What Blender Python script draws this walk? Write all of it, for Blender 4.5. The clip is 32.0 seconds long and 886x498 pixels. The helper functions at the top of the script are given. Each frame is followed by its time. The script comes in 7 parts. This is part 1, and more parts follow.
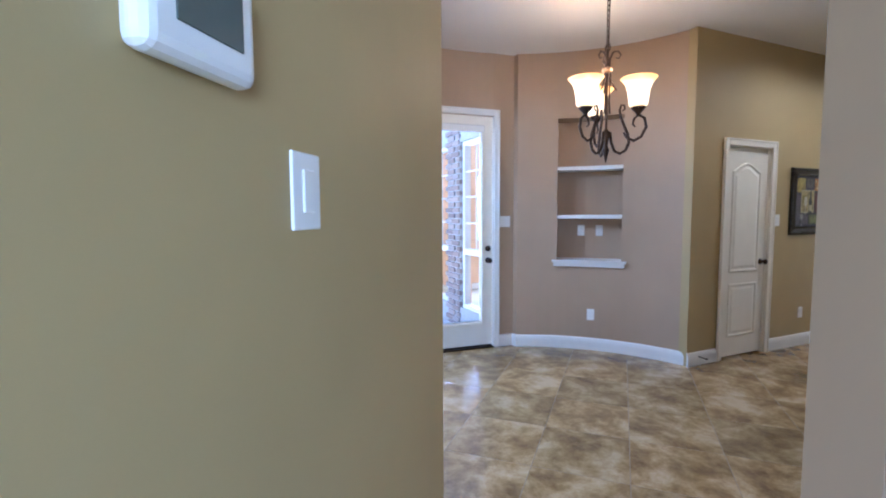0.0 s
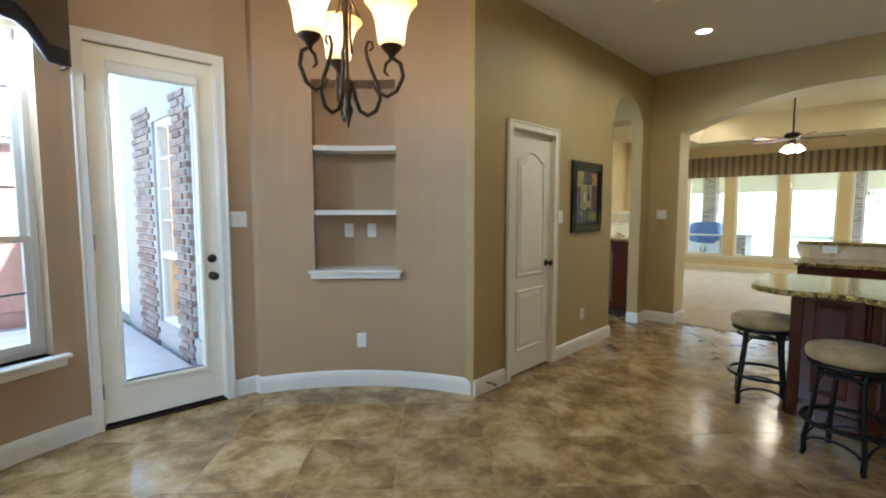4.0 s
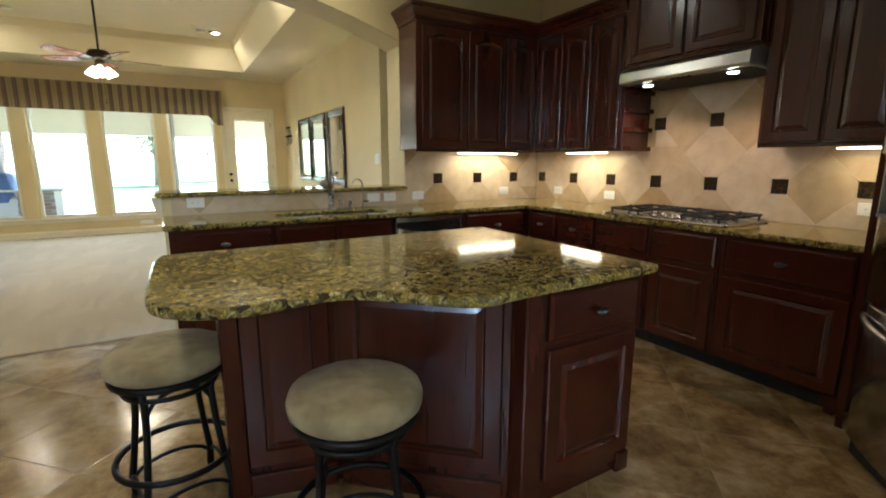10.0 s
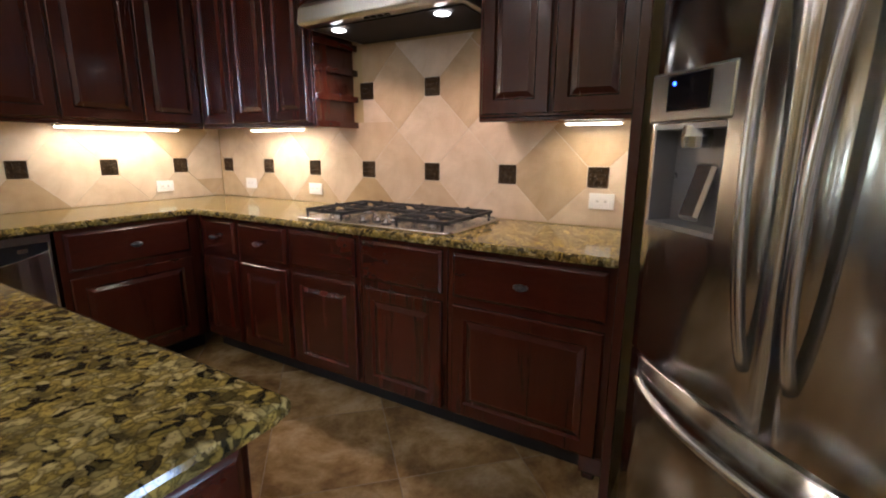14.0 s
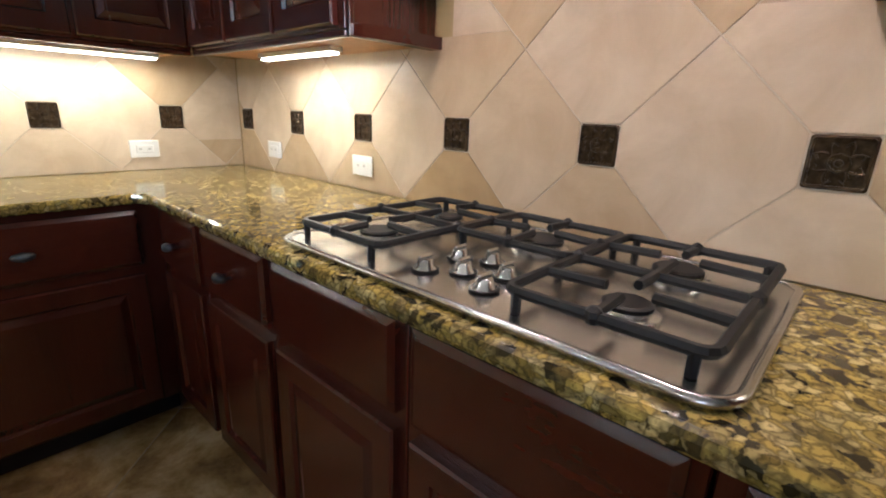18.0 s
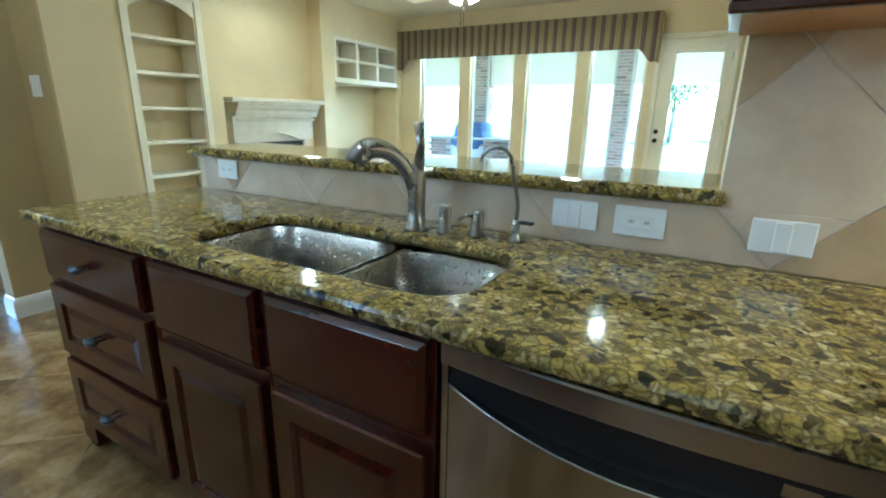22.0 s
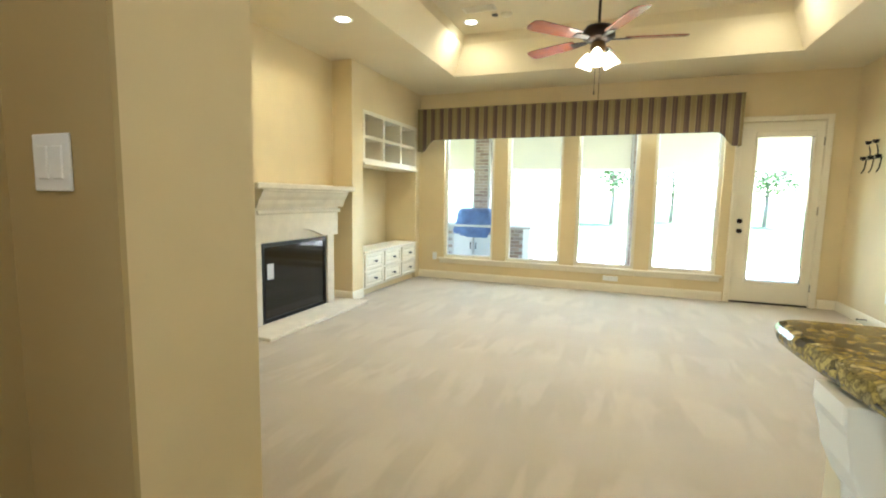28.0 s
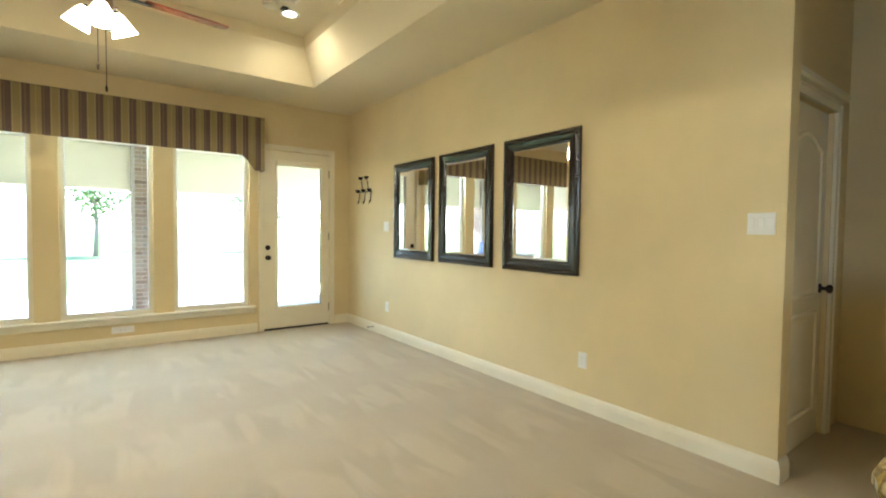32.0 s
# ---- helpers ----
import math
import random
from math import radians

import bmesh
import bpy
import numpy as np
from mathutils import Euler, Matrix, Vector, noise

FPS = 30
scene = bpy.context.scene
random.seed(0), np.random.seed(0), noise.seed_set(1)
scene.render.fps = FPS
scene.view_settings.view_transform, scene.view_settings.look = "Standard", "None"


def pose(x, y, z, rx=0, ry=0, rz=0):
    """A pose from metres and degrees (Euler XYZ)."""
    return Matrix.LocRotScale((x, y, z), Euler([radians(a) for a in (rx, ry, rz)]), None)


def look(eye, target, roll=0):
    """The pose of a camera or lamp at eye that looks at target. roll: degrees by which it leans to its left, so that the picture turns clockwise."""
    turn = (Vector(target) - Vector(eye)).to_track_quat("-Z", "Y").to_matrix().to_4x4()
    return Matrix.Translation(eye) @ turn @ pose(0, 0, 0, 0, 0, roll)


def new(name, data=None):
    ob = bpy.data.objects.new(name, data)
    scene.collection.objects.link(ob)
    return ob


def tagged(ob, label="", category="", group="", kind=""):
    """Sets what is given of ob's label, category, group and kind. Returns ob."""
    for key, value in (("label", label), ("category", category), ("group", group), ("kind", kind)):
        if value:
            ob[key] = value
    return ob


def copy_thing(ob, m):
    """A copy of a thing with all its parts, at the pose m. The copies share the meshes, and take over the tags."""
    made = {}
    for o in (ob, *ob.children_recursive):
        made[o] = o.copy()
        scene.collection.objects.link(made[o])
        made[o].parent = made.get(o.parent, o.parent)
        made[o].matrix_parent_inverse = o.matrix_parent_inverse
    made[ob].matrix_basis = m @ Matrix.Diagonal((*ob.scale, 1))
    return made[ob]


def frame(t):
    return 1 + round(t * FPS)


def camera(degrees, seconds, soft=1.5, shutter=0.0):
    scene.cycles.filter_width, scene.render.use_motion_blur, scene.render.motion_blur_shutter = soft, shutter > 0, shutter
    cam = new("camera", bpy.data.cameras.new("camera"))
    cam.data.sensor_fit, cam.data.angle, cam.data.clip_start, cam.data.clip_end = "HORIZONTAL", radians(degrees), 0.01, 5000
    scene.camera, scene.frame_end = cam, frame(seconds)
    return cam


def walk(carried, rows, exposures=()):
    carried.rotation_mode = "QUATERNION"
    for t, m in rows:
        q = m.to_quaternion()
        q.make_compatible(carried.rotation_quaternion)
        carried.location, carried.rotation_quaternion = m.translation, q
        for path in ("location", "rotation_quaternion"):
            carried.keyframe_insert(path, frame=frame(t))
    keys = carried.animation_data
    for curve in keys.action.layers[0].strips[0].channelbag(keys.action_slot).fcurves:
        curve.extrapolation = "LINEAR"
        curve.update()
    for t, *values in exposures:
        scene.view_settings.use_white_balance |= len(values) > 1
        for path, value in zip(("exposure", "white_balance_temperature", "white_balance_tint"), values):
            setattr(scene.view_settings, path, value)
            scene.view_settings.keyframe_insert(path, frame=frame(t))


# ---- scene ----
cam = camera(87.2, 32.0, soft=2.0)
PATH = [
    (0, (-2.192, -7.201, 1.428), (-4.015, -6.392, 1.274), -0.27),
    (0.5, (-2.374, -7.073, 1.425), (-4.083, -6.044, 1.290), -0.70),
    (1, (-2.530, -6.811, 1.411), (-4.181, -5.689, 1.288), -0.19),
    (1.5, (-2.633, -6.476, 1.405), (-4.293, -5.367, 1.289), -0.07),
    (2, (-2.711, -6.310, 1.416), (-4.368, -5.197, 1.289), 0.19),
    (2.5, (-2.859, -6.354, 1.392), (-4.449, -5.146, 1.270), 0.21),
    (4.5, (-2.959, -5.925, 1.398), (-4.205, -4.371, 1.224), 0.21),
    (5, (-3.025, -5.793, 1.359), (-4.058, -4.088, 1.196), 0.35),
    (5.5, (-3.202, -5.611, 1.323), (-3.931, -3.755, 1.175), -0.30),
    (6, (-3.207, -5.397, 1.318), (-3.677, -3.458, 1.169), -0.11),
    (6.5, (-3.290, -5.131, 1.331), (-3.514, -3.150, 1.169), 0.10),
    (7, (-3.321, -4.940, 1.326), (-3.335, -2.947, 1.162), 0.21),
    (7.5, (-3.389, -4.711, 1.315), (-3.183, -2.729, 1.142), 0.29),
    (8, (-3.475, -4.582, 1.321), (-3.081, -2.631, 1.123), 0.15),
    (8.5, (-3.410, -4.356, 1.315), (-2.908, -2.434, 1.080), -0.35),
    (9, (-3.334, -4.176, 1.306), (-2.723, -2.292, 1.028), -0.72),
    (9.5, (-3.408, -4.079, 1.308), (-2.616, -2.271, 0.987), -0.37),
    (10, (-3.478, -3.970, 1.313), (-2.496, -2.268, 0.942), 0.04),
    (10.5, (-3.514, -3.916, 1.315), (-2.394, -2.309, 0.912), -0.24),
    (11, (-3.410, -3.845, 1.288), (-2.212, -2.299, 0.871), -0.67),
    (11.5, (-3.199, -3.779, 1.264), (-1.965, -2.266, 0.832), -1.34),
    (12, (-2.992, -3.690, 1.254), (-1.691, -2.236, 0.815), -2.03),
    (12.5, (-2.909, -3.606, 1.256), (-1.473, -2.280, 0.832), -1.47),
    (13, (-2.756, -3.449, 1.278), (-1.166, -2.318, 0.841), 0.29),
    (13.5, (-2.515, -3.399, 1.274), (-0.859, -2.359, 0.853), 0.51),
    (14, (-2.273, -3.367, 1.281), (-0.595, -2.365, 0.857), 0.33),
    (14.5, (-2.073, -3.238, 1.280), (-0.336, -2.347, 0.849), 0.88),
    (16.5, (-1.425, -2.946, 1.224), (0.178, -1.865, 0.709), 1.49),
    (17, (-1.355, -2.760, 1.231), (0.260, -1.715, 0.681), 2.80),
    (17.5, (-1.255, -2.605, 1.218), (0.310, -1.481, 0.682), 3.55),
    (18, (-1.123, -2.450, 1.213), (0.300, -1.162, 0.651), 2.08),
    (18.5, (-1.017, -2.302, 1.218), (0.181, -0.815, 0.623), 0.55),
    (19, (-1.048, -2.133, 1.213), (-0.011, -0.518, 0.649), 0.69),
    (19.5, (-1.158, -1.942, 1.233), (-0.252, -0.247, 0.679), 1.93),
    (20, (-1.197, -1.758, 1.221), (-0.595, 0.078, 0.702), 1.96),
    (20.5, (-1.214, -1.554, 1.259), (-1.074, 0.353, 0.672), 0.36),
    (21, (-1.239, -1.390, 1.242), (-1.630, 0.489, 0.679), -0.37),
    (21.5, (-1.417, -1.275, 1.237), (-2.136, 0.504, 0.673), 0.18),
    (22, (-1.618, -1.232, 1.238), (-2.576, 0.433, 0.681), 1.15),
    (22.5, (-1.780, -1.181, 1.238), (-2.981, 0.323, 0.695), 1.62),
    (23, (-1.946, -1.098, 1.249), (-3.383, 0.178, 0.694), -0.09),
    (23.5, (-2.089, -1.032, 1.263), (-3.706, 0.009, 0.716), -0.76),
    (24, (-2.342, -1.082, 1.254), (-4.015, -0.109, 0.747), 0.28),
    (24.5, (-2.559, -1.132, 1.261), (-4.253, -0.181, 0.785), 0.86),
    (26.5, (-3.439, -0.980, 1.264), (-4.858, 0.377, 0.883), 0.50),
    (27, (-3.622, -0.864, 1.246), (-4.835, 0.693, 0.921), 0.56),
    (27.5, (-3.820, -0.710, 1.276), (-4.788, 1.017, 0.991), 0.53),
    (28, (-3.891, -0.619, 1.289), (-4.588, 1.242, 1.068), 1.02),
    (28.5, (-4.032, -0.504, 1.293), (-4.443, 1.445, 1.119), 1.38),
    (29, (-4.062, -0.284, 1.285), (-4.277, 1.700, 1.153), 0.86),
    (29.5, (-4.024, -0.109, 1.308), (-4.096, 1.887, 1.198), 0.45),
    (30, (-4.092, 0.047, 1.307), (-3.961, 2.041, 1.221), 0.76),
    (30.5, (-4.255, 0.232, 1.302), (-3.834, 2.186, 1.235), 1.27),
    (31, (-4.223, 0.184, 1.281), (-3.602, 2.084, 1.216), 0.80),
    (31.5, (-4.226, 0.250, 1.279), (-3.321, 2.032, 1.211), 0.56),
    (32, (-4.136, 0.271, 1.281), (-2.949, 1.879, 1.206), 0.64),
]
EXPOSURES = [
    (0, 3.33, 4600, 18), (1, 3.33, 4500, 8), (2, 3.3, 4450, 6), (2.5, 3.3, 4600, 6), (5, 3.15, 5700, 2), (8, 3.3, 5250, -2), (10, 3.2, 5500, 4), (12, 3.5, 5900, 12), (14, 3.68, 5300, 18),
    (17, 3.55, 4900, 8), (19, 3.55, 4750, 10), (20, 3.55, 4850, 8), (21, 3.55, 4600, 1), (22, 3.65, 4250, -6), (23, 3.72, 4400, 0), (24.5, 3.8, 5100, 1), (27, 3.85, 5500, 4), (28, 3.65, 5400, 4), (29, 3.45, 5500, 3), (32, 3.4, 5600, 3)]
walk(cam, [(t, look(eye, target, roll)) for t, eye, target, roll in PATH], EXPOSURES)
SKY, SUN, WIN_L, WIN_N = 0.14, 5.0, 2.4, 2.8
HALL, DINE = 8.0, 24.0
CAN_K, CAN_L, BAR, HOODW, CHW, FANW = 4.6, 4.2, 0.40, 1.7, 0.8, 1.4

# ---- world, sun, large lights ----
world = bpy.data.worlds.new("sky")
scene.world = world
world.use_nodes = True
wn = world.node_tree.nodes
sky = wn.new("ShaderNodeTexSky")
sky.sky_type, sky.sun_disc = "NISHITA", False
sky.sun_elevation, sky.sun_rotation = radians(58), radians(40)
world.node_tree.links.new(sky.outputs[0], wn["Background"].inputs[0])
wn["Background"].inputs[1].default_value = SKY
sun_lamp = new("sun", bpy.data.lights.new("sun", "SUN"))
sun_lamp.data.energy, sun_lamp.data.angle, sun_lamp.data.color = SUN, radians(0.6), (1, 0.95, 0.86)
sun_lamp.matrix_world = look((6.81, 8.12, 16.96), (0, 0, 0))


def area_lamp(name, m, w, h, watts, color):
    ob = new(name, bpy.data.lights.new(name, "AREA"))
    ob.data.shape, ob.data.size, ob.data.size_y, ob.data.energy, ob.data.color = "RECTANGLE", w, h, watts, color
    ob.matrix_world = m
    return ob


def spot_lamp(name, x, y, z, watts, color, angle=120, blend=0.7, radius=0.05):
    ob = new(name, bpy.data.lights.new(name, "SPOT"))
    ob.data.energy, ob.data.color, ob.data.spot_size, ob.data.spot_blend, ob.data.shadow_soft_size = watts, color, radians(angle), blend, radius
    ob.location = (x, y, z)
    return ob


def bulb(name, x, y, z, watts, color, radius=0.04):
    ob = new(name, bpy.data.lights.new(name, "POINT"))
    ob.data.energy, ob.data.color, ob.data.shadow_soft_size = watts, color, radius
    ob.location = (x, y, z)
    return ob


WARM = (1.0, 0.88, 0.68)
DAY = (0.72, 0.86, 1.0)
# daylight in the openings, from the heads of the windows
for wx in (-6.08, -5.10, -4.12, -3.10):
    area_lamp("window_daylight", pose(wx, 6.34, 2.285, -40, 0, 0), 0.70, 0.09, WIN_L, DAY)
for deg in (201.2, 223.7, 246.2):
    lx, ly = -4.61 + 1.97 * math.cos(radians(deg)), -5.24 + 1.97 * math.sin(radians(deg))
    area_lamp("nook_daylight", look((lx, ly, 2.39), (-4.61, -5.24, 0.9)), 0.42, 0.09, WIN_N, DAY)
# fill lamps added at two unseen window holes, to brighten hall and dining room
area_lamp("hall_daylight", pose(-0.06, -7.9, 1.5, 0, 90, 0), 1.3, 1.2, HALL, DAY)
area_lamp("dining_daylight", pose(-9.86, -2.4, 1.5, 0, -90, 0), 1.3, 1.2, DINE, DAY)


# ---- materials ----
def srgb(r, g, b):
    return tuple(((c / 255 + 0.055) / 1.055) ** 2.4 if c > 10 else c / 255 / 12.92 for c in (r, g, b)) + (1.0,)


class Mat:
    """A node material on a Principled shader, with short ways to add texture."""

    def __init__(self, name, base=(0.5, 0.5, 0.5, 1), rough=0.5, metal=0.0, **more):
        self.m = bpy.data.materials.new(name)
        self.m.use_nodes = True
        self.t = self.m.node_tree
        self.b = self.t.nodes["Principled BSDF"]
        self.b.inputs["Base Color"].default_value = base
        self.b.inputs["Roughness"].default_value = rough
        self.b.inputs["Metallic"].default_value = metal
        for k, v in more.items():
            self.b.inputs[k.replace("_", " ")].default_value = v
        self.co = None

    def node(self, kind, **vals):
        n = self.t.nodes.new(kind)
        for k, v in vals.items():
            n.inputs[k.replace("_", " ")].default_value = v
        return n

    def link(self, a, b):
        self.t.links.new(a, b)

    def coord(self, scale=(1, 1, 1), rot=(0, 0, 0), kind="Object"):
        c, mp = self.node("ShaderNodeTexCoord"), self.node("ShaderNodeMapping")
        mp.inputs["Scale"].default_value, mp.inputs["Rotation"].default_value = scale, rot
        self.link(c.outputs[kind], mp.inputs["Vector"])
        return mp.outputs[0]

    def noise(self, co, scale, detail=4.0, rough=0.55, dist=0.0):
        n = self.node("ShaderNodeTexNoise", Scale=scale, Detail=detail, Roughness=rough, Distortion=dist)
        self.link(co, n.inputs["Vector"])
        return n.outputs["Fac"]

    def ramp(self, fac, stops):
        r = self.node("ShaderNodeValToRGB")
        e = r.color_ramp.elements
        while len(e) < len(stops):
            e.new(0.5)
        for el, (p, c) in zip(e, stops):
            el.position, el.color = p, c
        self.link(fac, r.inputs[0])
        return r.outputs[0]

    def mix(self, fac, a, b, blend="MIX"):
        n = self.t.nodes.new("ShaderNodeMix")
        n.data_type, n.blend_type = "RGBA", blend
        for sock, v in ((n.inputs[0], fac), (n.inputs[6], a), (n.inputs[7], b)):
            if isinstance(v, (float, int, tuple)):
                sock.default_value = v
            else:
                self.link(v, sock)
        return n.outputs[2]

    def color(self, sock):
        self.link(sock, self.b.inputs["Base Color"])

    def bump(self, fac, strength=0.2, dist=0.01):
        n = self.node("ShaderNodeBump", Strength=strength, Distance=dist)
        self.link(fac, n.inputs["Height"])
        self.link(n.outputs[0], self.b.inputs["Normal"])
        return n

    def rough(self, fac, lo, hi):
        n = self.node("ShaderNodeMapRange")
        n.inputs["To Min"].default_value, n.inputs["To Max"].default_value = lo, hi
        self.link(fac, n.inputs["Value"])
        self.link(n.outputs[0], self.b.inputs["Roughness"])


def paint(name, col, rough=0.55, var=0.06, grain=140.0, bump=0.08):
    """Wall paint with an orange-peel roll texture and slight unevenness."""
    k = Mat(name, col, rough)
    co = k.coord()
    big = k.noise(co, 1.3, 3)
    dark = tuple(c * (1 - var) for c in col[:3]) + (1,)
    lite = tuple(min(1, c * (1 + var)) for c in col[:3]) + (1,)
    k.color(k.ramp(big, [(0.3, dark), (0.7, lite)]))
    k.bump(k.noise(co, grain, 2), bump, 0.002)
    return k.m


def plain(name, col, rough=0.5, metal=0.0, var=0.08, scale=6.0, **more):
    k = Mat(name, col, rough, metal, **more)
    co = k.coord()
    n = k.noise(co, scale, 5)
    k.color(k.ramp(n, [(0.3, tuple(c * (1 - var) for c in col[:3]) + (1,)), (0.7, tuple(min(1, c * (1 + var)) for c in col[:3]) + (1,))]))
    k.rough(n, max(0.02, rough - 0.06), min(1, rough + 0.06))
    return k.m


M_TAN = paint("kitchen_wall_paint", (0.42, 0.318, 0.140, 1))
# kitchen tan made rosier: the nook's daylight tint is put into the colour
M_NOOK = paint("daylit_wall_paint", (0.41, 0.295, 0.185, 1))
M_CREAM = paint("living_wall_paint", (0.68, 0.56, 0.315, 1))
M_PEACH = paint("dining_wall_paint", (0.72, 0.50, 0.32, 1))
M_CEIL = paint("ceiling_paint", (0.74, 0.73, 0.70, 1), 0.8, 0.02, 60, 0.15)
M_LCEIL = paint("living_ceiling_paint", (0.72, 0.63, 0.42, 1), 0.8, 0.02, 60, 0.15)
M_TRIM = plain("white_trim_paint", (0.76, 0.75, 0.71, 1), 0.35, 0, 0.02)
M_CTRIM = plain("cream_trim_paint", (0.78, 0.72, 0.56, 1), 0.38, 0, 0.02)
M_DOORW = plain("door_paint", (0.84, 0.80, 0.69, 1), 0.4, 0, 0.02)
M_PLATE = plain("white_plastic", (0.82, 0.82, 0.80, 1), 0.3, 0, 0.01)
M_PLATE_D = plain("plastic_slot", (0.52, 0.52, 0.50, 1), 0.4, 0, 0.02)
M_BLACK = plain("black_metal", (0.012, 0.011, 0.010, 1), 0.4, 0.6)
M_BRONZE = plain("oil_rubbed_bronze", (0.035, 0.024, 0.018, 1), 0.35, 0.8)
M_STEEL = plain("steel", (0.55, 0.55, 0.54, 1), 0.25, 1.0, 0.05)
M_GRATE = plain("cast_iron", (0.010, 0.010, 0.011, 1), 0.55, 0.2)
M_CONC = plain("concrete", (0.46, 0.44, 0.40, 1), 0.9, 0, 0.12, 3)
# near-black colour of toe kicks, dishwasher tub, fridge grille and hood filter
M_DARK = plain("near_black", (0.01, 0.008, 0.007, 1), 0.8)


def brushed(name, base=(0.50, 0.49, 0.47, 1), rough=0.24, stretch=(1.5, 1.5, 240), smear=0.0):
    """Brushed metal; smear draws its reflections out along the height."""
    k = Mat(name, base, rough, 1.0)
    if smear:
        tan = k.node("ShaderNodeTangent")
        tan.direction_type, tan.axis = "RADIAL", "Z"
        k.link(tan.outputs[0], k.b.inputs["Tangent"])
        k.b.inputs["Anisotropic"].default_value, k.b.inputs["Anisotropic Rotation"].default_value = smear, 0.25
    co = k.coord(stretch)
    n = k.noise(co, 1.0, 3)
    k.rough(n, rough - 0.03, rough + 0.05)
    if not smear:
        k.bump(n, 0.008, 0.001)
    return k.m


M_HOOD = brushed("hood_stainless", (0.42, 0.42, 0.40, 1), 0.28, stretch=(1.5, 240, 240))
M_BRUSH = brushed("brushed_stainless", (0.46, 0.455, 0.44, 1), 0.12, stretch=(240, 240, 1.5), smear=1.0)
M_BRUSH_H = brushed("brushed_stainless_flat", stretch=(1.5, 240, 240))


def cherry(name, grain=(9, 9, 0.9), base=(0.040, 0.0074, 0.0034), lite=(0.064, 0.0122, 0.0050)):
    """Dark stained cherry with long grain and a satin varnish."""
    k = Mat(name, base + (1,), 0.28)
    co = k.coord(grain)
    n = k.noise(co, 1.6, 4, 0.5, 0.5)
    f = k.noise(k.coord((grain[0] * 9, grain[1] * 9, grain[2] * 2)), 4.0, 3)
    c = k.ramp(n, [(0.25, base + (1,)), (0.75, lite + (1,))])
    k.color(k.mix(0.22, c, k.ramp(f, [(0.3, tuple(v * 0.7 for v in base) + (1,)), (0.7, lite + (1,))])))
    k.rough(n, 0.20, 0.30)
    k.b.inputs["Coat Weight"].default_value, k.b.inputs["Coat Roughness"].default_value = 0.25, 0.12
    k.bump(f, 0.03, 0.001)
    return k.m


M_CHERRY = cherry("cherry_wood")
M_CHERRY_H = cherry("cherry_wood_across", (0.9, 0.9, 9))
M_RAWPLY = plain("cabinet_underside", (0.45, 0.24, 0.09, 1), 0.6, 0, 0.15, 20)


def granite():
    """Polished granite: tan and gold grains between grey-brown and dark specks."""
    k = Mat("granite", (0.3, 0.25, 0.1, 1), 0.08)
    co = k.coord()
    warp = k.node("ShaderNodeTexNoise", Scale=26.0, Detail=3.0)
    k.link(co, warp.inputs["Vector"])
    wv = k.mix(0.05, co, warp.outputs["Color"])
    v = k.node("ShaderNodeTexVoronoi", Scale=62.0, Randomness=1.0)
    k.link(wv, v.inputs["Vector"])
    cell = k.node("ShaderNodeSeparateColor")
    k.link(v.outputs["Color"], cell.inputs[0])
    grains = k.ramp(cell.outputs[0], [(0.0, srgb(38, 35, 26)), (0.12, srgb(80, 70, 44)), (0.20, srgb(146, 128, 64)), (0.50, srgb(188, 164, 84)), (0.74, srgb(150, 136, 88)), (0.90, srgb(206, 186, 126))])
    v2 = k.node("ShaderNodeTexVoronoi", Scale=62.0, Randomness=1.0)
    v2.feature = "DISTANCE_TO_EDGE"
    k.link(wv, v2.inputs["Vector"])
    edge = k.ramp(v2.outputs["Distance"], [(0.02, (0.62, 0.62, 0.62, 1)), (0.22, (0, 0, 0, 1))])
    fine = k.noise(co, 130, 5, 0.7)
    specks = k.ramp(fine, [(0.55, (0, 0, 0, 1)), (0.63, (0.7, 0.7, 0.7, 1))])
    c1 = k.mix(edge, grains, srgb(48, 42, 26))
    c2 = k.mix(specks, c1, srgb(58, 50, 34))
    blot = k.ramp(k.noise(co, 22, 3, 0.6), [(0.54, (0, 0, 0, 1)), (0.66, (0.75, 0.75, 0.75, 1))])
    c3 = k.mix(blot, c2, k.mix(specks, srgb(84, 74, 46), srgb(28, 26, 20)))
    patch = k.ramp(k.noise(co, 6, 3), [(0.38, (0.80, 0.78, 0.72, 1)), (0.62, (1.08, 1.05, 0.95, 1))])
    k.color(k.mix(1.0, c3, patch, "MULTIPLY"))
    k.rough(fine, 0.05, 0.12)
    return k.m


M_GRANITE = granite()


def travertine(name, lo, hi, rough=0.35):
    """Stone tile whose shade differs tile by tile, with clouding and small pits."""
    k = Mat(name, lo + (1,), rough)
    co = k.coord()
    info = k.node("ShaderNodeObjectInfo")
    n = k.noise(co, 5.5, 6, 0.6, 0.6)
    c = k.ramp(n, [(0.28, lo + (1,)), (0.72, hi + (1,))])
    tint = k.ramp(info.outputs["Random"], [(0.0, (0.76, 0.66, 0.46, 1)), (0.30, (0.92, 0.86, 0.74, 1)), (0.45, (1.03, 1.01, 0.97, 1)), (1.0, (1.12, 1.12, 1.12, 1))])
    k.color(k.mix(1.0, c, tint, "MULTIPLY"))
    k.rough(n, rough - 0.08, rough + 0.10)
    k.bump(k.noise(co, 60, 4, 0.7), 0.10, 0.002)
    return k.m


M_SPLASH = travertine("backsplash_stone", (0.47, 0.37, 0.25), (0.64, 0.54, 0.41))
M_GROUT = plain("sand_grout", (0.62, 0.55, 0.44, 1), 0.85, 0, 0.08, 30)
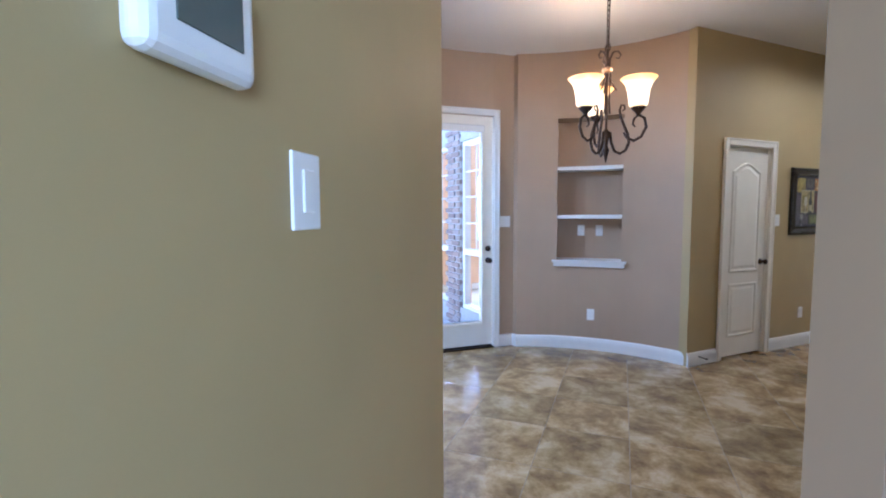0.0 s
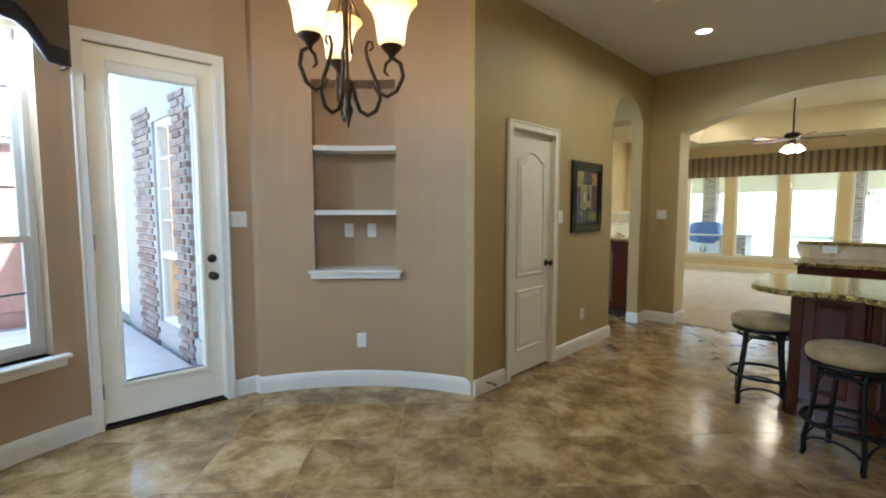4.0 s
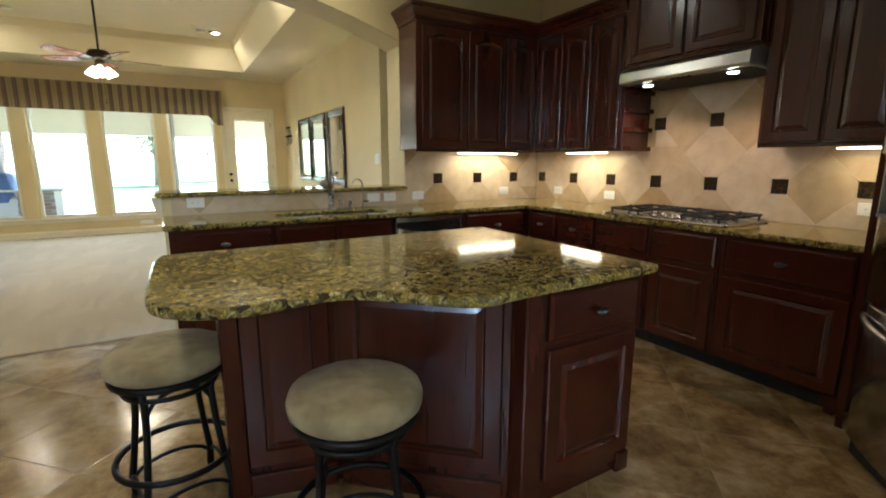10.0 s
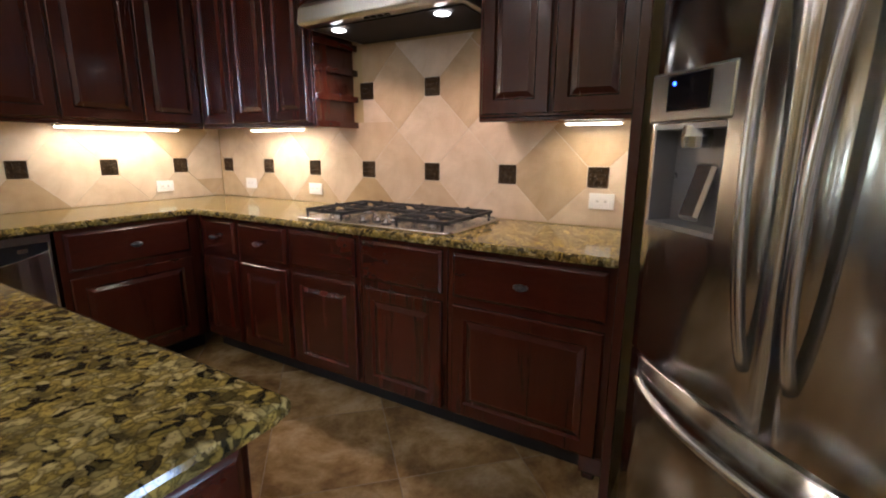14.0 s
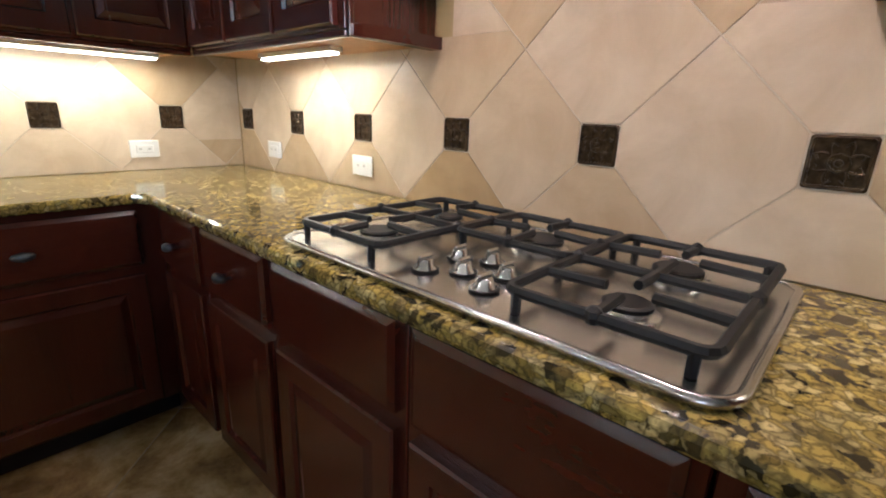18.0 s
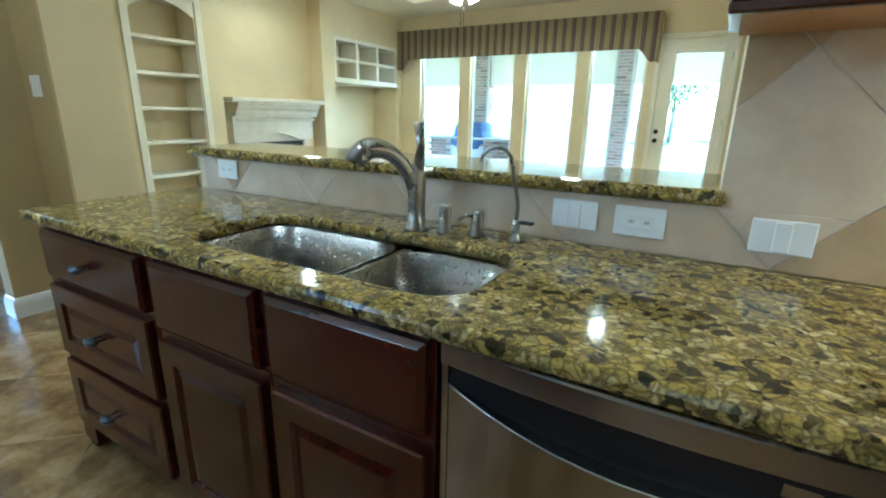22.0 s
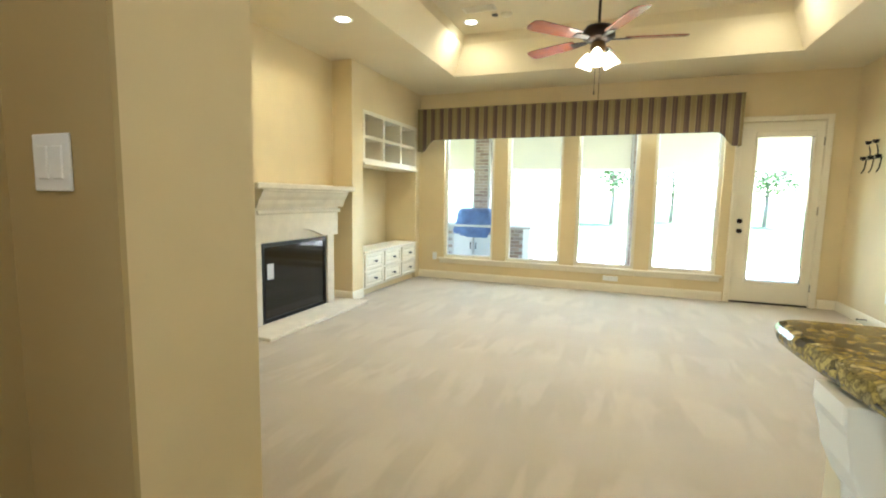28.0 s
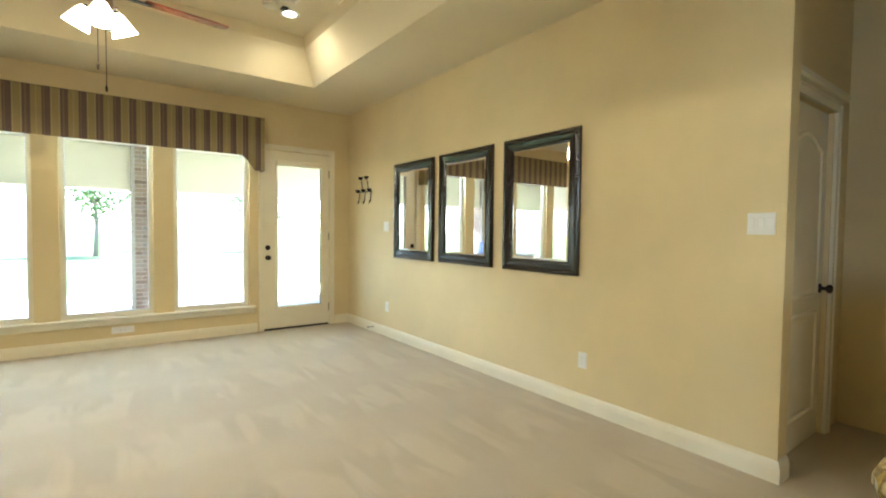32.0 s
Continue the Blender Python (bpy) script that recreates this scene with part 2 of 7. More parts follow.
M_FGROUT = plain("floor_grout", (0.25, 0.185, 0.11, 1), 0.85, 0, 0.1, 30)


def floor_tile():
    k = Mat("floor_tile_stone", (0.2, 0.15, 0.1, 1), 0.2)
    co = k.coord(kind="Object")
    info = k.node("ShaderNodeObjectInfo")
    shift = k.node("ShaderNodeVectorMath")
    shift.operation = "ADD"
    sc = k.node("ShaderNodeVectorMath")
    sc.operation = "SCALE"
    k.link(info.outputs["Location"], sc.inputs[0])
    sc.inputs["Scale"].default_value = 3.7
    k.link(co, shift.inputs[0]), k.link(sc.outputs[0], shift.inputs[1])
    p = shift.outputs[0]
    n = k.noise(p, 3.4, 9, 0.68, 0.25)
    n2 = k.noise(p, 15, 6, 0.7, 0.1)
    c = k.ramp(n, [(0.37, (0.125, 0.068, 0.020, 1)), (0.46, (0.245, 0.152, 0.053, 1)), (0.54, (0.38, 0.262, 0.115, 1)), (0.65, (0.56, 0.43, 0.25, 1))])
    c = k.mix(0.28, c, k.ramp(n2, [(0.3, (0.125, 0.078, 0.032, 1)), (0.7, (0.40, 0.30, 0.165, 1))]))
    tint = k.ramp(info.outputs["Random"], [(0.0, (0.86, 0.85, 0.82, 1)), (1.0, (1.08, 1.04, 1.0, 1))])
    k.color(k.mix(1.0, c, tint, "MULTIPLY"))
    k.rough(n2, 0.10, 0.26)
    k.bump(n2, 0.06, 0.003)
    return k.m


M_FTILE = floor_tile()


def carpet_mat():
    """Cut pile, its nap pushed to and fro in rows of short strokes."""
    k = Mat("carpet", (0.62, 0.52, 0.38, 1), 0.95)
    co = k.coord()
    strokes = k.noise(k.coord((5.5, 1.15, 1), (0, 0, 0.10)), 1.0, 2, 0.5, 0.6)
    rows = k.node("ShaderNodeTexWave", Scale=0.32, Distortion=3.0, Detail=2.0, Detail_Scale=1.0)
    rows.wave_type, rows.bands_direction = "BANDS", "Y"
    k.link(k.coord((0.4, 1, 1), (0, 0, -0.10)), rows.inputs["Vector"])
    marks = k.ramp(strokes, [(0.44, (0.2, 0.2, 0.2, 1)), (0.56, (1, 1, 1, 1))])
    nap = k.mix(k.ramp(rows.outputs["Fac"], [(0.25, (0.15, 0.15, 0.15, 1)), (0.70, (1, 1, 1, 1))]), (0.45, 0.45, 0.45, 1), marks)
    big = k.noise(co, 1.1, 3)
    c = k.ramp(nap, [(0.1, (0.36, 0.298, 0.195, 1)), (0.9, (0.52, 0.445, 0.315, 1))])
    c = k.mix(0.4, c, k.ramp(big, [(0.35, (0.375, 0.31, 0.205, 1)), (0.65, (0.50, 0.43, 0.30, 1))]))
    fine = k.noise(co, 160, 3)
    k.color(k.mix(0.22, c, k.ramp(fine, [(0.3, (0.33, 0.27, 0.18, 1)), (0.7, (0.60, 0.52, 0.38, 1))])))
    k.bump(fine, 0.5, 0.006)
    k.b.inputs["Sheen Weight"].default_value = 0.3
    return k.m


M_CARPET = carpet_mat()
m_glass = Mat("window_glass", (1, 1, 1, 1), 0.0)
m_glass.b.inputs["Transmission Weight"].default_value, m_glass.b.inputs["IOR"].default_value = 1.0, 1.02
M_GLASS = m_glass.m
M_MIRROR = Mat("mirror_silver", (0.9, 0.9, 0.9, 1), 0.015, 1.0).m


def glow(name, col, strength):
    m = bpy.data.materials.new(name)
    m.use_nodes = True
    b = m.node_tree.nodes["Principled BSDF"]
    b.inputs["Base Color"].default_value = col + (1,)
    b.inputs["Emission Color"].default_value, b.inputs["Emission Strength"].default_value = col + (1,), strength
    return m


M_LAMP = glow("lit_lamp_lens", (1.0, 0.90, 0.72), 1.6)
M_TUBE = glow("lit_light_bar", (1.0, 0.86, 0.58), 1.6)


# ---- mesh helpers ----
def mesh_of(bm, name, material, smooth=False):
    bmesh.ops.recalc_face_normals(bm, faces=bm.faces)
    me = bpy.data.meshes.new(name)
    bm.to_mesh(me)
    bm.free()
    for m in material if isinstance(material, (list, tuple)) else (material,):
        me.materials.append(m)
    if smooth:
        me.polygons.foreach_set("use_smooth", [True] * len(me.polygons))
    return me


def part(name, bm, material, parent, label="", smooth=False):
    """Link a bmesh as one mesh object under a thing or a part."""
    ob = new(name, mesh_of(bm, name, material, smooth))
    ob.parent = parent
    if label:
        ob["label"] = label
    return ob


def thing(name, m, label, category, group="", kind=""):
    ob = new(name)
    ob.empty_display_size = 0.05
    ob.matrix_world = m
    return tagged(ob, label, category, group, kind)


def solid(name, bm, material, label="", category="", kind="", group="", smooth=False, m=None):
    ob = new(name, mesh_of(bm, name, material, smooth))
    if m is not None:
        ob.matrix_world = m
    return tagged(ob, label, category, group, kind)


def box(x0, y0, z0, x1, y1, z1, bev=0.0, bm=None, seg=1):
    """A box between two corners, its edges rounded by bev, added to bm."""
    bm = bm or bmesh.new()
    v = [bm.verts.new((x, y, z)) for x in (x0, x1) for y in (y0, y1) for z in (z0, z1)]
    f = [bm.faces.new([v[i] for i in q]) for q in ((0, 1, 3, 2), (4, 6, 7, 5), (0, 4, 5, 1), (2, 3, 7, 6), (0, 2, 6, 4), (1, 5, 7, 3))]
    if bev > 0:
        e = list({e for q in f for e in q.edges})
        bmesh.ops.bevel(bm, geom=e, offset=min(bev, 0.45 * min(abs(x1 - x0), abs(y1 - y0), abs(z1 - z0))), segments=seg, affect="EDGES", profile=0.5)
    return bm


def prism(poly, z0, z1, bm=None, bev=0.0, seg=2):
    """A flat outline [(x, y)] drawn up from z0 to z1, with its rims rounded."""
    bm = bm or bmesh.new()
    lo = [bm.verts.new((x, y, z0)) for x, y in poly]
    hi = [bm.verts.new((x, y, z1)) for x, y in poly]
    n = len(poly)
    a, b = bm.faces.new(lo[::-1]), bm.faces.new(hi)
    for i in range(n):
        bm.faces.new((lo[i], lo[(i + 1) % n], hi[(i + 1) % n], hi[i]))
    if bev:
        bmesh.ops.bevel(bm, geom=list(a.edges) + list(b.edges), offset=bev, segments=seg, affect="EDGES", profile=0.5)
    return bm


def lathe(profile, seg=24, bm=None, at=(0, 0, 0), axis="z"):
    """A profile [(r, z)] turned round the z axis (or laid along x or y)."""
    bm = bm or bmesh.new()
    rings = []
    for r, z in profile:
        ring = []
        for i in range(seg):
            a = 2 * math.pi * i / seg
            p = (r * math.cos(a), r * math.sin(a), z)
            p = {"z": p, "x": (p[2], p[0], p[1]), "y": (p[0], p[2], p[1])}[axis]
            ring.append(bm.verts.new((p[0] + at[0], p[1] + at[1], p[2] + at[2])))
        rings.append(ring)
    for a, b in zip(rings, rings[1:]):
        for i in range(seg):
            bm.faces.new((a[i], a[(i + 1) % seg], b[(i + 1) % seg], b[i]))
    bm.faces.new(rings[0][::-1]), bm.faces.new(rings[-1])
    return bm


def tube(points, r, seg=8, bm=None, close=False):
    """A round bar along a line of points; r may be a list."""
    bm = bm or bmesh.new()
    pts = [Vector(p) for p in points]
    n, rings, up = len(pts), [], None
    for i, p in enumerate(pts):
        d = (pts[(i + 1) % n] - pts[i - 1]) if close else (pts[min(i + 1, n - 1)] - pts[max(i - 1, 0)])
        d.normalize()
        if up is None:
            up = Vector((0, 0, 1)) if abs(d.z) < 0.9 else Vector((1, 0, 0))
        s = d.cross(up).normalized()
        up = s.cross(d).normalized()
        rr = r[i] if isinstance(r, (list, tuple)) else r
        rings.append([bm.verts.new(p + rr * (math.cos(2 * math.pi * k / seg) * s + math.sin(2 * math.pi * k / seg) * up)) for k in range(seg)])
    for a, b in zip(rings, rings[1:] + ([rings[0]] if close else [])):
        for i in range(seg):
            bm.faces.new((a[i], a[(i + 1) % seg], b[(i + 1) % seg], b[i]))
    if not close:
        bm.faces.new(rings[0][::-1]), bm.faces.new(rings[-1])
    return bm


def bez(p0, p1, p2, p3, n=10):
    out = []
    for i in range(n + 1):
        t = i / n
        out.append(tuple((1 - t) ** 3 * a + 3 * t * (1 - t) ** 2 * b + 3 * t * t * (1 - t) * c + t ** 3 * d for a, b, c, d in zip(p0, p1, p2, p3)))
    return out


def profile_run(path, prof, bm=None):
    """A moulding: the profile [(out, z)] carried along a plan line [(x, y)]; out is to the right of the way."""
    bm = bm or bmesh.new()
    rings, n = [], len(path)
    for i, (x, y) in enumerate(path):
        a = Vector(path[max(i - 1, 0)]), Vector(path[i]), Vector(path[min(i + 1, n - 1)])
        d0, d1 = (a[1] - a[0]), (a[2] - a[1])
        d0 = d0.normalized() if d0.length > 1e-9 else d1.normalized()
        d1 = d1.normalized() if d1.length > 1e-9 else d0
        n0, n1 = Vector((d0.y, -d0.x)), Vector((d1.y, -d1.x))
        m = (n0 + n1)
        m = m / max(0.3, m.dot(n0))
        rings.append([bm.verts.new((x + m.x * o, y + m.y * o, z)) for o, z in prof])
    k = len(prof)
    for a, b in zip(rings, rings[1:]):
        for i in range(k):
            bm.faces.new((a[i], a[(i + 1) % k], b[(i + 1) % k], b[i]))
    bm.faces.new(rings[0][::-1]), bm.faces.new(rings[-1])
    return bm


BASE = [(0.0, 0.0), (0.018, 0.0), (0.018, 0.085), (0.014, 0.105), (0.009, 0.118), (0.0, 0.126)]


def wall_panel(axis, at, thick, u0, u1, z0, z1, holes=(), bm=None):
    """A straight wall along x or y at at..at+thick, from u0 to u1, with rectangular holes (u0, u1, z0, z1)."""
    bm = bm or bmesh.new()
    us = sorted({u0, u1, *[v for h in holes for v in h[:2]]})
    zs = sorted({z0, z1, *[v for h in holes for v in h[2:]]})

    def vert(u, w, z):
        return bm.verts.new((u, w, z) if axis == "x" else (w, u, z))

    grid = {}
    for i, u in enumerate(us):
        for j, z in enumerate(zs):
            grid[i, j] = (vert(u, at, z), vert(u, at + thick, z))
    full = {(i, j) for i in range(len(us) - 1) for j in range(len(zs) - 1)
            if not any(h[0] <= (us[i] + us[i + 1]) / 2 <= h[1] and h[2] <= (zs[j] + zs[j + 1]) / 2 <= h[3] for h in holes)}
    for i, j in full:
        for s in (0, 1):
            bm.faces.new([grid[a][s] for a in ((i, j), (i + 1, j), (i + 1, j + 1), (i, j + 1))])
        for (a, b), (di, dj) in ((((i, j), (i + 1, j)), (0, -1)), (((i, j + 1), (i + 1, j + 1)), (0, 1)), (((i, j), (i, j + 1)), (-1, 0)), (((i + 1, j), (i + 1, j + 1)), (1, 0))):
            if (i + di, j + dj) not in full:
                bm.faces.new((grid[a][0], grid[b][0], grid[b][1], grid[a][1]))
    return bm


def arch_head(axis, at, thick, u0, u1, spring, rise, top, n=24, power=2.0, bm=None):
    """The wall over an arched opening, from the arch's underside to top."""
    bm = bm or bmesh.new()
    cols = []
    for i in range(n + 1):
        q = i / n
        u = u0 + (u1 - u0) * (0.5 - 0.5 * math.cos(math.pi * q))
        s = abs(2 * (u - u0) / (u1 - u0) - 1)
        zb = spring + rise * max(0.0, 1 - s ** power) ** (1 / power if power == 2.0 else 1)
        cols.append([bm.verts.new((u, w, z) if axis == "x" else (w, u, z)) for w in (at, at + thick) for z in (zb, top)])
    for a, b in zip(cols, cols[1:]):
        bm.faces.new((a[0], b[0], b[1], a[1])), bm.faces.new((a[2], a[3], b[3], b[2]))
        bm.faces.new((a[0], a[2], b[2], b[0])), bm.faces.new((a[1], b[1], b[3], a[3]))
    return bm


def offset(poly, d):
    """A counter-clockwise outline moved outwards by d."""
    out, n = [], len(poly)
    for i in range(n):
        a, b, c = (Vector(poly[j % n]) for j in (i - 1, i, i + 1))
        d0, d1 = (b - a).normalized(), (c - b).normalized()
        n0, n1 = Vector((d0.y, -d0.x)), Vector((d1.y, -d1.x))
        m = n0 + n1
        out.append(tuple(b + m * (d / max(0.35, m.dot(n0)))))
    return out


def rrect(x0, y0, x1, y1, r, n=6):
    out = []
    for cx, cy, a0 in ((x1 - r, y0 + r, -90), (x1 - r, y1 - r, 0), (x0 + r, y1 - r, 90), (x0 + r, y0 + r, 180)):
        out += [(cx + r * math.cos(radians(a0 + 90 * k / n)), cy + r * math.sin(radians(a0 + 90 * k / n))) for k in range(n + 1)]
    return out


def smooth_line(pts, n=6):
    """A soft line through plan points (Catmull-Rom)."""
    out, p = [], [pts[0]] + list(pts) + [pts[-1]]
    for i in range(1, len(p) - 2):
        for k in range(n):
            t = k / n
            out.append(tuple(0.5 * (2 * b + (c - a) * t + (2 * a - 5 * b + 4 * c - d) * t * t + (3 * b - a - 3 * c + d) * t ** 3) for a, b, c, d in zip(p[i - 1], p[i], p[i + 1], p[i + 2])))
    return out + [tuple(pts[-1])]


def slab(outer, z0, z1, holes=(), r=0.014, bm=None):
    """A stone slab with rounded rims and holes; outlines run counter-clockwise."""
    bm = bm or bmesh.new()
    steps = [(-r, z0), (-0.3 * r, z0 + 0.3 * r), (0, z0 + r), (0, z1 - r), (-0.3 * r, z1 - 0.3 * r), (-r, z1)]
    edges = {z0: [], z1: []}
    for loop, sgn in [(outer, 1)] + [(h, -1) for h in holes]:
        rings = [[bm.verts.new((x, y, z)) for x, y in offset(loop, o * sgn)] for o, z in steps]
        k = len(loop)
        for a, b in zip(rings, rings[1:]):
            for i in range(k):
                bm.faces.new((a[i], a[(i + 1) % k], b[(i + 1) % k], b[i]))
        for ring, z in ((rings[0], z0), (rings[-1], z1)):
            edges[z] += [bm.edges.get((ring[i], ring[(i + 1) % k])) for i in range(k)]
    for z in (z0, z1):
        bmesh.ops.triangle_fill(bm, use_beauty=True, edges=edges[z])
    return bm


# ---- the large structure ----
H = 3.05                 # ceiling of kitchen and nook
PX = -5.13               # face of the pantry wall
AX0, AX1, AT = -4.79, -1.60, 0.36   # the wide arch and its wall's thickness
LX0, LX1 = -6.87, -1.36  # living room
LY1 = 6.24
LH = 2.86                # living room's lower ceiling
NC, NR = (-4.61, -5.24), 1.90
WT = 0.13
HY0, HY1 = -1.10, -0.27  # the small arch in the pantry wall

bm = wall_panel("x", 0.0, 0.012, PX - WT, AX0, 0, H)
wall_panel("x", 0.0, 0.012, AX1, WT, 0, H, bm=bm)
arch_head("x", 0.0, 0.012, AX0, AX1, 2.33, 0.33, H, 40, 2.01, bm=bm)
solid("wall_arch", bm, M_TAN, kind="structure")
bm = wall_panel("x", 0.012, AT - 0.012, PX - WT, AX0, 0, 3.5)
wall_panel("x", 0.012, AT - 0.012, AX1, WT, 0, 3.5, bm=bm)
arch_head("x", 0.012, AT - 0.012, AX0, AX1, 2.33, 0.33, 3.5, 40, 2.01, bm=bm)
solid("wall_arch_living", bm, M_CREAM, kind="structure")
bm = wall_panel("y", PX - WT, WT, -3.44, HY0, 0, H, [(-2.985, -2.34, 0, 2.05)])
wall_panel("y", PX - WT, WT, HY1, 0.0, 0, H, bm=bm)
arch_head("y", PX - WT, WT, HY0, HY1, 2.33, 0.36, H, 24, 2.0, bm=bm)
solid("wall_pantry", bm, M_TAN, kind="structure")
# the hole at y -8.6..-7.2 is unseen, added for the hall's fill lamp
solid("wall_cooktop", wall_panel("y", 0.0, WT, -9.0, 0.0, 0, H, [(-8.6, -7.2, 0.9, 2.1)]), M_TAN, kind="structure")
solid("wall_hall_east", prism([(-2.71, -6.20), (-2.582, -6.21), (-2.397, -3.841), (-2.525, -3.831)], 0, H), M_NOOK, kind="structure")
HD = Vector((-0.812, 0.583))           # way along the slanting hall
HL = Vector((-3.79, -6.494))            # end of the slanting wall
side = Vector((-HD.y, HD.x))
hall_back = HL - HD * 3.6
solid("wall_hall_slant", prism([tuple(HL), tuple(hall_back), tuple(hall_back + side * 0.14), tuple(HL + side * 0.14)][::-1], 0, H), M_TAN, kind="structure")
solid("wall_hall_end", wall_panel("x", -9.0, 0.1, -7.0, 0.2, 0, H), M_TAN, kind="structure")


def ring_point(deg, r=NR):
    return (NC[0] + r * math.cos(radians(deg)), NC[1] + r * math.sin(radians(deg)))


def curved_wall(a0, a1, z0, z1, bm, thick=0.16, step=3.0):
    n = max(1, round(abs(a1 - a0) / step))
    cols = []
    for i in range(n + 1):
        a = a0 + (a1 - a0) * i / n
        cols.append([bm.verts.new((*ring_point(a, r), z)) for r in (NR, NR + thick) for z in (z0, z1)])
    for a, b in zip(cols, cols[1:]):
        bm.faces.new((a[0], b[0], b[1], a[1])), bm.faces.new((a[2], a[3], b[3], b[2]))
        bm.faces.new((a[0], a[2], b[2], b[0])), bm.faces.new((a[1], b[1], b[3], a[3]))
    for c in (cols[0], cols[-1]):
        bm.faces.new((c[0], c[1], c[3], c[2]))
    return bm


# angles round the nook of its openings: niche, door, windows
A_BAY = 157.0            # where the door bay meets the niche wall
A_END, A_NICHE, A_DOOR = 106.2, (125.3, 144.5), (164.6, 187.0)
A_WIN = ((194.0, 208.5), (216.5, 234.0), (241.0, 256.0))
WIN_Z = (0.55, 2.45)
bm = bmesh.new()
spans = [(A_END, A_NICHE[0], 0, H), (A_NICHE[0], A_NICHE[1], 0, 0.92), (A_NICHE[0], A_NICHE[1], 2.39, H), (A_NICHE[1], A_BAY, 0, H), (A_DOOR[0], A_DOOR[1], 2.42, H), (A_DOOR[1], A_WIN[0][0], 0, H)]
for i, (a, b) in enumerate(A_WIN):
    spans += [(a, b, 0, WIN_Z[0]), (a, b, WIN_Z[1], H), (b, A_WIN[i + 1][0] if i < 2 else 300, 0, H)]
for a, b, z0, z1 in spans:
    curved_wall(a, b, z0, z1, bm)
q0, q1 = Vector(ring_point(A_DOOR[1])), Vector(ring_point(A_DOOR[0]))
along = (q1 - q0).normalized()
out = Vector((-along.y, along.x))
bay = q1 + along * 0.235
step_in = Vector(ring_point(A_BAY))
prism([tuple(q1), tuple(bay), tuple(step_in), tuple(ring_point(A_BAY, NR + 0.16)), tuple(bay + out * 0.16), tuple(q1 + out * 0.16)][::-1], 0, H, bm)
solid("wall_nook", bm, M_NOOK, kind="structure")

# floors and ceilings
solid("floor", box(-6.56, -9.0, -0.12, 0.2, 0.08, -0.0016), M_FGROUT, kind="structure")
solid("ceiling", box(-6.9, -9.0, H, 0.2, 0.0, H + 0.1), M_CEIL, kind="structure")
solid("carpet", box(-7.6, 0.08, -0.12, 1.2, 6.30, 0.012, 0.006), M_CARPET, "beige cut-pile carpet with vacuum marks in the living room", "carpet", "structure")
solid("carpet_dining", box(-12, -4.5, -0.12, -6.44, 0.075, 0.012, 0.006), M_CARPET, "pale beige carpet in the dining room", "carpet", "structure")

# hall behind the small arch, and the dining room past it
solid("wall_hall_south", wall_panel("x", -1.22, 0.12, -6.52, PX - WT, 0, H), M_TAN, kind="structure")
bm = wall_panel("y", -6.52, 0.12, -0.28, -0.10, 0, H)
arch_head("y", -6.52, 0.12, -1.10, -0.28, 2.45, 0.28, H, 20, 2.0, bm=bm)
wall_panel("y", -6.52, 0.12, -0.10, 0.36, 0, H, bm=bm)
solid("wall_recess_head", wall_panel("x", -0.10, 0.46, -6.40, PX - WT, 2.55, H), M_TAN, kind="structure")
solid("wall_hall_west", bm, M_TAN, kind="structure")
solid("ceiling_hall", box(-6.52, -1.22, H, PX - WT, 0.4, H + 0.1), M_CEIL, kind="structure")
# the hole in this west wall is unseen, added for the dining fill lamp
bm = wall_panel("y", -9.95, 0.12, -4.4, 0.16, 0, 3.0, [(-3.1, -1.7, 0.9, 2.1)])
solid("wall_dining_west", bm, M_PEACH, kind="structure")
bm = wall_panel("x", 0.04, 0.12, -9.83, -9.5, 0, 3.0)
wall_panel("x", 0.04, 0.12, -8.4, -6.52, 0, 3.0, bm=bm)
arch_head("x", 0.04, 0.12, -9.5, -8.4, 2.15, 0.35, 3.0, 20, 2.0, bm=bm)
solid("wall_dining_north", bm, M_PEACH, kind="structure")
solid("wall_dining_east", wall_panel("y", -6.53, 0.012, -4.4, -1.10, 0, 3.0), M_PEACH, kind="structure")
solid("wall_dining_south", wall_panel("x", -4.5, 0.1, -9.95, -6.5, 0, 3.0, [(-8.62, -7.97, 0.2, 2.33), (-7.58, -6.93, 0.2, 2.33)]), M_PEACH, kind="structure")
solid("ceiling_dining", box(-10, -4.5, 3.0, -6.5, 0.16, 3.1), M_CEIL, kind="structure")
solid("wall_entry", box(-11.0, 2.2, 0, -7.9, 2.3, 3.0), M_CREAM, kind="structure")
solid("floor_entry", box(-11.0, 0.16, -0.1, -7.6, 2.2, 0.0), M_CARPET, kind="structure")
solid("ceiling_entry", box(-11.0, 0.16, 3.0, -7.62, 2.3, 3.1), M_CEIL, kind="structure")

# living room
wins = [(-6.46, -5.66), (-5.46, -4.66), (-4.46, -3.66), (-3.47, -2.67)]
LWZ = (0.345, 2.32)
LDOOR = (-2.50, -1.64)
bm = wall_panel("x", LY1, 0.16, -7.6, LX1 + 0.2, 0, 3.5, [(a, b, *LWZ) for a, b in wins] + [(*LDOOR, 0, 2.28)])
solid("wall_windows", bm, M_CREAM, kind="structure")
solid("wall_mirrors", wall_panel("y", LX1, 0.12, 1.13, LY1, 0, 3.5), M_CREAM, kind="structure")
solid("wall_side_door", wall_panel("x", 1.19, 0.12, LX1 + 0.12, -0.1, 0, 3.5, [(-1.18, -0.42, 0, 2.05)]), M_CREAM, kind="structure")
solid("wall_side_end", wall_panel("y", -0.1, 0.12, AT, 1.31, 0, 3.5), M_CREAM, kind="structure")
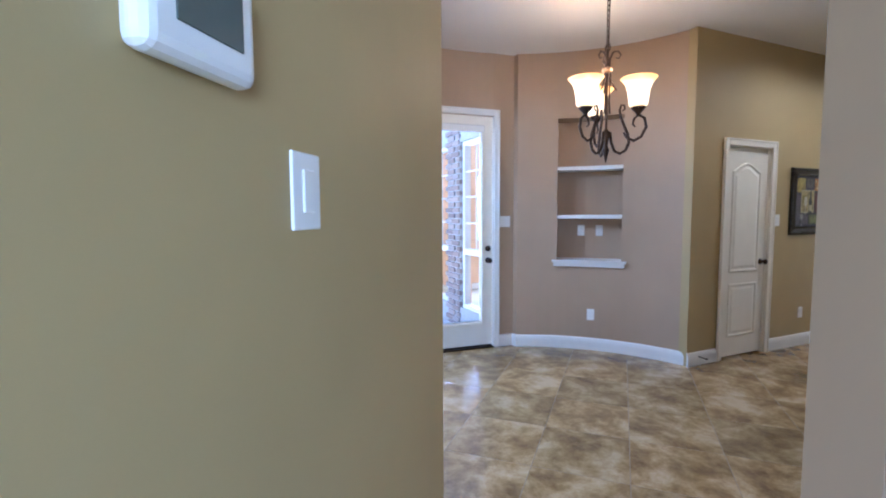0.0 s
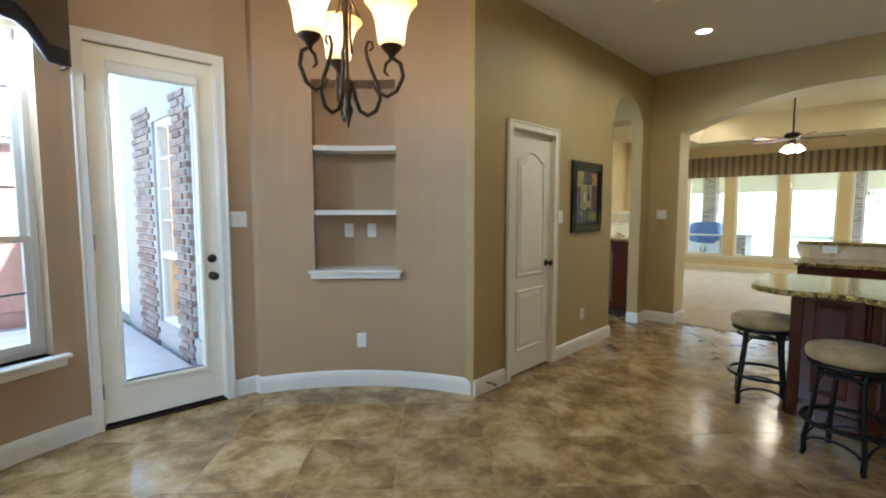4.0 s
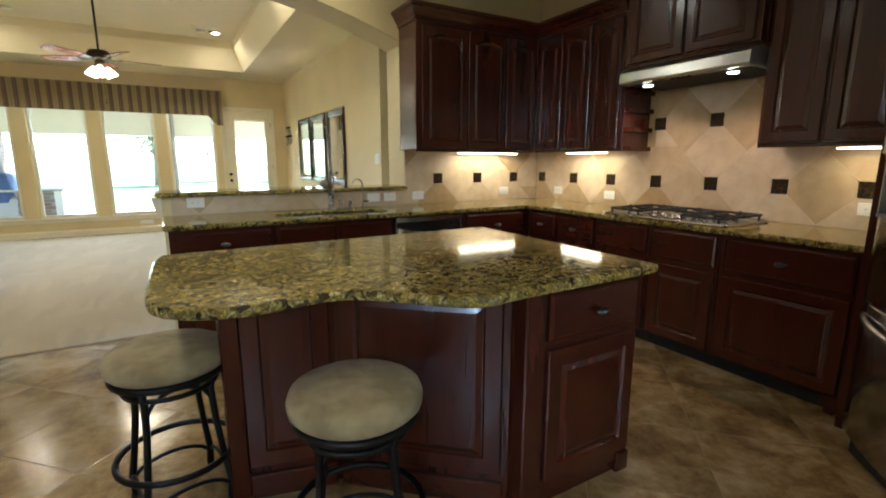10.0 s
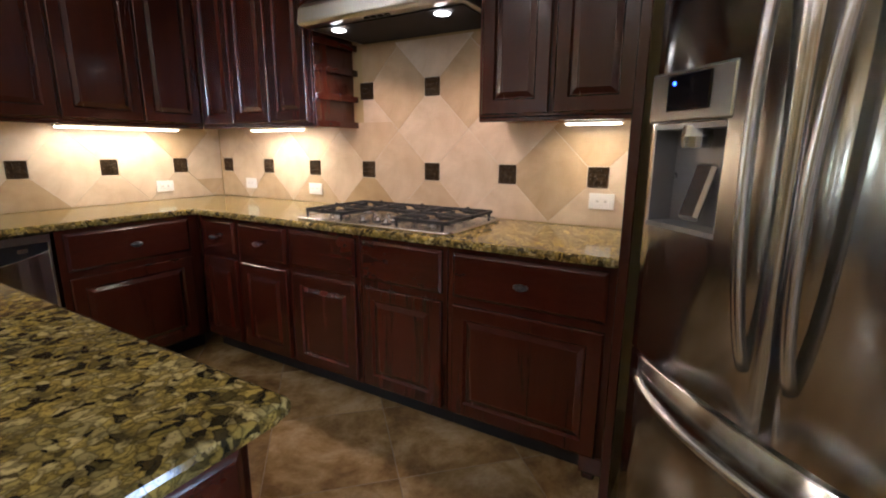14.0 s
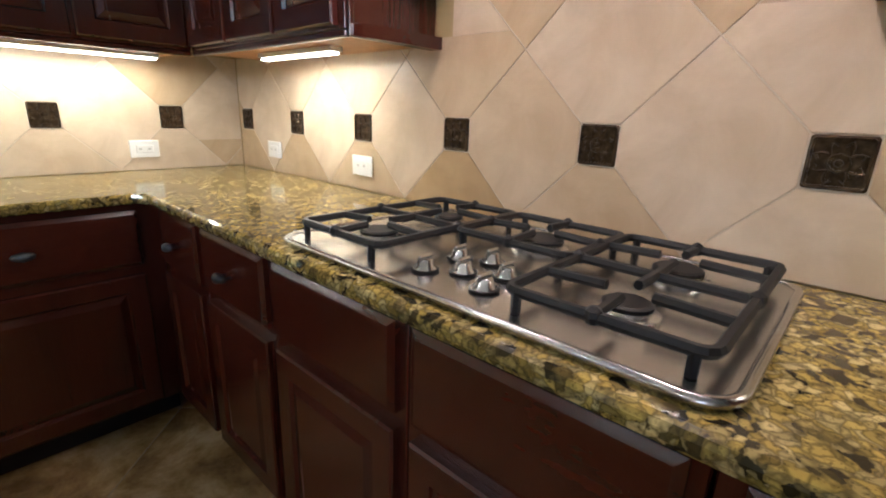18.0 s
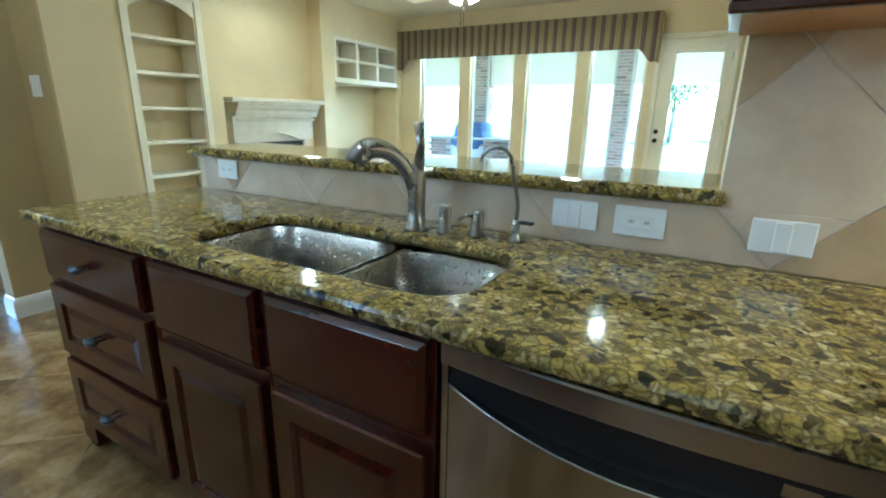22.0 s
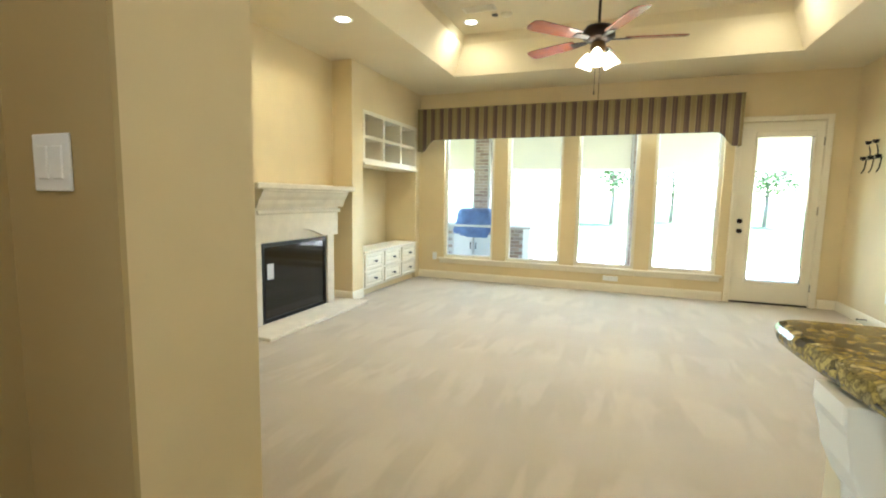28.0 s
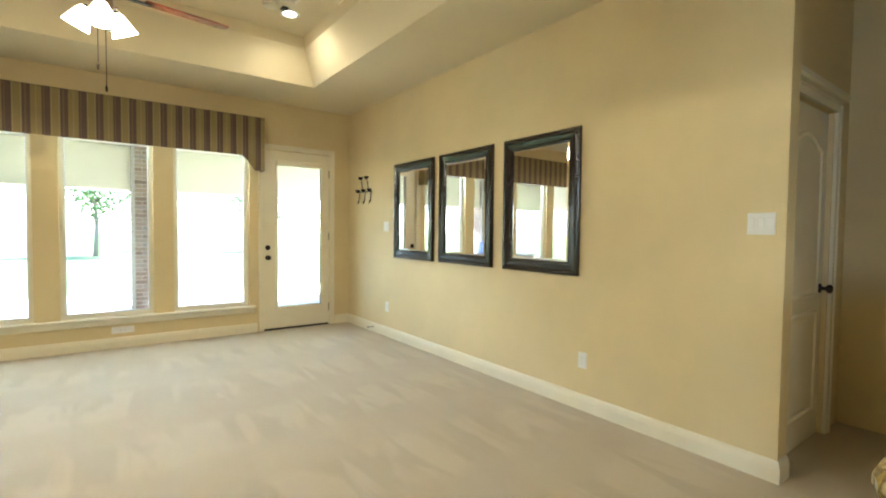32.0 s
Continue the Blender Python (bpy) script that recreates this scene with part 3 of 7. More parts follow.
solid("wall_side_back", wall_panel("x", 2.3, 0.1, LX1 + 0.12, -0.1, 0, 3.5), M_CREAM, kind="structure")
# left side: bookcase wall, fireplace bay, media wall
FX = -7.14
BK = (1.55, 2.26, 0.12, 2.36)
MD = (4.47, 6.08, 0.0, 2.34)
for nm, args in (("wall_bookcase", ("y", LX0 - 0.12, 0.12, AT, 2.52, 0, 3.5, [BK])), ("wall_fireplace", ("y", FX - 0.12, 0.12, 2.40, 4.35, 0, 3.5)),
                 ("wall_media", ("y", LX0 - 0.12, 0.12, 4.22, LY1, 0, 3.5, [MD])), ("wall_bay_right", ("x", 4.22, 0.12, FX, LX0 - 0.12, 0, 3.5)),
                 ("wall_bay_left", ("x", 2.40, 0.12, FX, LX0 - 0.12, 0, 3.5)), ("wall_media_back", ("y", LX0 - 0.62, 0.1, 4.34, LY1, 0, 3.5)),
                 ("wall_media_left", ("x", MD[0] - 0.1, 0.1, LX0 - 0.55, LX0 - 0.12, 0, 3.5)), ("wall_media_right", ("x", MD[1], 0.1, LX0 - 0.55, LX0 - 0.12, 0, 3.5)),
                 ("wall_living_south", ("x", AT - 0.1, 0.1, LX0 - 0.12, -6.40, 0, 3.5))):
    solid(nm, wall_panel(*args), M_CREAM, kind="structure")

# tray ceiling with sloping sides
TX0, TX1, TY0, TY1, TZ = -6.00, -2.20, 1.00, 5.34, 3.32
bm = bmesh.new()
rings = []
for x0, x1, y0, y1, z in ((-7.5, 0.2, 0.30, 6.40, LH), (TX0, TX1, TY0, TY1, LH), (TX0 + 0.16, TX1 - 0.16, TY0 + 0.16, TY1 - 0.16, LH + 0.34), (TX0 + 0.17, TX1 - 0.17, TY0 + 0.17, TY1 - 0.17, TZ)):
    rings.append([bm.verts.new(p) for p in ((x0, y0, z), (x1, y0, z), (x1, y1, z), (x0, y1, z))])
for a, b in zip(rings, rings[1:]):
    for i in range(4):
        bm.faces.new((a[i], a[(i + 1) % 4], b[(i + 1) % 4], b[i]))
bm.faces.new(rings[-1])
solid("ceiling_living", bm, M_LCEIL, kind="structure")
solid("ceiling_living_top", box(-7.6, 0.34, 3.52, 0.3, 6.5, 3.6), M_CEIL, kind="structure")

# baseboards
def baseboard(path, mat=None):
    solid("baseboard", profile_run(path, BASE), mat or M_TRIM, kind="structure")


baseboard([(PX, -2.40 + 0.12), (PX, HY0), (PX - WT, HY0)])
baseboard([(PX, -3.44), (PX, -3.05)])
baseboard([(PX - WT, HY1), (PX, HY1), (PX, 0), (AX0, 0), (AX0, AT), (-5.2, AT)])
baseboard([tuple(q1 + along * 0.066), tuple(bay)] + [ring_point(a) for a in np.linspace(A_BAY, A_END, 19)])
baseboard([ring_point(a) for a in np.linspace(285, A_DOOR[1] + 2, 33)])
baseboard([(-2.525, -3.831), (-2.71, -6.20)])
baseboard([tuple(hall_back), tuple(HL)])
baseboard([(-6.52, -0.28), (-6.40, -0.28), (-6.40, -0.10)])
baseboard([(LX1, LY1), (LX1, 1.13), (LX1 + 0.12, 1.13)], M_CTRIM)
baseboard([(LX0, LY1), (LDOOR[0] - 0.08, LY1)], M_CTRIM)
baseboard([(LDOOR[1] + 0.08, LY1), (LX1, LY1)], M_CTRIM)
baseboard([(LX0, 4.46), (LX0, 4.22), (FX, 4.22)][::-1], M_CTRIM)
baseboard([(LX0, AT), (LX0, 2.40)], M_CTRIM)
baseboard([(-9.83, -4.4), (-9.83, 0.04), (-9.5, 0.04)], M_TRIM)


# ---- kitchen: cabinets ----
def loop_pts(x0, x1, z0, z1, rise, n=8):
    top = [(x1 + (x0 - x1) * k / n, z1 + rise * math.sin(math.pi * k / n) ** 1.4) for k in range(n + 1)]
    return [(x0, z0), (x1, z0)] + top


def panel_front(w, h, t=0.021, frame=0.058, arch=0.0, raised=True):
    """A raised-panel door or drawer front: x 0..w, z 0..h, its face at y = -t."""
    bm = bmesh.new()
    f = min(frame, h * 0.24)
    a = arch
    steps = [(0.0, 0.0, 0.0), (0.0, -t + 0.005, 0.0), (0.005, -t, 0.0), (f, -t, a), (f + 0.007, -t + 0.009, a), (f + 0.012, -t + 0.009, a), (f + 0.034, -t + 0.002, a)] if raised else \
            [(0.0, 0.0, 0.0), (0.0, -t + 0.008, 0.0), (0.010, -t + 0.002, 0.0), (0.014, -t, 0.0)]
    rings = []
    for inset, y, rise in steps:
        drop = rise and arch
        rings.append([bm.verts.new((x, y, z)) for x, z in loop_pts(inset, w - inset, inset, h - inset - drop, rise)])
    for p, q in zip(rings, rings[1:]):
        k = len(p)
        for i in range(k):
            bm.faces.new((p[i], p[(i + 1) % k], q[(i + 1) % k], q[i]))
    bm.faces.new(rings[-1]), bm.faces.new(rings[0][::-1])
    return bm


M_PEWTER = plain("aged_pewter", (0.10, 0.11, 0.12, 1), 0.3, 0.9, 0.4, 90)


def pull_mesh():
    bm = tube([(-0.028, -0.020, 0), (-0.024, -0.024, 0), (-0.013, -0.029, 0), (0, -0.031, 0), (0.013, -0.029, 0), (0.024, -0.024, 0), (0.028, -0.020, 0)], [0.003, 0.009, 0.012, 0.0155, 0.012, 0.009, 0.003], 12)
    for x in (-0.016, 0.016):
        tube([(x, 0, 0), (x, -0.026, 0)], 0.0045, 8, bm)
    return bm


PULL = mesh_of(pull_mesh(), "handle", M_PEWTER, True)


def add_pull(parent, x, y, z, upright=False):
    ob = new("handle", PULL)
    ob.parent = parent
    ob.matrix_local = pose(x, y, z, 0, 90 if upright else 0, 0)
    ob["label"] = "dark pewter pull"


def cabinet(name, m, w, h, d, fronts, label, group, toe=0.10, z0=0.0, feet=(), body_mat=None, category="cabinet"):
    """A cabinet unit: local x along its front, y into its depth, front frame at y = 0."""
    root = thing(name, m, label, category, group)
    bm = box(0, 0.0, z0 + toe, w, d, h, 0.002)
    part("body", bm, body_mat or M_CHERRY, root)
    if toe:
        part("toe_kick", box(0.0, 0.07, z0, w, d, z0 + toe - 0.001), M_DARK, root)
    for x in feet:
        bm = prism([(x, -0.004), (x + 0.09, -0.004), (x + 0.09, 0.07), (x, 0.07)], z0 + 0.03, z0 + toe + 0.01, bev=0.006)
        box(x + 0.01, 0.0, z0, x + 0.06, 0.06, z0 + 0.03, 0.008, bm)
        part("foot", bm, M_CHERRY, root)
    for kind, x0, x1, q0, q1, grip, arch in fronts:
        bm = panel_front(x1 - x0, q1 - q0, arch=arch, raised=kind in ("door", "deep_drawer"))
        f = part("door" if kind == "door" else "false_front" if kind == "false_front" else "drawer", bm, M_CHERRY if kind == "door" else M_CHERRY_H, root)
        f.location = (x0, -0.001, q0)
        if grip == "mid":
            add_pull(f, (x1 - x0) / 2, -0.02, (q1 - q0) / 2)
        elif grip:
            add_pull(f, (x1 - x0) * grip[0], -0.02, (q1 - q0) * grip[1], True)
    return root


DZ = (0.66, 0.855)
DR = (0.115, 0.625)
CB = "base cabinets"
cabinet("base_cabinet", pose(-3.53, -0.60, 0), 0.64, 0.88, 0.57, [("drawer", 0.03, 0.61, 0.69, 0.855, "mid", 0), ("deep_drawer", 0.03, 0.61, 0.41, 0.665, "mid", 0), ("deep_drawer", 0.03, 0.61, 0.13, 0.385, "mid", 0)],
        "dark cherry drawer cabinet with three drawers at the peninsula's end", CB, feet=(0.0,))
for x, side_l in ((-2.885, True), (-2.435, False)):
    cabinet("base_cabinet", pose(x, -0.60, 0), 0.445, 0.655, 0.57, [("false_front", 0.015, 0.43, *DZ, None, 0), ("door", 0.015, 0.43, *DR, None, 0)],
            "dark cherry sink cabinet with raised-panel door", CB)
solid("cabinet_rail", box(-2.885, -0.60, 0.656, -1.99, -0.56, 0.88, 0.002), M_CHERRY, "dark cherry front rail before the sink", "cabinet")
cabinet("base_cabinet", pose(-1.335, -0.60, 0), 0.735, 0.88, 0.57, [("drawer", 0.03, 0.66, *DZ, "mid", 0), ("door", 0.03, 0.66, *DR, None, 0)],
        "dark cherry corner base cabinet with drawer and raised-panel door", CB)
for y0, y1, kind, grip in ((-0.62, -0.98, "drawer", "mid"), (-0.985, -1.41, "drawer", "mid"), (-1.415, -1.90, "false_front", None), (-1.905, -2.39, "false_front", None), (-2.395, -3.09, "drawer", "mid")):
    w = y0 - y1
    e = 0.02 if w < 0.6 else 0.03
    cabinet("base_cabinet", pose(-0.60, y0, 0, 0, 0, -90), w, 0.88, 0.57, [(kind, e, w - e, *DZ, grip, 0), ("door", e, w - e, *DR, None, 0)],
            "dark cherry base cabinet with %s over a raised-panel door" % ("a drawer" if grip else "a fixed panel"), CB, feet=(w - 0.09,) if w > 0.6 else ())

# wall cabinets
UZ, UT = 1.395, 2.45
UB = "wall cabinets"


def wall_cabinet(m, w, d, doors, label, z0=UZ, z1=UT, arch=0.035):
    root = thing("wall_cabinet", m, label, "cabinet", UB)
    part("body", box(0, 0, z0 + 0.02, w, d, z1, 0.002), M_CHERRY, root)
    part("underside", box(0.02, 0.02, z0 + 0.012, w - 0.02, d - 0.004, z0 + 0.0195), M_RAWPLY, root, "bare plywood underside")
    part("light_rail", box(0, 0, z0, w, 0.02, z0 + 0.02, 0.004), M_CHERRY_H, root)
    for x0, x1 in doors:
        f = part("door", panel_front(x1 - x0, z1 - z0 - 0.06, arch=arch), M_CHERRY, root)
        f.location = (x0, -0.001, z0 + 0.03)
    return root


wall_cabinet(pose(-1.64, -0.33, 0), 1.31, 0.326, [(0.05, 0.50), (0.515, 0.92), (0.935, 1.29)], "dark cherry wall cabinets with arched raised panels by the arch")
wall_cabinet(pose(-0.33, -0.33, 0, 0, 0, -90), 1.03, 0.326, [(0.03, 0.35), (0.365, 0.685), (0.70, 1.00)], "dark cherry wall cabinets over the corner worktop")
wall_cabinet(pose(-0.33, -2.39, 0, 0, 0, -90), 0.68, 0.326, [(0.02, 0.325), (0.345, 0.66)], "dark cherry wall cabinets beside the refrigerator")
root = wall_cabinet(pose(-0.42, -1.43, 0, 0, 0, -90), 0.955, 0.416, [(0.03, 0.47), (0.485, 0.925)], "dark cherry cabinet with arched doors over the range hood", 1.990, 2.62, 0.05)

# open shelves with rounded fronts at the hood's side
root = thing("display_shelf", pose(0, -1.361, 0), "small dark cherry display shelves with scalloped fronts", "shelf")
part("back_panel", box(-0.325, -0.014, UZ, -0.006, 0.0, UT - 0.47, 0.002), M_CHERRY, root)
for z in (UZ + 0.0, UZ + 0.15, UZ + 0.30, UZ + 0.44):
    o = [(-0.006, -0.014), (-0.325, -0.014)] + [(-0.325 + 0.319 * (1 - math.cos(radians(a))), -0.014 - 0.034 * math.sin(radians(a))) for a in (12, 25, 40, 60, 90)] + [(-0.006, -0.048)]
    part("shelf", prism(o, z, z + 0.035, bev=0.006), M_CHERRY_H, root)


def crown(path, z, label):
    prof = [(0.0, 0.0), (0.014, 0.0), (0.018, 0.03), (0.035, 0.05), (0.055, 0.09), (0.07, 0.10), (0.07, 0.125), (0.0, 0.125)]
    solid("crown_moulding", profile_run(path, [(o, z + q) for o, q in prof]), M_CHERRY_H, label, "moulding")


crown([(-1.64, -0.005), (-1.64, -0.33), (-0.33, -0.33), (-0.33, -1.36)], UT, "stepped dark cherry crown moulding on the wall cabinets")
crown([(-0.005, -1.43), (-0.42, -1.43), (-0.42, -2.385), (-0.005, -2.385)], 2.62, "stepped dark cherry crown moulding above the hood cabinet")
crown([(-0.33, -2.40), (-0.33, -3.07)], UT, "dark cherry crown moulding beside the refrigerator")
solid("fridge_panel", box(-0.70, -3.135, 0.0, -0.005, -3.10, 2.45, 0.003), M_CHERRY, "tall dark cherry end panel beside the refrigerator", "panel")

# worktops
outer = [(-3.56, -0.62), (-3.545, -0.645), (-0.69, -0.645), (-0.655, -0.68), (-0.655, -3.08), (-0.645, -3.095), (-0.006, -3.095), (-0.006, -0.006), (-3.56, -0.006)]
sink_hole = rrect(-2.83, -0.545, -1.985, -0.195, 0.10)
solid("worktop", slab(outer, 0.88, 0.915, [sink_hole], 0.012), M_GRANITE, "polished gold and dark speckled granite worktop on the base cabinets", "worktop")
bar_o = smooth_line([(-3.565, -0.03), (-3.60, 0.0), (-3.625, 0.315), (-3.585, 0.37)], 4)
bar_outer = (bar_o + [(-1.585, 0.37), (-1.585, -0.03)])[::-1]
solid("bar_worktop", slab(bar_outer, 1.048, 1.085, (), 0.014), M_GRANITE, "raised gold speckled granite bar top on the half wall", "bar top")
solid("half_wall", box(-3.56, 0.0, 0.0, AX1, AT - 0.10, 1.047, 0.008), M_CREAM, kind="structure")
root = thing("corbel", pose(-3.56, 0.06, 0), "cream painted scrolled bracket under the bar's end", "bracket")
part("bracket", prism([(0.0, 0.79), (0.0, 1.045), (-0.06, 1.045), (-0.06, 1.02), (-0.05, 1.0), (-0.047, 0.96), (-0.03, 0.92), (-0.012, 0.90), (-0.012, 0.80)], 0.0, 0.10, bev=0.004), M_CTRIM, root).rotation_euler = (radians(90), 0, 0)
root.children[0].location = (0, 0.10, 0)

# island
IS = [(-3.36, -1.72), (-3.36, -2.16), (-2.98, -2.25), (-2.46, -2.72), (-2.46, -2.79), (-1.885, -2.79), (-1.885, -1.72)]
island = thing("kitchen_island", pose(-2.6, -2.2, 0), "dark cherry kitchen island with panelled seating side under a granite top", "island")


def isl(bm, name, mat, **k):
    ob = part(name, bm, mat, island, **k)
    ob.location = (2.6, 2.2, 0)
    return ob


isl(prism(IS, 0.06, 0.878), "body", M_CHERRY)
isl(prism([(x * 0.97 - 0.08, y * 0.97 - 0.066) for x, y in IS], 0.0, 0.0595), "toe_kick", M_CHERRY_H)
isl(box(-2.475, -2.805, 0.0, -2.385, -2.715, 0.878, 0.006), "corner_post", M_CHERRY)
isl(box(-3.385, -2.185, 0.0, -3.315, -2.115, 0.878, 0.006), "corner_post", M_CHERRY)
isl(box(-1.95, -2.80, 0.0, -1.875, -2.73, 0.09, 0.006), "foot", M_CHERRY)
for (xa, ya), (xb, yb) in (((-3.315, -2.172), (-2.99, -2.25)), ((-2.965, -2.264), (-2.48, -2.702))):
    L, a = math.hypot(xb - xa, yb - ya), math.degrees(math.atan2(yb - ya, xb - xa))
    ob = part("back_panel", panel_front(L - 0.01, 0.74, 0.018, 0.065), M_CHERRY, island)
    ob.matrix_local = pose(xa + 2.6, ya + 2.2, 0.13, 0, 0, a)
    ob = part("base_rail", box(0, -0.026, 0.0, L, 0.004, 0.10, 0.006), M_CHERRY_H, island)
    ob.matrix_local = pose(xa + 2.6, ya + 2.2, 0.0, 0, 0, a)
for nm, x0, x1, z0, z1, rs in (("drawer", -2.37, -1.905, 0.68, 0.855, False), ("door", -2.37, -1.905, 0.125, 0.645, True)):
    f = part(nm, panel_front(x1 - x0, z1 - z0, raised=rs), M_CHERRY if rs else M_CHERRY_H, island)
    f.location = (x0 + 2.6, -2.791 + 2.2, z0)
    if not rs:
        add_pull(f, 0.2325, -0.02, 0.0875)
for y in (-2.74, -2.26):
    f = part("side_panel", panel_front(0.45, 0.73, 0.018), M_CHERRY, island)
    f.matrix_local = pose(-1.884 + 2.6, y + 2.2, 0.125, 0, 0, 90)
front = smooth_line([(-3.58, -1.80), (-3.585, -2.33), (-3.55, -2.50), (-3.45, -2.585), (-3.33, -2.62), (-3.20, -2.605), (-3.07, -2.595), (-2.97, -2.65), (-2.86, -2.76), (-2.76, -2.855), (-2.66, -2.885), (-2.54, -2.87), (-1.875, -2.85)], 5)
isl_top = [(-1.835, -1.61), (-3.55, -1.66)] + front + [(-1.84, -2.84)]
solid("island_top", slab(isl_top, 0.88, 0.915, (), 0.012), M_GRANITE, "polished gold speckled granite island top with a wavy seating edge", "worktop")


# ---- kitchen: appliances and fittings ----
def recessed_light(x, y, z, watts, group, color=WARM):
    root = thing("recessed_light", pose(x, y, z), "lit round recessed ceiling light with white trim", "ceiling light", group)
    ring = [(0.062, -0.002), (0.085, -0.004), (0.092, -0.001), (0.092, 0.004), (0.062, 0.004)]
    bm, rows = bmesh.new(), []
    for r, q in ring:
        rows.append([bm.verts.new((r * math.cos(a), r * math.sin(a), q)) for a in np.linspace(0, 2 * math.pi, 24, endpoint=False)])
    for a, b in zip(rows, rows[1:] + rows[:1]):
        for i in range(24):
            bm.faces.new((a[i], a[(i + 1) % 24], b[(i + 1) % 24], b[i]))
    part("trim_ring", bm, M_PLATE, root, smooth=True)
    part("lens", lathe([(0.062, -0.001), (0.03, -0.004), (0.001, -0.005)], 24), M_LAMP, root, "glowing lens")
    lamp = spot_lamp("can_lamp", x, y, z - 0.02, watts, color, 165, 0.6, 0.06)
    return root


for x, y in ((-4.27, -1.17), (-2.44, -0.52), (-4.30, -2.34)):
    recessed_light(x, y, H, CAN_K, "kitchen ceiling lights")


def wall_plate(m, kind, label, w=0.072, h=0.115, group="wall plates", mark=1):
    """A switch or outlet plate on a wall: its face looks along local -y."""
    root = thing("switch_plate" if kind == "switch" else "outlet_plate", m, label, "switch" if kind == "switch" else "outlet", group)
    part("plate", box(-w / 2, -0.006, -h / 2, w / 2, 0.0, h / 2, 0.004, seg=2), M_PLATE, root)
    if kind == "switch":
        for k in range(mark):
            x = (k - (mark - 1) / 2) * 0.046
            part("rocker", box(x - 0.016, -0.010, -0.033, x + 0.016, -0.0055, 0.033, 0.002), M_PLATE, root)
    elif w > h:
        part("socket", box(-0.034, -0.009, -0.017, 0.034, -0.0055, 0.017, 0.002), M_PLATE, root)
        for s in (-0.018, 0.018):
            part("slot", box(s - 0.006, -0.0095, -0.004, s + 0.006, -0.0088, 0.004), M_PLATE_D, root)
    else:
        for z in (-0.020, 0.020):
            part("socket", lathe([(0.016, -0.009), (0.016, -0.005)], 16, at=(0, 0, z), axis="y"), M_PLATE, root)
            for s in (-0.006, 0.006):
                part("slot", box(s - 0.001, -0.0095, z - 0.005, s + 0.001, -0.0088, z + 0.005), M_PLATE_D, root)
    return root


SPL = -0.0135   # face of the splash tiles
for x, z, kind in ((-3.34, 1.005, "outlet"), (-1.92, 0.992, "switch"), (-1.76, 0.992, "outlet"), (-1.47, 0.995, "switch"), (-0.46, 1.01, "outlet")):
    wall_plate(pose(x, SPL, z), kind, "white %s plate laid flat on the stone splash" % kind, 0.118, 0.075)
for y, z, kind in ((-0.36, 1.02, "outlet"), (-1.02, 1.01, "outlet"), (-2.885, 1.04, "outlet")):
    wall_plate(pose(SPL, y, z, 0, 0, -90), kind, "white outlet plate on the stone splash by the cooktop", 0.118, 0.075)

# under-cabinet light bars
for x0, x1, y0, y1 in ((-1.10, -0.40, -0.17, -0.12), (-0.20, -0.15, -1.10, -0.62), (-0.20, -0.15, -2.98, -2.74)):
    root = thing("under_cabinet_light", pose((x0 + x1) / 2, (y0 + y1) / 2, UZ), "slim lit light bar under the wall cabinets", "light", "under cabinet lights")
    w, d = (x1 - x0) / 2, (y1 - y0) / 2
    part("housing", box(-w, -d, -0.006, w, d, 0.0115, 0.003), M_PLATE, root)
    part("diffuser", box(-w + 0.01, -d + 0.006, -0.013, w - 0.01, d - 0.006, -0.0062, 0.002), M_TUBE, root, "glowing diffuser")
    area_lamp("bar_lamp", pose((x0 + x1) / 2, (y0 + y1) / 2, UZ - 0.02), x1 - x0, y1 - y0, BAR * (0.4 if y0 < -2 else 1.0), (1.0, 0.76, 0.47))

# dishwasher
root = thing("dishwasher", pose(-1.975, -0.60, 0), "stainless dishwasher with a bowed door and dark pocket handle", "dishwasher")


def bowed(x0, x1, z0, z1, y, bow, sag=0.0, n=14, depth=0.03):
    """A front bowed outwards; its top edge sags by sag in the middle."""
    bm, cols = bmesh.new(), []
    for i in range(n + 1):
        s = i / n
        x, k = x0 + (x1 - x0) * s, 1 - (2 * s - 1) ** 2
        f = y - bow * k
        zt = z1 - sag * k
        cols.append([bm.verts.new(p) for p in ((x, f, z0), (x, f, zt - 0.004), (x, f + 0.004, zt), (x, y + depth, zt), (x, y + depth, z0))])
    for a, b in zip(cols, cols[1:]):
        for i in range(5):
            bm.faces.new((a[i], b[i], b[(i + 1) % 5], a[(i + 1) % 5]))
    bm.faces.new(cols[0]), bm.faces.new(cols[-1][::-1])
    return bm


part("tub", box(0.005, 0.03, 0.09, 0.617, 0.56, 0.872), M_DARK, root)
part("door", bowed(0.0165, 0.6055, 0.10, 0.790, -0.012, 0.028, 0.047), M_BRUSH, root, "brushed stainless door")
part("control_strip", box(0.0165, -0.008, 0.72, 0.6055, 0.029, 0.8415, 0.002), plain("dark_plastic", (0.012, 0.012, 0.014, 1), 0.3), root, "black control strip")
part("top_rail", bowed(0.004, 0.618, 0.832, 0.874, -0.018, 0.022, 0.0), M_BRUSH_H, root)
part("badge", box(0.49, -0.011, 0.79, 0.53, -0.0085, 0.81, 0.001), M_STEEL, root)
lip = [(i / 12, 1 - (i / 6 - 1) ** 2) for i in range(13)]
part("door_lip", tube([(0.018 + 0.586 * q, -0.012 - 0.028 * k, 0.790 - 0.047 * k) for q, k in lip], 0.0035, 6), M_STEEL, root, "bright curved steel lip", True)
part("side_trim", box(0.004, -0.016, 0.10, 0.016, 0.03, 0.8415, 0.002), M_STEEL, root)
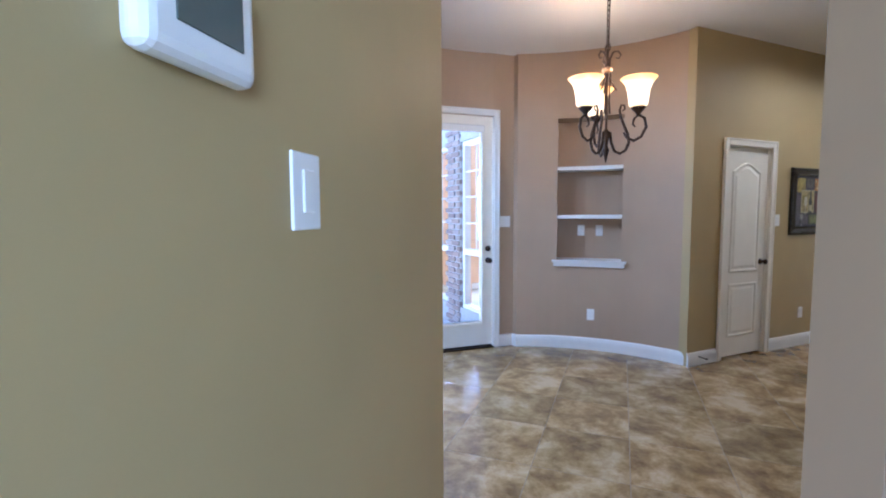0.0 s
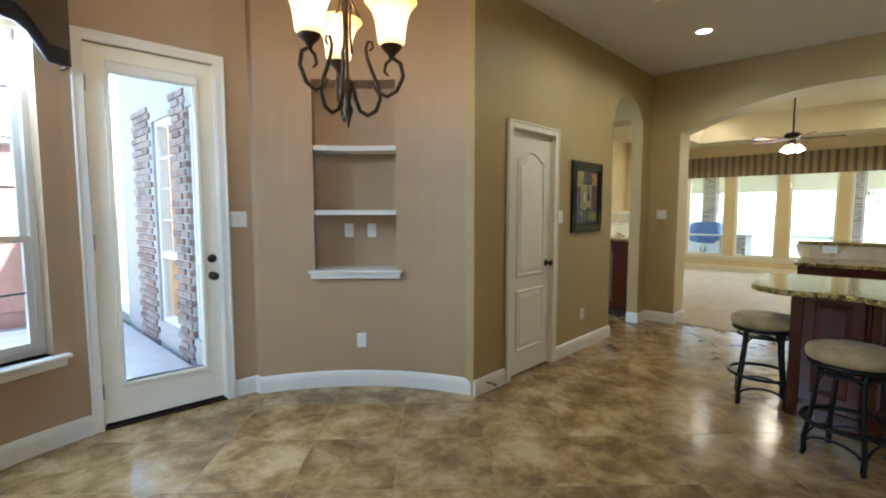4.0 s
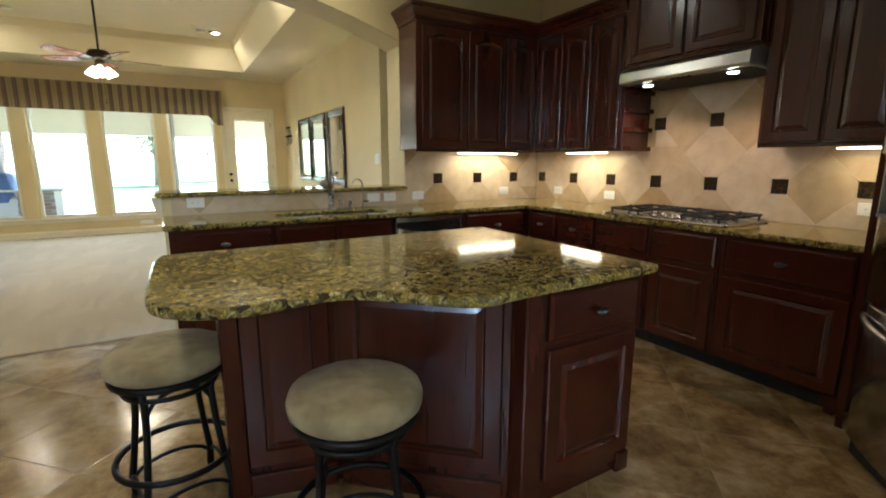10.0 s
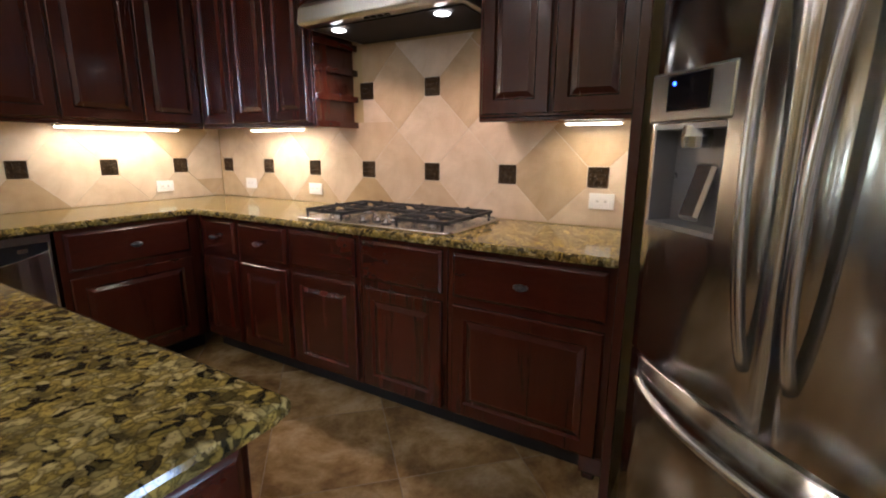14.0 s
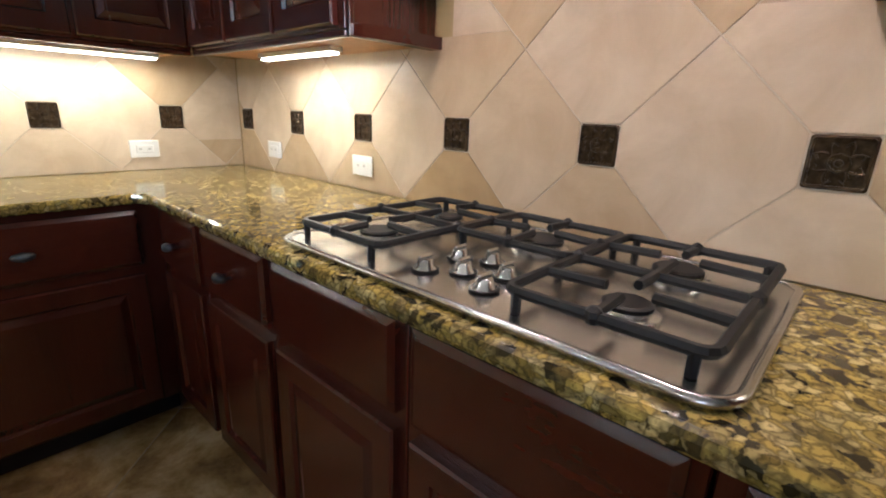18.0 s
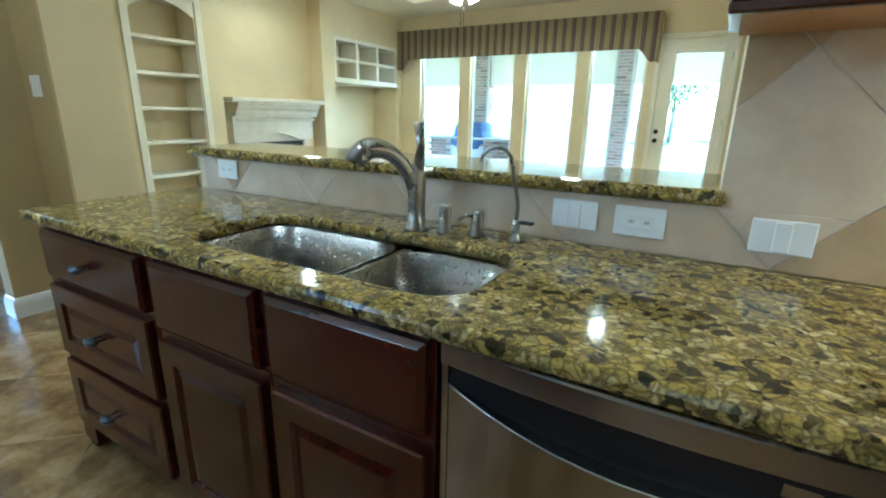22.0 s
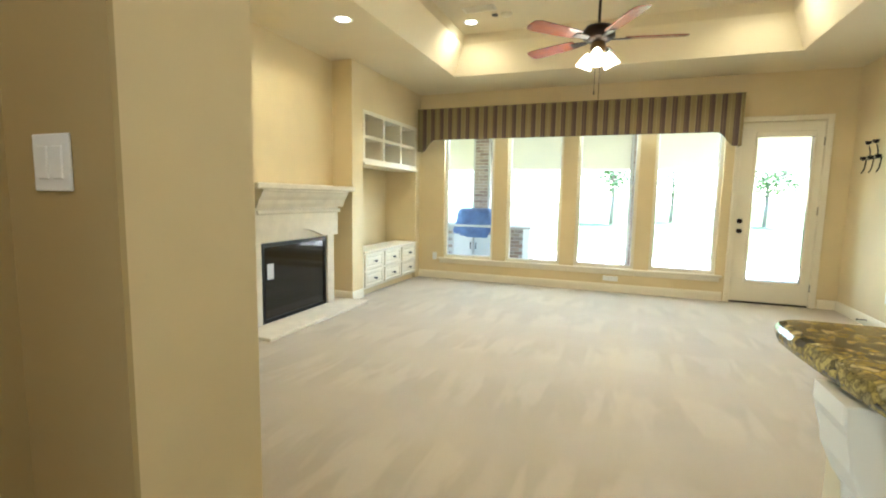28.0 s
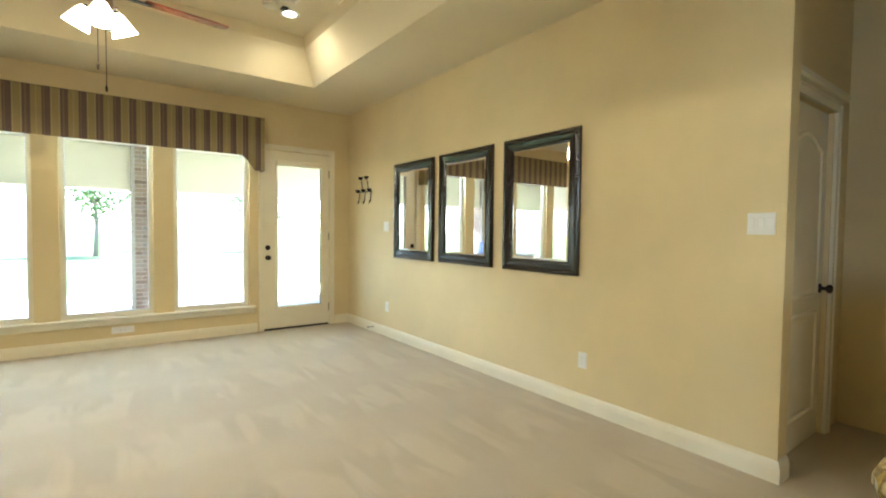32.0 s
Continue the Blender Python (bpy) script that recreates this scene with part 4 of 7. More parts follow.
part("side_trim", box(0.606, -0.016, 0.10, 0.618, 0.03, 0.8415, 0.002), M_STEEL, root)
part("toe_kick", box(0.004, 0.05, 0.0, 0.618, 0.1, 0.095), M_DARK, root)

# refrigerator: front looks along -x; local x runs to world -y
fr = thing("refrigerator", pose(-0.864, -3.226, 0, 0, 0, -135), "stainless french-door refrigerator with ice dispenser and bottom freezer", "refrigerator")
part("cabinet", box(0.0, 0.0, 0.03, 0.91, 0.70, 1.78, 0.006), plain("fridge_side_grey", (0.12, 0.12, 0.12, 1), 0.4), fr)
part("toe_grille", box(0.02, -0.02, 0.0, 0.89, 0.03, 0.10, 0.004), M_DARK, fr)


def fridge_front(x0, x1, z0, z1, hole=None):
    """A front that follows one bow across the whole width; hole: (x0, x1, z0, z1) left out."""
    def yf(x):
        return -0.055 - 0.045 * (1 - ((x - 0.455) / 0.455) ** 2)
    xs = sorted({*np.linspace(x0, x1, 13).tolist(), *(hole[:2] if hole else ())})
    zs = sorted({z0, z0 + 0.006, z1 - 0.006, z1, *(hole[2:] if hole else ())})
    bm, g = bmesh.new(), {}
    for i, x in enumerate(xs):
        for j, z in enumerate(zs):
            e = 0.006 if (j in (0, len(zs) - 1) or i in (0, len(xs) - 1)) else 0.0
            g[i, j] = bm.verts.new((x, yf(x) + e, z))
    for i in range(len(xs) - 1):
        for j in range(len(zs) - 1):
            if hole and hole[0] <= (xs[i] + xs[i + 1]) / 2 <= hole[1] and hole[2] <= (zs[j] + zs[j + 1]) / 2 <= hole[3]:
                continue
            bm.faces.new((g[i, j], g[i + 1, j], g[i + 1, j + 1], g[i, j + 1]))
    rim = [(i, 0) for i in range(len(xs))] + [(len(xs) - 1, j) for j in range(1, len(zs))] + [(i, len(zs) - 1) for i in range(len(xs) - 2, -1, -1)] + [(0, j) for j in range(len(zs) - 2, 0, -1)]
    back = [bm.verts.new((g[k].co.x, -0.004, g[k].co.z)) for k in rim]
    for i in range(len(rim)):
        bm.faces.new((g[rim[i]], back[i], back[(i + 1) % len(rim)], g[rim[(i + 1) % len(rim)]]))
    return bm


HOLE = (0.055, 0.285, 1.09, 1.34)
dl = part("door", fridge_front(0.0, 0.452, 0.725, 1.78, HOLE), M_BRUSH, fr, "brushed stainless door with ice and water dispenser", True)
dr = part("door", fridge_front(0.458, 0.91, 0.725, 1.78), M_BRUSH, fr, "brushed stainless door", True)
dz = part("freezer_drawer", fridge_front(0.0, 0.91, 0.11, 0.717), M_BRUSH, fr, "brushed stainless freezer drawer", True)
M_DISP = plain("dispenser_grey", (0.30, 0.30, 0.31, 1), 0.3, 0.5)
bm = bmesh.new()
h = HOLE
box(h[0], -0.02, h[2], h[1], -0.012, h[3], 0, bm), box(h[0], -0.085, h[2], h[0] + 0.006, -0.014, h[3], 0, bm), box(h[1] - 0.006, -0.09, h[2], h[1], -0.014, h[3], 0, bm)
box(h[0], -0.088, h[2], h[1], -0.014, h[2] + 0.012, 0, bm), box(h[0], -0.088, h[3] - 0.012, h[1], -0.014, h[3], 0, bm)
part("dispenser_bay", bm, M_DISP, dl, "grey dispenser bay")
part("dispenser_frame", box(h[0] - 0.012, -0.098, 1.343, h[1] + 0.012, -0.075, 1.46, 0.006, seg=2), M_STEEL, dl)
part("display", box(h[0] + 0.05, -0.102, 1.368, h[1] - 0.05, -0.0975, 1.448, 0.003), plain("display_black", (0.005, 0.005, 0.008, 1), 0.1), dl, "black display with a blue light")
part("indicator", box(0.125, -0.1035, 1.425, 0.133, -0.1021, 1.433), glow("blue_indicator", (0.05, 0.12, 1.0), 0.6), dl, "small lit blue indicator")
part("nozzle", lathe([(0.030, 1.285), (0.034, 1.31), (0.030, 1.335)], 16, at=(0.17, -0.062, 0)), M_STEEL, dl)
bm = box(0.14, -0.045, 1.11, 0.20, -0.024, 1.25, 0.008)
bmesh.ops.rotate(bm, verts=bm.verts, cent=(0.15, -0.03, 1.2), matrix=Matrix.Rotation(radians(-18), 3, "X"))
part("paddle", bm, M_STEEL, dl, "chrome dispenser paddle")
for d, x, s in ((dl, 0.405, -1), (dr, 0.505, 1)):
    pts = bez((x, -0.098, 0.85), (x, -0.165, 1.0), (x + s * 0.02, -0.165, 1.5), (x + s * 0.03, -0.095, 1.70), 16)
    part("handle", tube(pts, 0.013, 10), M_STEEL, d, "curved chrome handle", True)
part("handle", tube(bez((0.06, -0.075, 0.665), (0.22, -0.175, 0.65), (0.69, -0.175, 0.65), (0.85, -0.075, 0.665), 16), 0.013, 10), M_STEEL, dz, "curved chrome handle", True)

# range hood
hood = thing("range_hood", pose(-0.50, -1.45, 1.872, 0, 0, -90), "stainless under-cabinet range hood with two lit lamps", "range hood")
bm, n = bmesh.new(), 0.93
prof = [(0.0, 0.012), (0.012, 0.085), (0.05, 0.115), (0.49, 0.115), (0.49, 0.0), (0.02, 0.0)]
ends = [[bm.verts.new((x, y, z)) for y, z in prof] for x in (0.0, n)]
for i in range(6):
    bm.faces.new((ends[0][i], ends[1][i], ends[1][(i + 1) % 6], ends[0][(i + 1) % 6]))
bm.faces.new(ends[0]), bm.faces.new(ends[1][::-1])
bmesh.ops.bevel(bm, geom=list(bm.edges), offset=0.006, segments=2, affect="EDGES", profile=0.5)
part("canopy", bm, M_HOOD, hood, "brushed stainless canopy")
part("filter_panel", box(0.03, 0.08, -0.006, 0.90, 0.47, -0.001, 0.002), M_DARK, hood)
for x in (0.16, 0.77):
    part("lamp", lathe([(0.036, -0.012), (0.03, -0.016), (0.001, -0.018)], 16, at=(x, 0.13, 0.0)), M_LAMP, hood, "glowing hood lamp")
    spot_lamp("hood_lamp", -0.37, -1.45 - x, 1.847, HOODW, (1.0, 0.66, 0.44), 140, 0.8, 0.03)
for x in (0.40, 0.44, 0.48, 0.52):
    part("button", box(x, 0.035, -0.007, x + 0.025, 0.055, -0.0005, 0.002), M_BLACK, hood)

# cooktop
ck = thing("gas_cooktop", pose(-0.60, -1.48, 0.915, 0, 0, -90), "stainless gas cooktop with black cast-iron grates on the granite", "cooktop")
part("tray_rim", tube([(x, y, 0.009) for x, y in rrect(-0.004, -0.010, 0.918, 0.534, 0.05, 5)], 0.0085, 8, None, True), M_BRUSH_H, ck, "rounded stainless rim", True)
part("tray", prism(rrect(-0.004, -0.010, 0.918, 0.534, 0.05), 0.0, 0.0125, bev=0.002), M_BRUSH_H, ck, "brushed stainless tray")


def grate(x0, x1, y0, y1, centres):
    bm = bmesh.new()
    z, r = 0.048, 0.0088
    ring = [(x, y, z) for x, y in rrect(x0, y0, x1, y1, 0.02, 3)]
    tube(ring, r, 6, bm, True)
    for cx, cy in centres:
        for dx, dy, L in ((1, 0, x1 - cx), (-1, 0, cx - x0), (0, 1, y1 - cy), (0, -1, cy - y0)):
            L = min(L, 0.17)
            tube([(cx + dx * 0.035, cy + dy * 0.035, z + 0.004), (cx + dx * L, cy + dy * L, z)], r, 6, bm)
    for x in (x0 + 0.02, x1 - 0.02):
        for y in (y0, y1):
            tube([(x, y, z), (x, y, 0.014)], 0.008, 6, bm)
    for x, y in [(x0, (y0 + y1) / 2), (x1, (y0 + y1) / 2)] + [(cx, y0) for cx, cy in centres[:1]] + [(cx, y1) for cx, cy in centres[:1]]:
        lathe([(0.004, z + 0.015), (0.0115, z + 0.009), (0.0125, z), (0.009, z - 0.010)], 8, bm, (x, y, 0))
    ym = (y0 + y1) / 2
    if len(centres) > 1:
        tube([(x0, ym, z), (x1, ym, z)], r, 6, bm)
    return bm


burners = [((0.16, 0.15), 0.045), ((0.16, 0.39), 0.038), ((0.45, 0.38), 0.052), ((0.74, 0.15), 0.038), ((0.74, 0.39), 0.045)]
part("grate", grate(0.03, 0.30, 0.03, 0.50, [(0.16, 0.15), (0.16, 0.39)]), M_GRATE, ck, "black cast-iron grate")
part("grate", grate(0.31, 0.59, 0.25, 0.50, [(0.45, 0.38)]), M_GRATE, ck, "black cast-iron grate")
part("grate", grate(0.60, 0.885, 0.03, 0.50, [(0.74, 0.15), (0.74, 0.39)]), M_GRATE, ck, "black cast-iron grate")
for (x, y), r in burners:
    b = part("burner", lathe([(r + 0.015, 0.012), (r + 0.012, 0.020), (r, 0.023), (r, 0.028)], 20, at=(x, y, 0)), M_STEEL, ck)
    part("burner_cap", lathe([(r, 0.0285), (r, 0.034), (r - 0.006, 0.037)], 20, at=(x, y, 0)), M_GRATE, b)
for x, y in ((0.39, 0.07), (0.39, 0.17), (0.45, 0.11), (0.45, 0.20), (0.52, 0.15), (0.53, 0.07)):
    k = part("knob", lathe([(0.024, 0.014), (0.024, 0.019), (0.017, 0.022), (0.015, 0.034), (0.012, 0.036)], 18, at=(x, y, 0)), M_STEEL, ck, "chrome knob with black skirt", True)
    part("grip", box(x - 0.004, y - 0.018, 0.030, x + 0.004, y + 0.018, 0.044, 0.003), M_STEEL, k)
    part("skirt", lathe([(0.026, 0.0135), (0.027, 0.017), (0.0245, 0.0185)], 18, at=(x, y, 0)), M_BLACK, k)

# sink
sink = thing("kitchen_sink", pose(-2.435, -0.325, 0.88), "stainless undermount double-bowl sink", "sink")


def bowl(x0, y0, x1, y1, depth, r=0.09):
    bm, rings = bmesh.new(), []
    for o, z, rr in ((0.012, 0.0, r), (0.0, -0.002, r), (-0.004, -depth + 0.05, r), (-0.02, -depth + 0.012, r - 0.015), (-0.05, -depth, r - 0.03)):
        rings.append([bm.verts.new((x, y, z)) for x, y in rrect(x0 - o, y0 - o, x1 + o, y1 + o, rr)])
    k = len(rings[0])
    for a, b in zip(rings, rings[1:]):
        for i in range(k):
            bm.faces.new((a[i], a[(i + 1) % k], b[(i + 1) % k], b[i]))
    bm.faces.new(rings[-1])
    return bm


M_SINK = brushed("sink_steel", (0.30, 0.30, 0.295, 1), 0.27, (150, 150, 150))
b1 = part("bowl", bowl(-0.39, -0.215, 0.09, 0.125, 0.22), M_SINK, sink, "large brushed steel bowl", True)
b2 = part("bowl", bowl(0.13, -0.215, 0.445, 0.105, 0.18), M_SINK, sink, "small brushed steel bowl", True)
part("divider", box(0.09, -0.22, -0.035, 0.13, 0.13, -0.004, 0.012, seg=3), M_SINK, sink)
for b, x, y, z in ((b1, -0.15, -0.03, -0.219), (b2, 0.29, -0.05, -0.179)):
    part("drain", lathe([(0.045, z + 0.002), (0.04, z + 0.004), (0.02, z + 0.001)], 18, at=(x, y, 0)), M_STEEL, b)

# faucet and its neighbours
M_NICKEL = plain("brushed_nickel", (0.36, 0.35, 0.32, 1), 0.28, 1.0, 0.08)
fa = thing("faucet", pose(-2.34, -0.135, 0.915), "brushed nickel pull-out kitchen faucet with lever handle", "faucet")
part("body", lathe([(0.034, 0.0), (0.034, 0.006), (0.028, 0.012), (0.025, 0.06), (0.027, 0.13), (0.022, 0.17), (0.018, 0.19)], 20), M_NICKEL, fa, "", True)
part("spout", tube(bez((0, 0, 0.10), (-0.01, -0.02, 0.19), (-0.045, -0.075, 0.25), (-0.085, -0.120, 0.228), 14), [0.021] * 8 + [0.022, 0.023, 0.024, 0.026, 0.028, 0.029, 0.028], 14), M_NICKEL, fa, "", True)
part("spray_head", tube([(-0.080, -0.115, 0.234), (-0.098, -0.134, 0.208), (-0.103, -0.138, 0.194)], [0.029, 0.030, 0.027], 14), M_NICKEL, fa, "", True)
part("lever", tube([(0.005, 0.0, 0.17), (0.018, -0.004, 0.24), (0.014, -0.01, 0.30)], [0.017, 0.012, 0.016], 10), M_NICKEL, fa, "", True)
for x, y, top in ((-2.255, -0.115, 0.075), (-2.165, -0.095, 0.065)):
    root = thing("soap_dispenser" if x < -2.2 else "air_gap", pose(x, y, 0.915), "small brushed nickel %s beside the faucet" % ("soap dispenser" if x < -2.2 else "air gap cap"), "faucet fitting")
    part("body", lathe([(0.024, 0.0), (0.023, 0.006), (0.019, 0.010), (0.019, top), (0.014, top + 0.006)], 18), M_NICKEL, root, "", True)
    if x > -2.2:
        part("nozzle", tube([(0, 0, top - 0.01), (-0.02, -0.03, top - 0.005), (-0.03, -0.055, top - 0.015)], 0.006, 8), M_NICKEL, root, "", True)
root = thing("water_filter_tap", pose(-2.05, -0.10, 0.915), "slim nickel water filter tap with black lever", "faucet")
part("base", lathe([(0.02, 0.0), (0.018, 0.01), (0.011, 0.02), (0.011, 0.06)], 16), M_NICKEL, root, "", True)
part("spout", tube([(0, 0, 0.05), (0.004, 0.0, 0.10), (-0.01, -0.004, 0.17)] + [(-0.055 + 0.046 * math.cos(radians(a)), -0.02, 0.20 + 0.046 * math.sin(radians(a))) for a in (0, 30, 60, 90, 120, 150, 170)], 0.0055, 8), M_NICKEL, root, "", True)
part("lever", box(0.01, -0.008, 0.050, 0.05, 0.008, 0.060, 0.004), M_BLACK, root, "black lever")

# stools
def stool(m):
    root = thing("bar_stool", m, "round backless stool with taupe suede seat on a dark iron frame", "stool", "island stools")
    k = Mat("suede", (0.42, 0.335, 0.215, 1), 0.9)
    co = k.coord()
    n1 = k.noise(co, 7, 3)
    k.color(k.ramp(n1, [(0.40, (0.25, 0.19, 0.085, 1)), (0.60, (0.40, 0.31, 0.155, 1))]))
    k.bump(k.noise(co, 220, 2), 0.15, 0.002)
    k.b.inputs["Sheen Weight"].default_value = 0.1
    part("seat", lathe([(0.02, 0.565), (0.19, 0.565), (0.205, 0.580), (0.208, 0.605), (0.20, 0.630), (0.17, 0.645), (0.08, 0.652), (0.002, 0.653)], 32), k.m, root, "round taupe suede cushion", True)
    part("seat_ring", tube([(0.185 * math.cos(a), 0.185 * math.sin(a), 0.55) for a in np.linspace(0, 2 * math.pi, 28, endpoint=False)], 0.014, 8, close=True), M_BLACK, root, "", True)
    part("swivel_plate", lathe([(0.07, 0.53), (0.10, 0.545), (0.16, 0.56)], 20), M_BLACK, root)
    leg_pts = [(0.165, 0, 0.55), (0.150, 0, 0.48), (0.158, 0, 0.36), (0.178, 0, 0.22), (0.20, 0, 0.10), (0.195, 0, 0.03), (0.205, 0, 0.0)]
    for k4 in range(4):
        c, s = math.cos(radians(45 + 90 * k4)), math.sin(radians(45 + 90 * k4))
        part("leg", tube([(p[0] * c, p[0] * s, p[2]) for p in leg_pts], [0.015, 0.013, 0.012, 0.012, 0.014, 0.016, 0.014], 8), M_BLACK, root, "", True)
        c2, s2 = math.cos(radians(135 + 90 * k4)), math.sin(radians(135 + 90 * k4))
        for ra, rb, z, lift in ((0.152, 0.152, 0.42, 0.09), (0.205, 0.205, 0.06, 0.075)):
            mid = ((c + c2) / 2 * 0.99, (s + s2) / 2 * 0.99)
            part("arched_brace", tube(bez((ra * c, ra * s, z), (ra * (c * 0.9 + mid[0] * 0.1), ra * (s * 0.9 + mid[1] * 0.1), z + lift * 1.35), (rb * (c2 * 0.9 + mid[0] * 0.1), rb * (s2 * 0.9 + mid[1] * 0.1), z + lift * 1.35), (rb * c2, rb * s2, z), 10), 0.008, 6), M_BLACK, root, "", True)
    part("foot_ring", tube([(0.205 * math.cos(a), 0.205 * math.sin(a), 0.215) for a in np.linspace(0, 2 * math.pi, 28, endpoint=False)], 0.012, 8, close=True), M_BLACK, root, "", True)
    part("upper_ring", tube([(0.155 * math.cos(a), 0.155 * math.sin(a), 0.50) for a in np.linspace(0, 2 * math.pi, 28, endpoint=False)], 0.010, 8, close=True), M_BLACK, root, "", True)
    return root


st = stool(pose(-3.55, -2.05, 0, 0, 0, 12))
copy_thing(st, pose(-3.045, -2.68, 0, 0, 0, -20))


# ---- breakfast nook and pantry wall ----
def chord_frame(a0, a1, r=NR):
    """The pose of a flat frame set in the round wall between two angles: local x along it, local -y into the room."""
    p, q = Vector(ring_point(a0, r)), Vector(ring_point(a1, r))
    # seen from the room the frame runs from the larger angle to the smaller
    d = p - q
    return pose(q.x, q.y, 0, 0, 0, math.degrees(math.atan2(d.y, d.x))), d.length


CASE = [(0.0, 0.0), (0.0, 0.016), (0.012, 0.022), (0.03, 0.018), (0.05, 0.012), (0.057, 0.010), (0.057, 0.0)]


def casing(bm, x0, x1, z0, z1, w=0.062, t=0.022, sill=False):
    """Flat stepped trim round an opening, its face towards -y."""
    for a, b, c, d in ((x0 - w, z0, x0, z1 + w), (x1, z0, x1 + w, z1 + w), (x0, z1, x1, z1 + w)):
        box(a, -t, b, c, 0, d, 0.004, bm)
    for a, b, c, d in ((x0 - w, z0, x0 - w + 0.016, z1 + w), (x1 + w - 0.016, z0, x1 + w, z1 + w), (x0 - w, z1 + w - 0.016, x1 + w, z1 + w)):
        box(a, -t - 0.008, b, c, -t + 0.002, d, 0.003, bm)
    return bm


def knob(parent, x, y, z, kind="knob"):
    if kind == "knob":
        prof = [(0.030, 0.0), (0.030, -0.008), (0.012, -0.012), (0.012, -0.035), (0.026, -0.045), (0.028, -0.058), (0.018, -0.068), (0.002, -0.070)]
    else:
        prof = [(0.031, 0.0), (0.031, -0.010), (0.022, -0.014), (0.020, -0.022), (0.004, -0.024)]
    return part("door_knob" if kind == "knob" else "deadbolt", lathe(prof, 18, at=(x, y, z), axis="y"), M_BRONZE, parent, "dark bronze %s" % kind, True)


def glass_door(m, w, h, label, glass, mat, knob_x, frame_mat):
    """A full-glass exterior door with an enclosed blind head; local x 0..w."""
    root = thing("patio_door", m, label, "door")
    gx0, gx1, gz0, gz1 = glass
    bm = wall_panel("x", 0.02, 0.044, 0.004, w - 0.004, 0.012, h - 0.004, [glass])
    leaf = part("leaf", bm, mat, root)
    bm = bmesh.new()
    for a, b, c, d in ((gx0 - 0.03, gz0 - 0.03, gx0, gz1 + 0.03), (gx1, gz0 - 0.03, gx1 + 0.03, gz1 + 0.03), (gx0, gz1, gx1, gz1 + 0.03), (gx0, gz0 - 0.03, gx1, gz0)):
        box(a, 0.008, b, c, 0.076, d, 0.005, bm)
    part("glazing_bead", bm, mat, leaf)
    part("blind_head", box(gx0 - 0.02, -0.02, gz1 - 0.01, gx1 + 0.02, 0.0075, gz1 + 0.06, 0.008), frame_mat, leaf, "rolled blind head at the glass top")
    part("blind_cord", tube([(gx1 - 0.012, -0.004, gz1), (gx1 - 0.010, -0.005, (gz0 + gz1) / 2), (gx1 - 0.016, -0.004, (gz0 + gz1) / 2 - 0.06)], 0.0025, 6), M_PLATE, leaf)
    g = part("pane", box(gx0, 0.038, gz0, gx1, 0.044, gz1), M_GLASS, leaf)
    g.visible_shadow = False
    knob(leaf, knob_x, 0.02, 0.93)
    knob(leaf, knob_x, 0.02, 1.055, "deadbolt")
    part("threshold", box(-0.02, -0.02, 0.0, w + 0.02, 0.10, 0.014, 0.004), M_BRONZE, root, "dark bronze threshold")
    part("weather_strip", box(0.01, 0.012, 0.0145, w - 0.01, 0.07, 0.03), M_BLACK, root)
    bm = casing(bmesh.new(), 0, w, 0, h)
    for x0, x1 in ((-0.0, 0.004), (w - 0.004, w)):
        box(x0, 0, 0, x1, 0.12, h, 0, bm)
    part("casing", bm, frame_mat, root)
    for z in (0.25, 1.2, h - 0.25):
        hx = w - 0.004 if knob_x < w / 2 else 0.004
        part("hinge", box(hx - 0.006, -0.004, z - 0.05, hx + 0.006, 0.019, z + 0.05, 0.003), M_STEEL, leaf)
    return root


m, w = chord_frame(A_DOOR[0], A_DOOR[1])
glass_door(m, w, 2.42, "white full-glass patio door with bronze knob and deadbolt in the nook", (0.13, w - 0.13, 0.28, 2.26), M_DOORW, w - 0.055, M_TRIM)

# white vinyl muntins against the sky: their backlit shade is put into the colour
M_MUNTIN = plain("backlit_muntin", (0.10, 0.115, 0.14, 1), 0.4, 0, 0.05)
M_SASH = plain("vinyl_sash", (0.74, 0.74, 0.73, 1), 0.35, 0, 0.02)


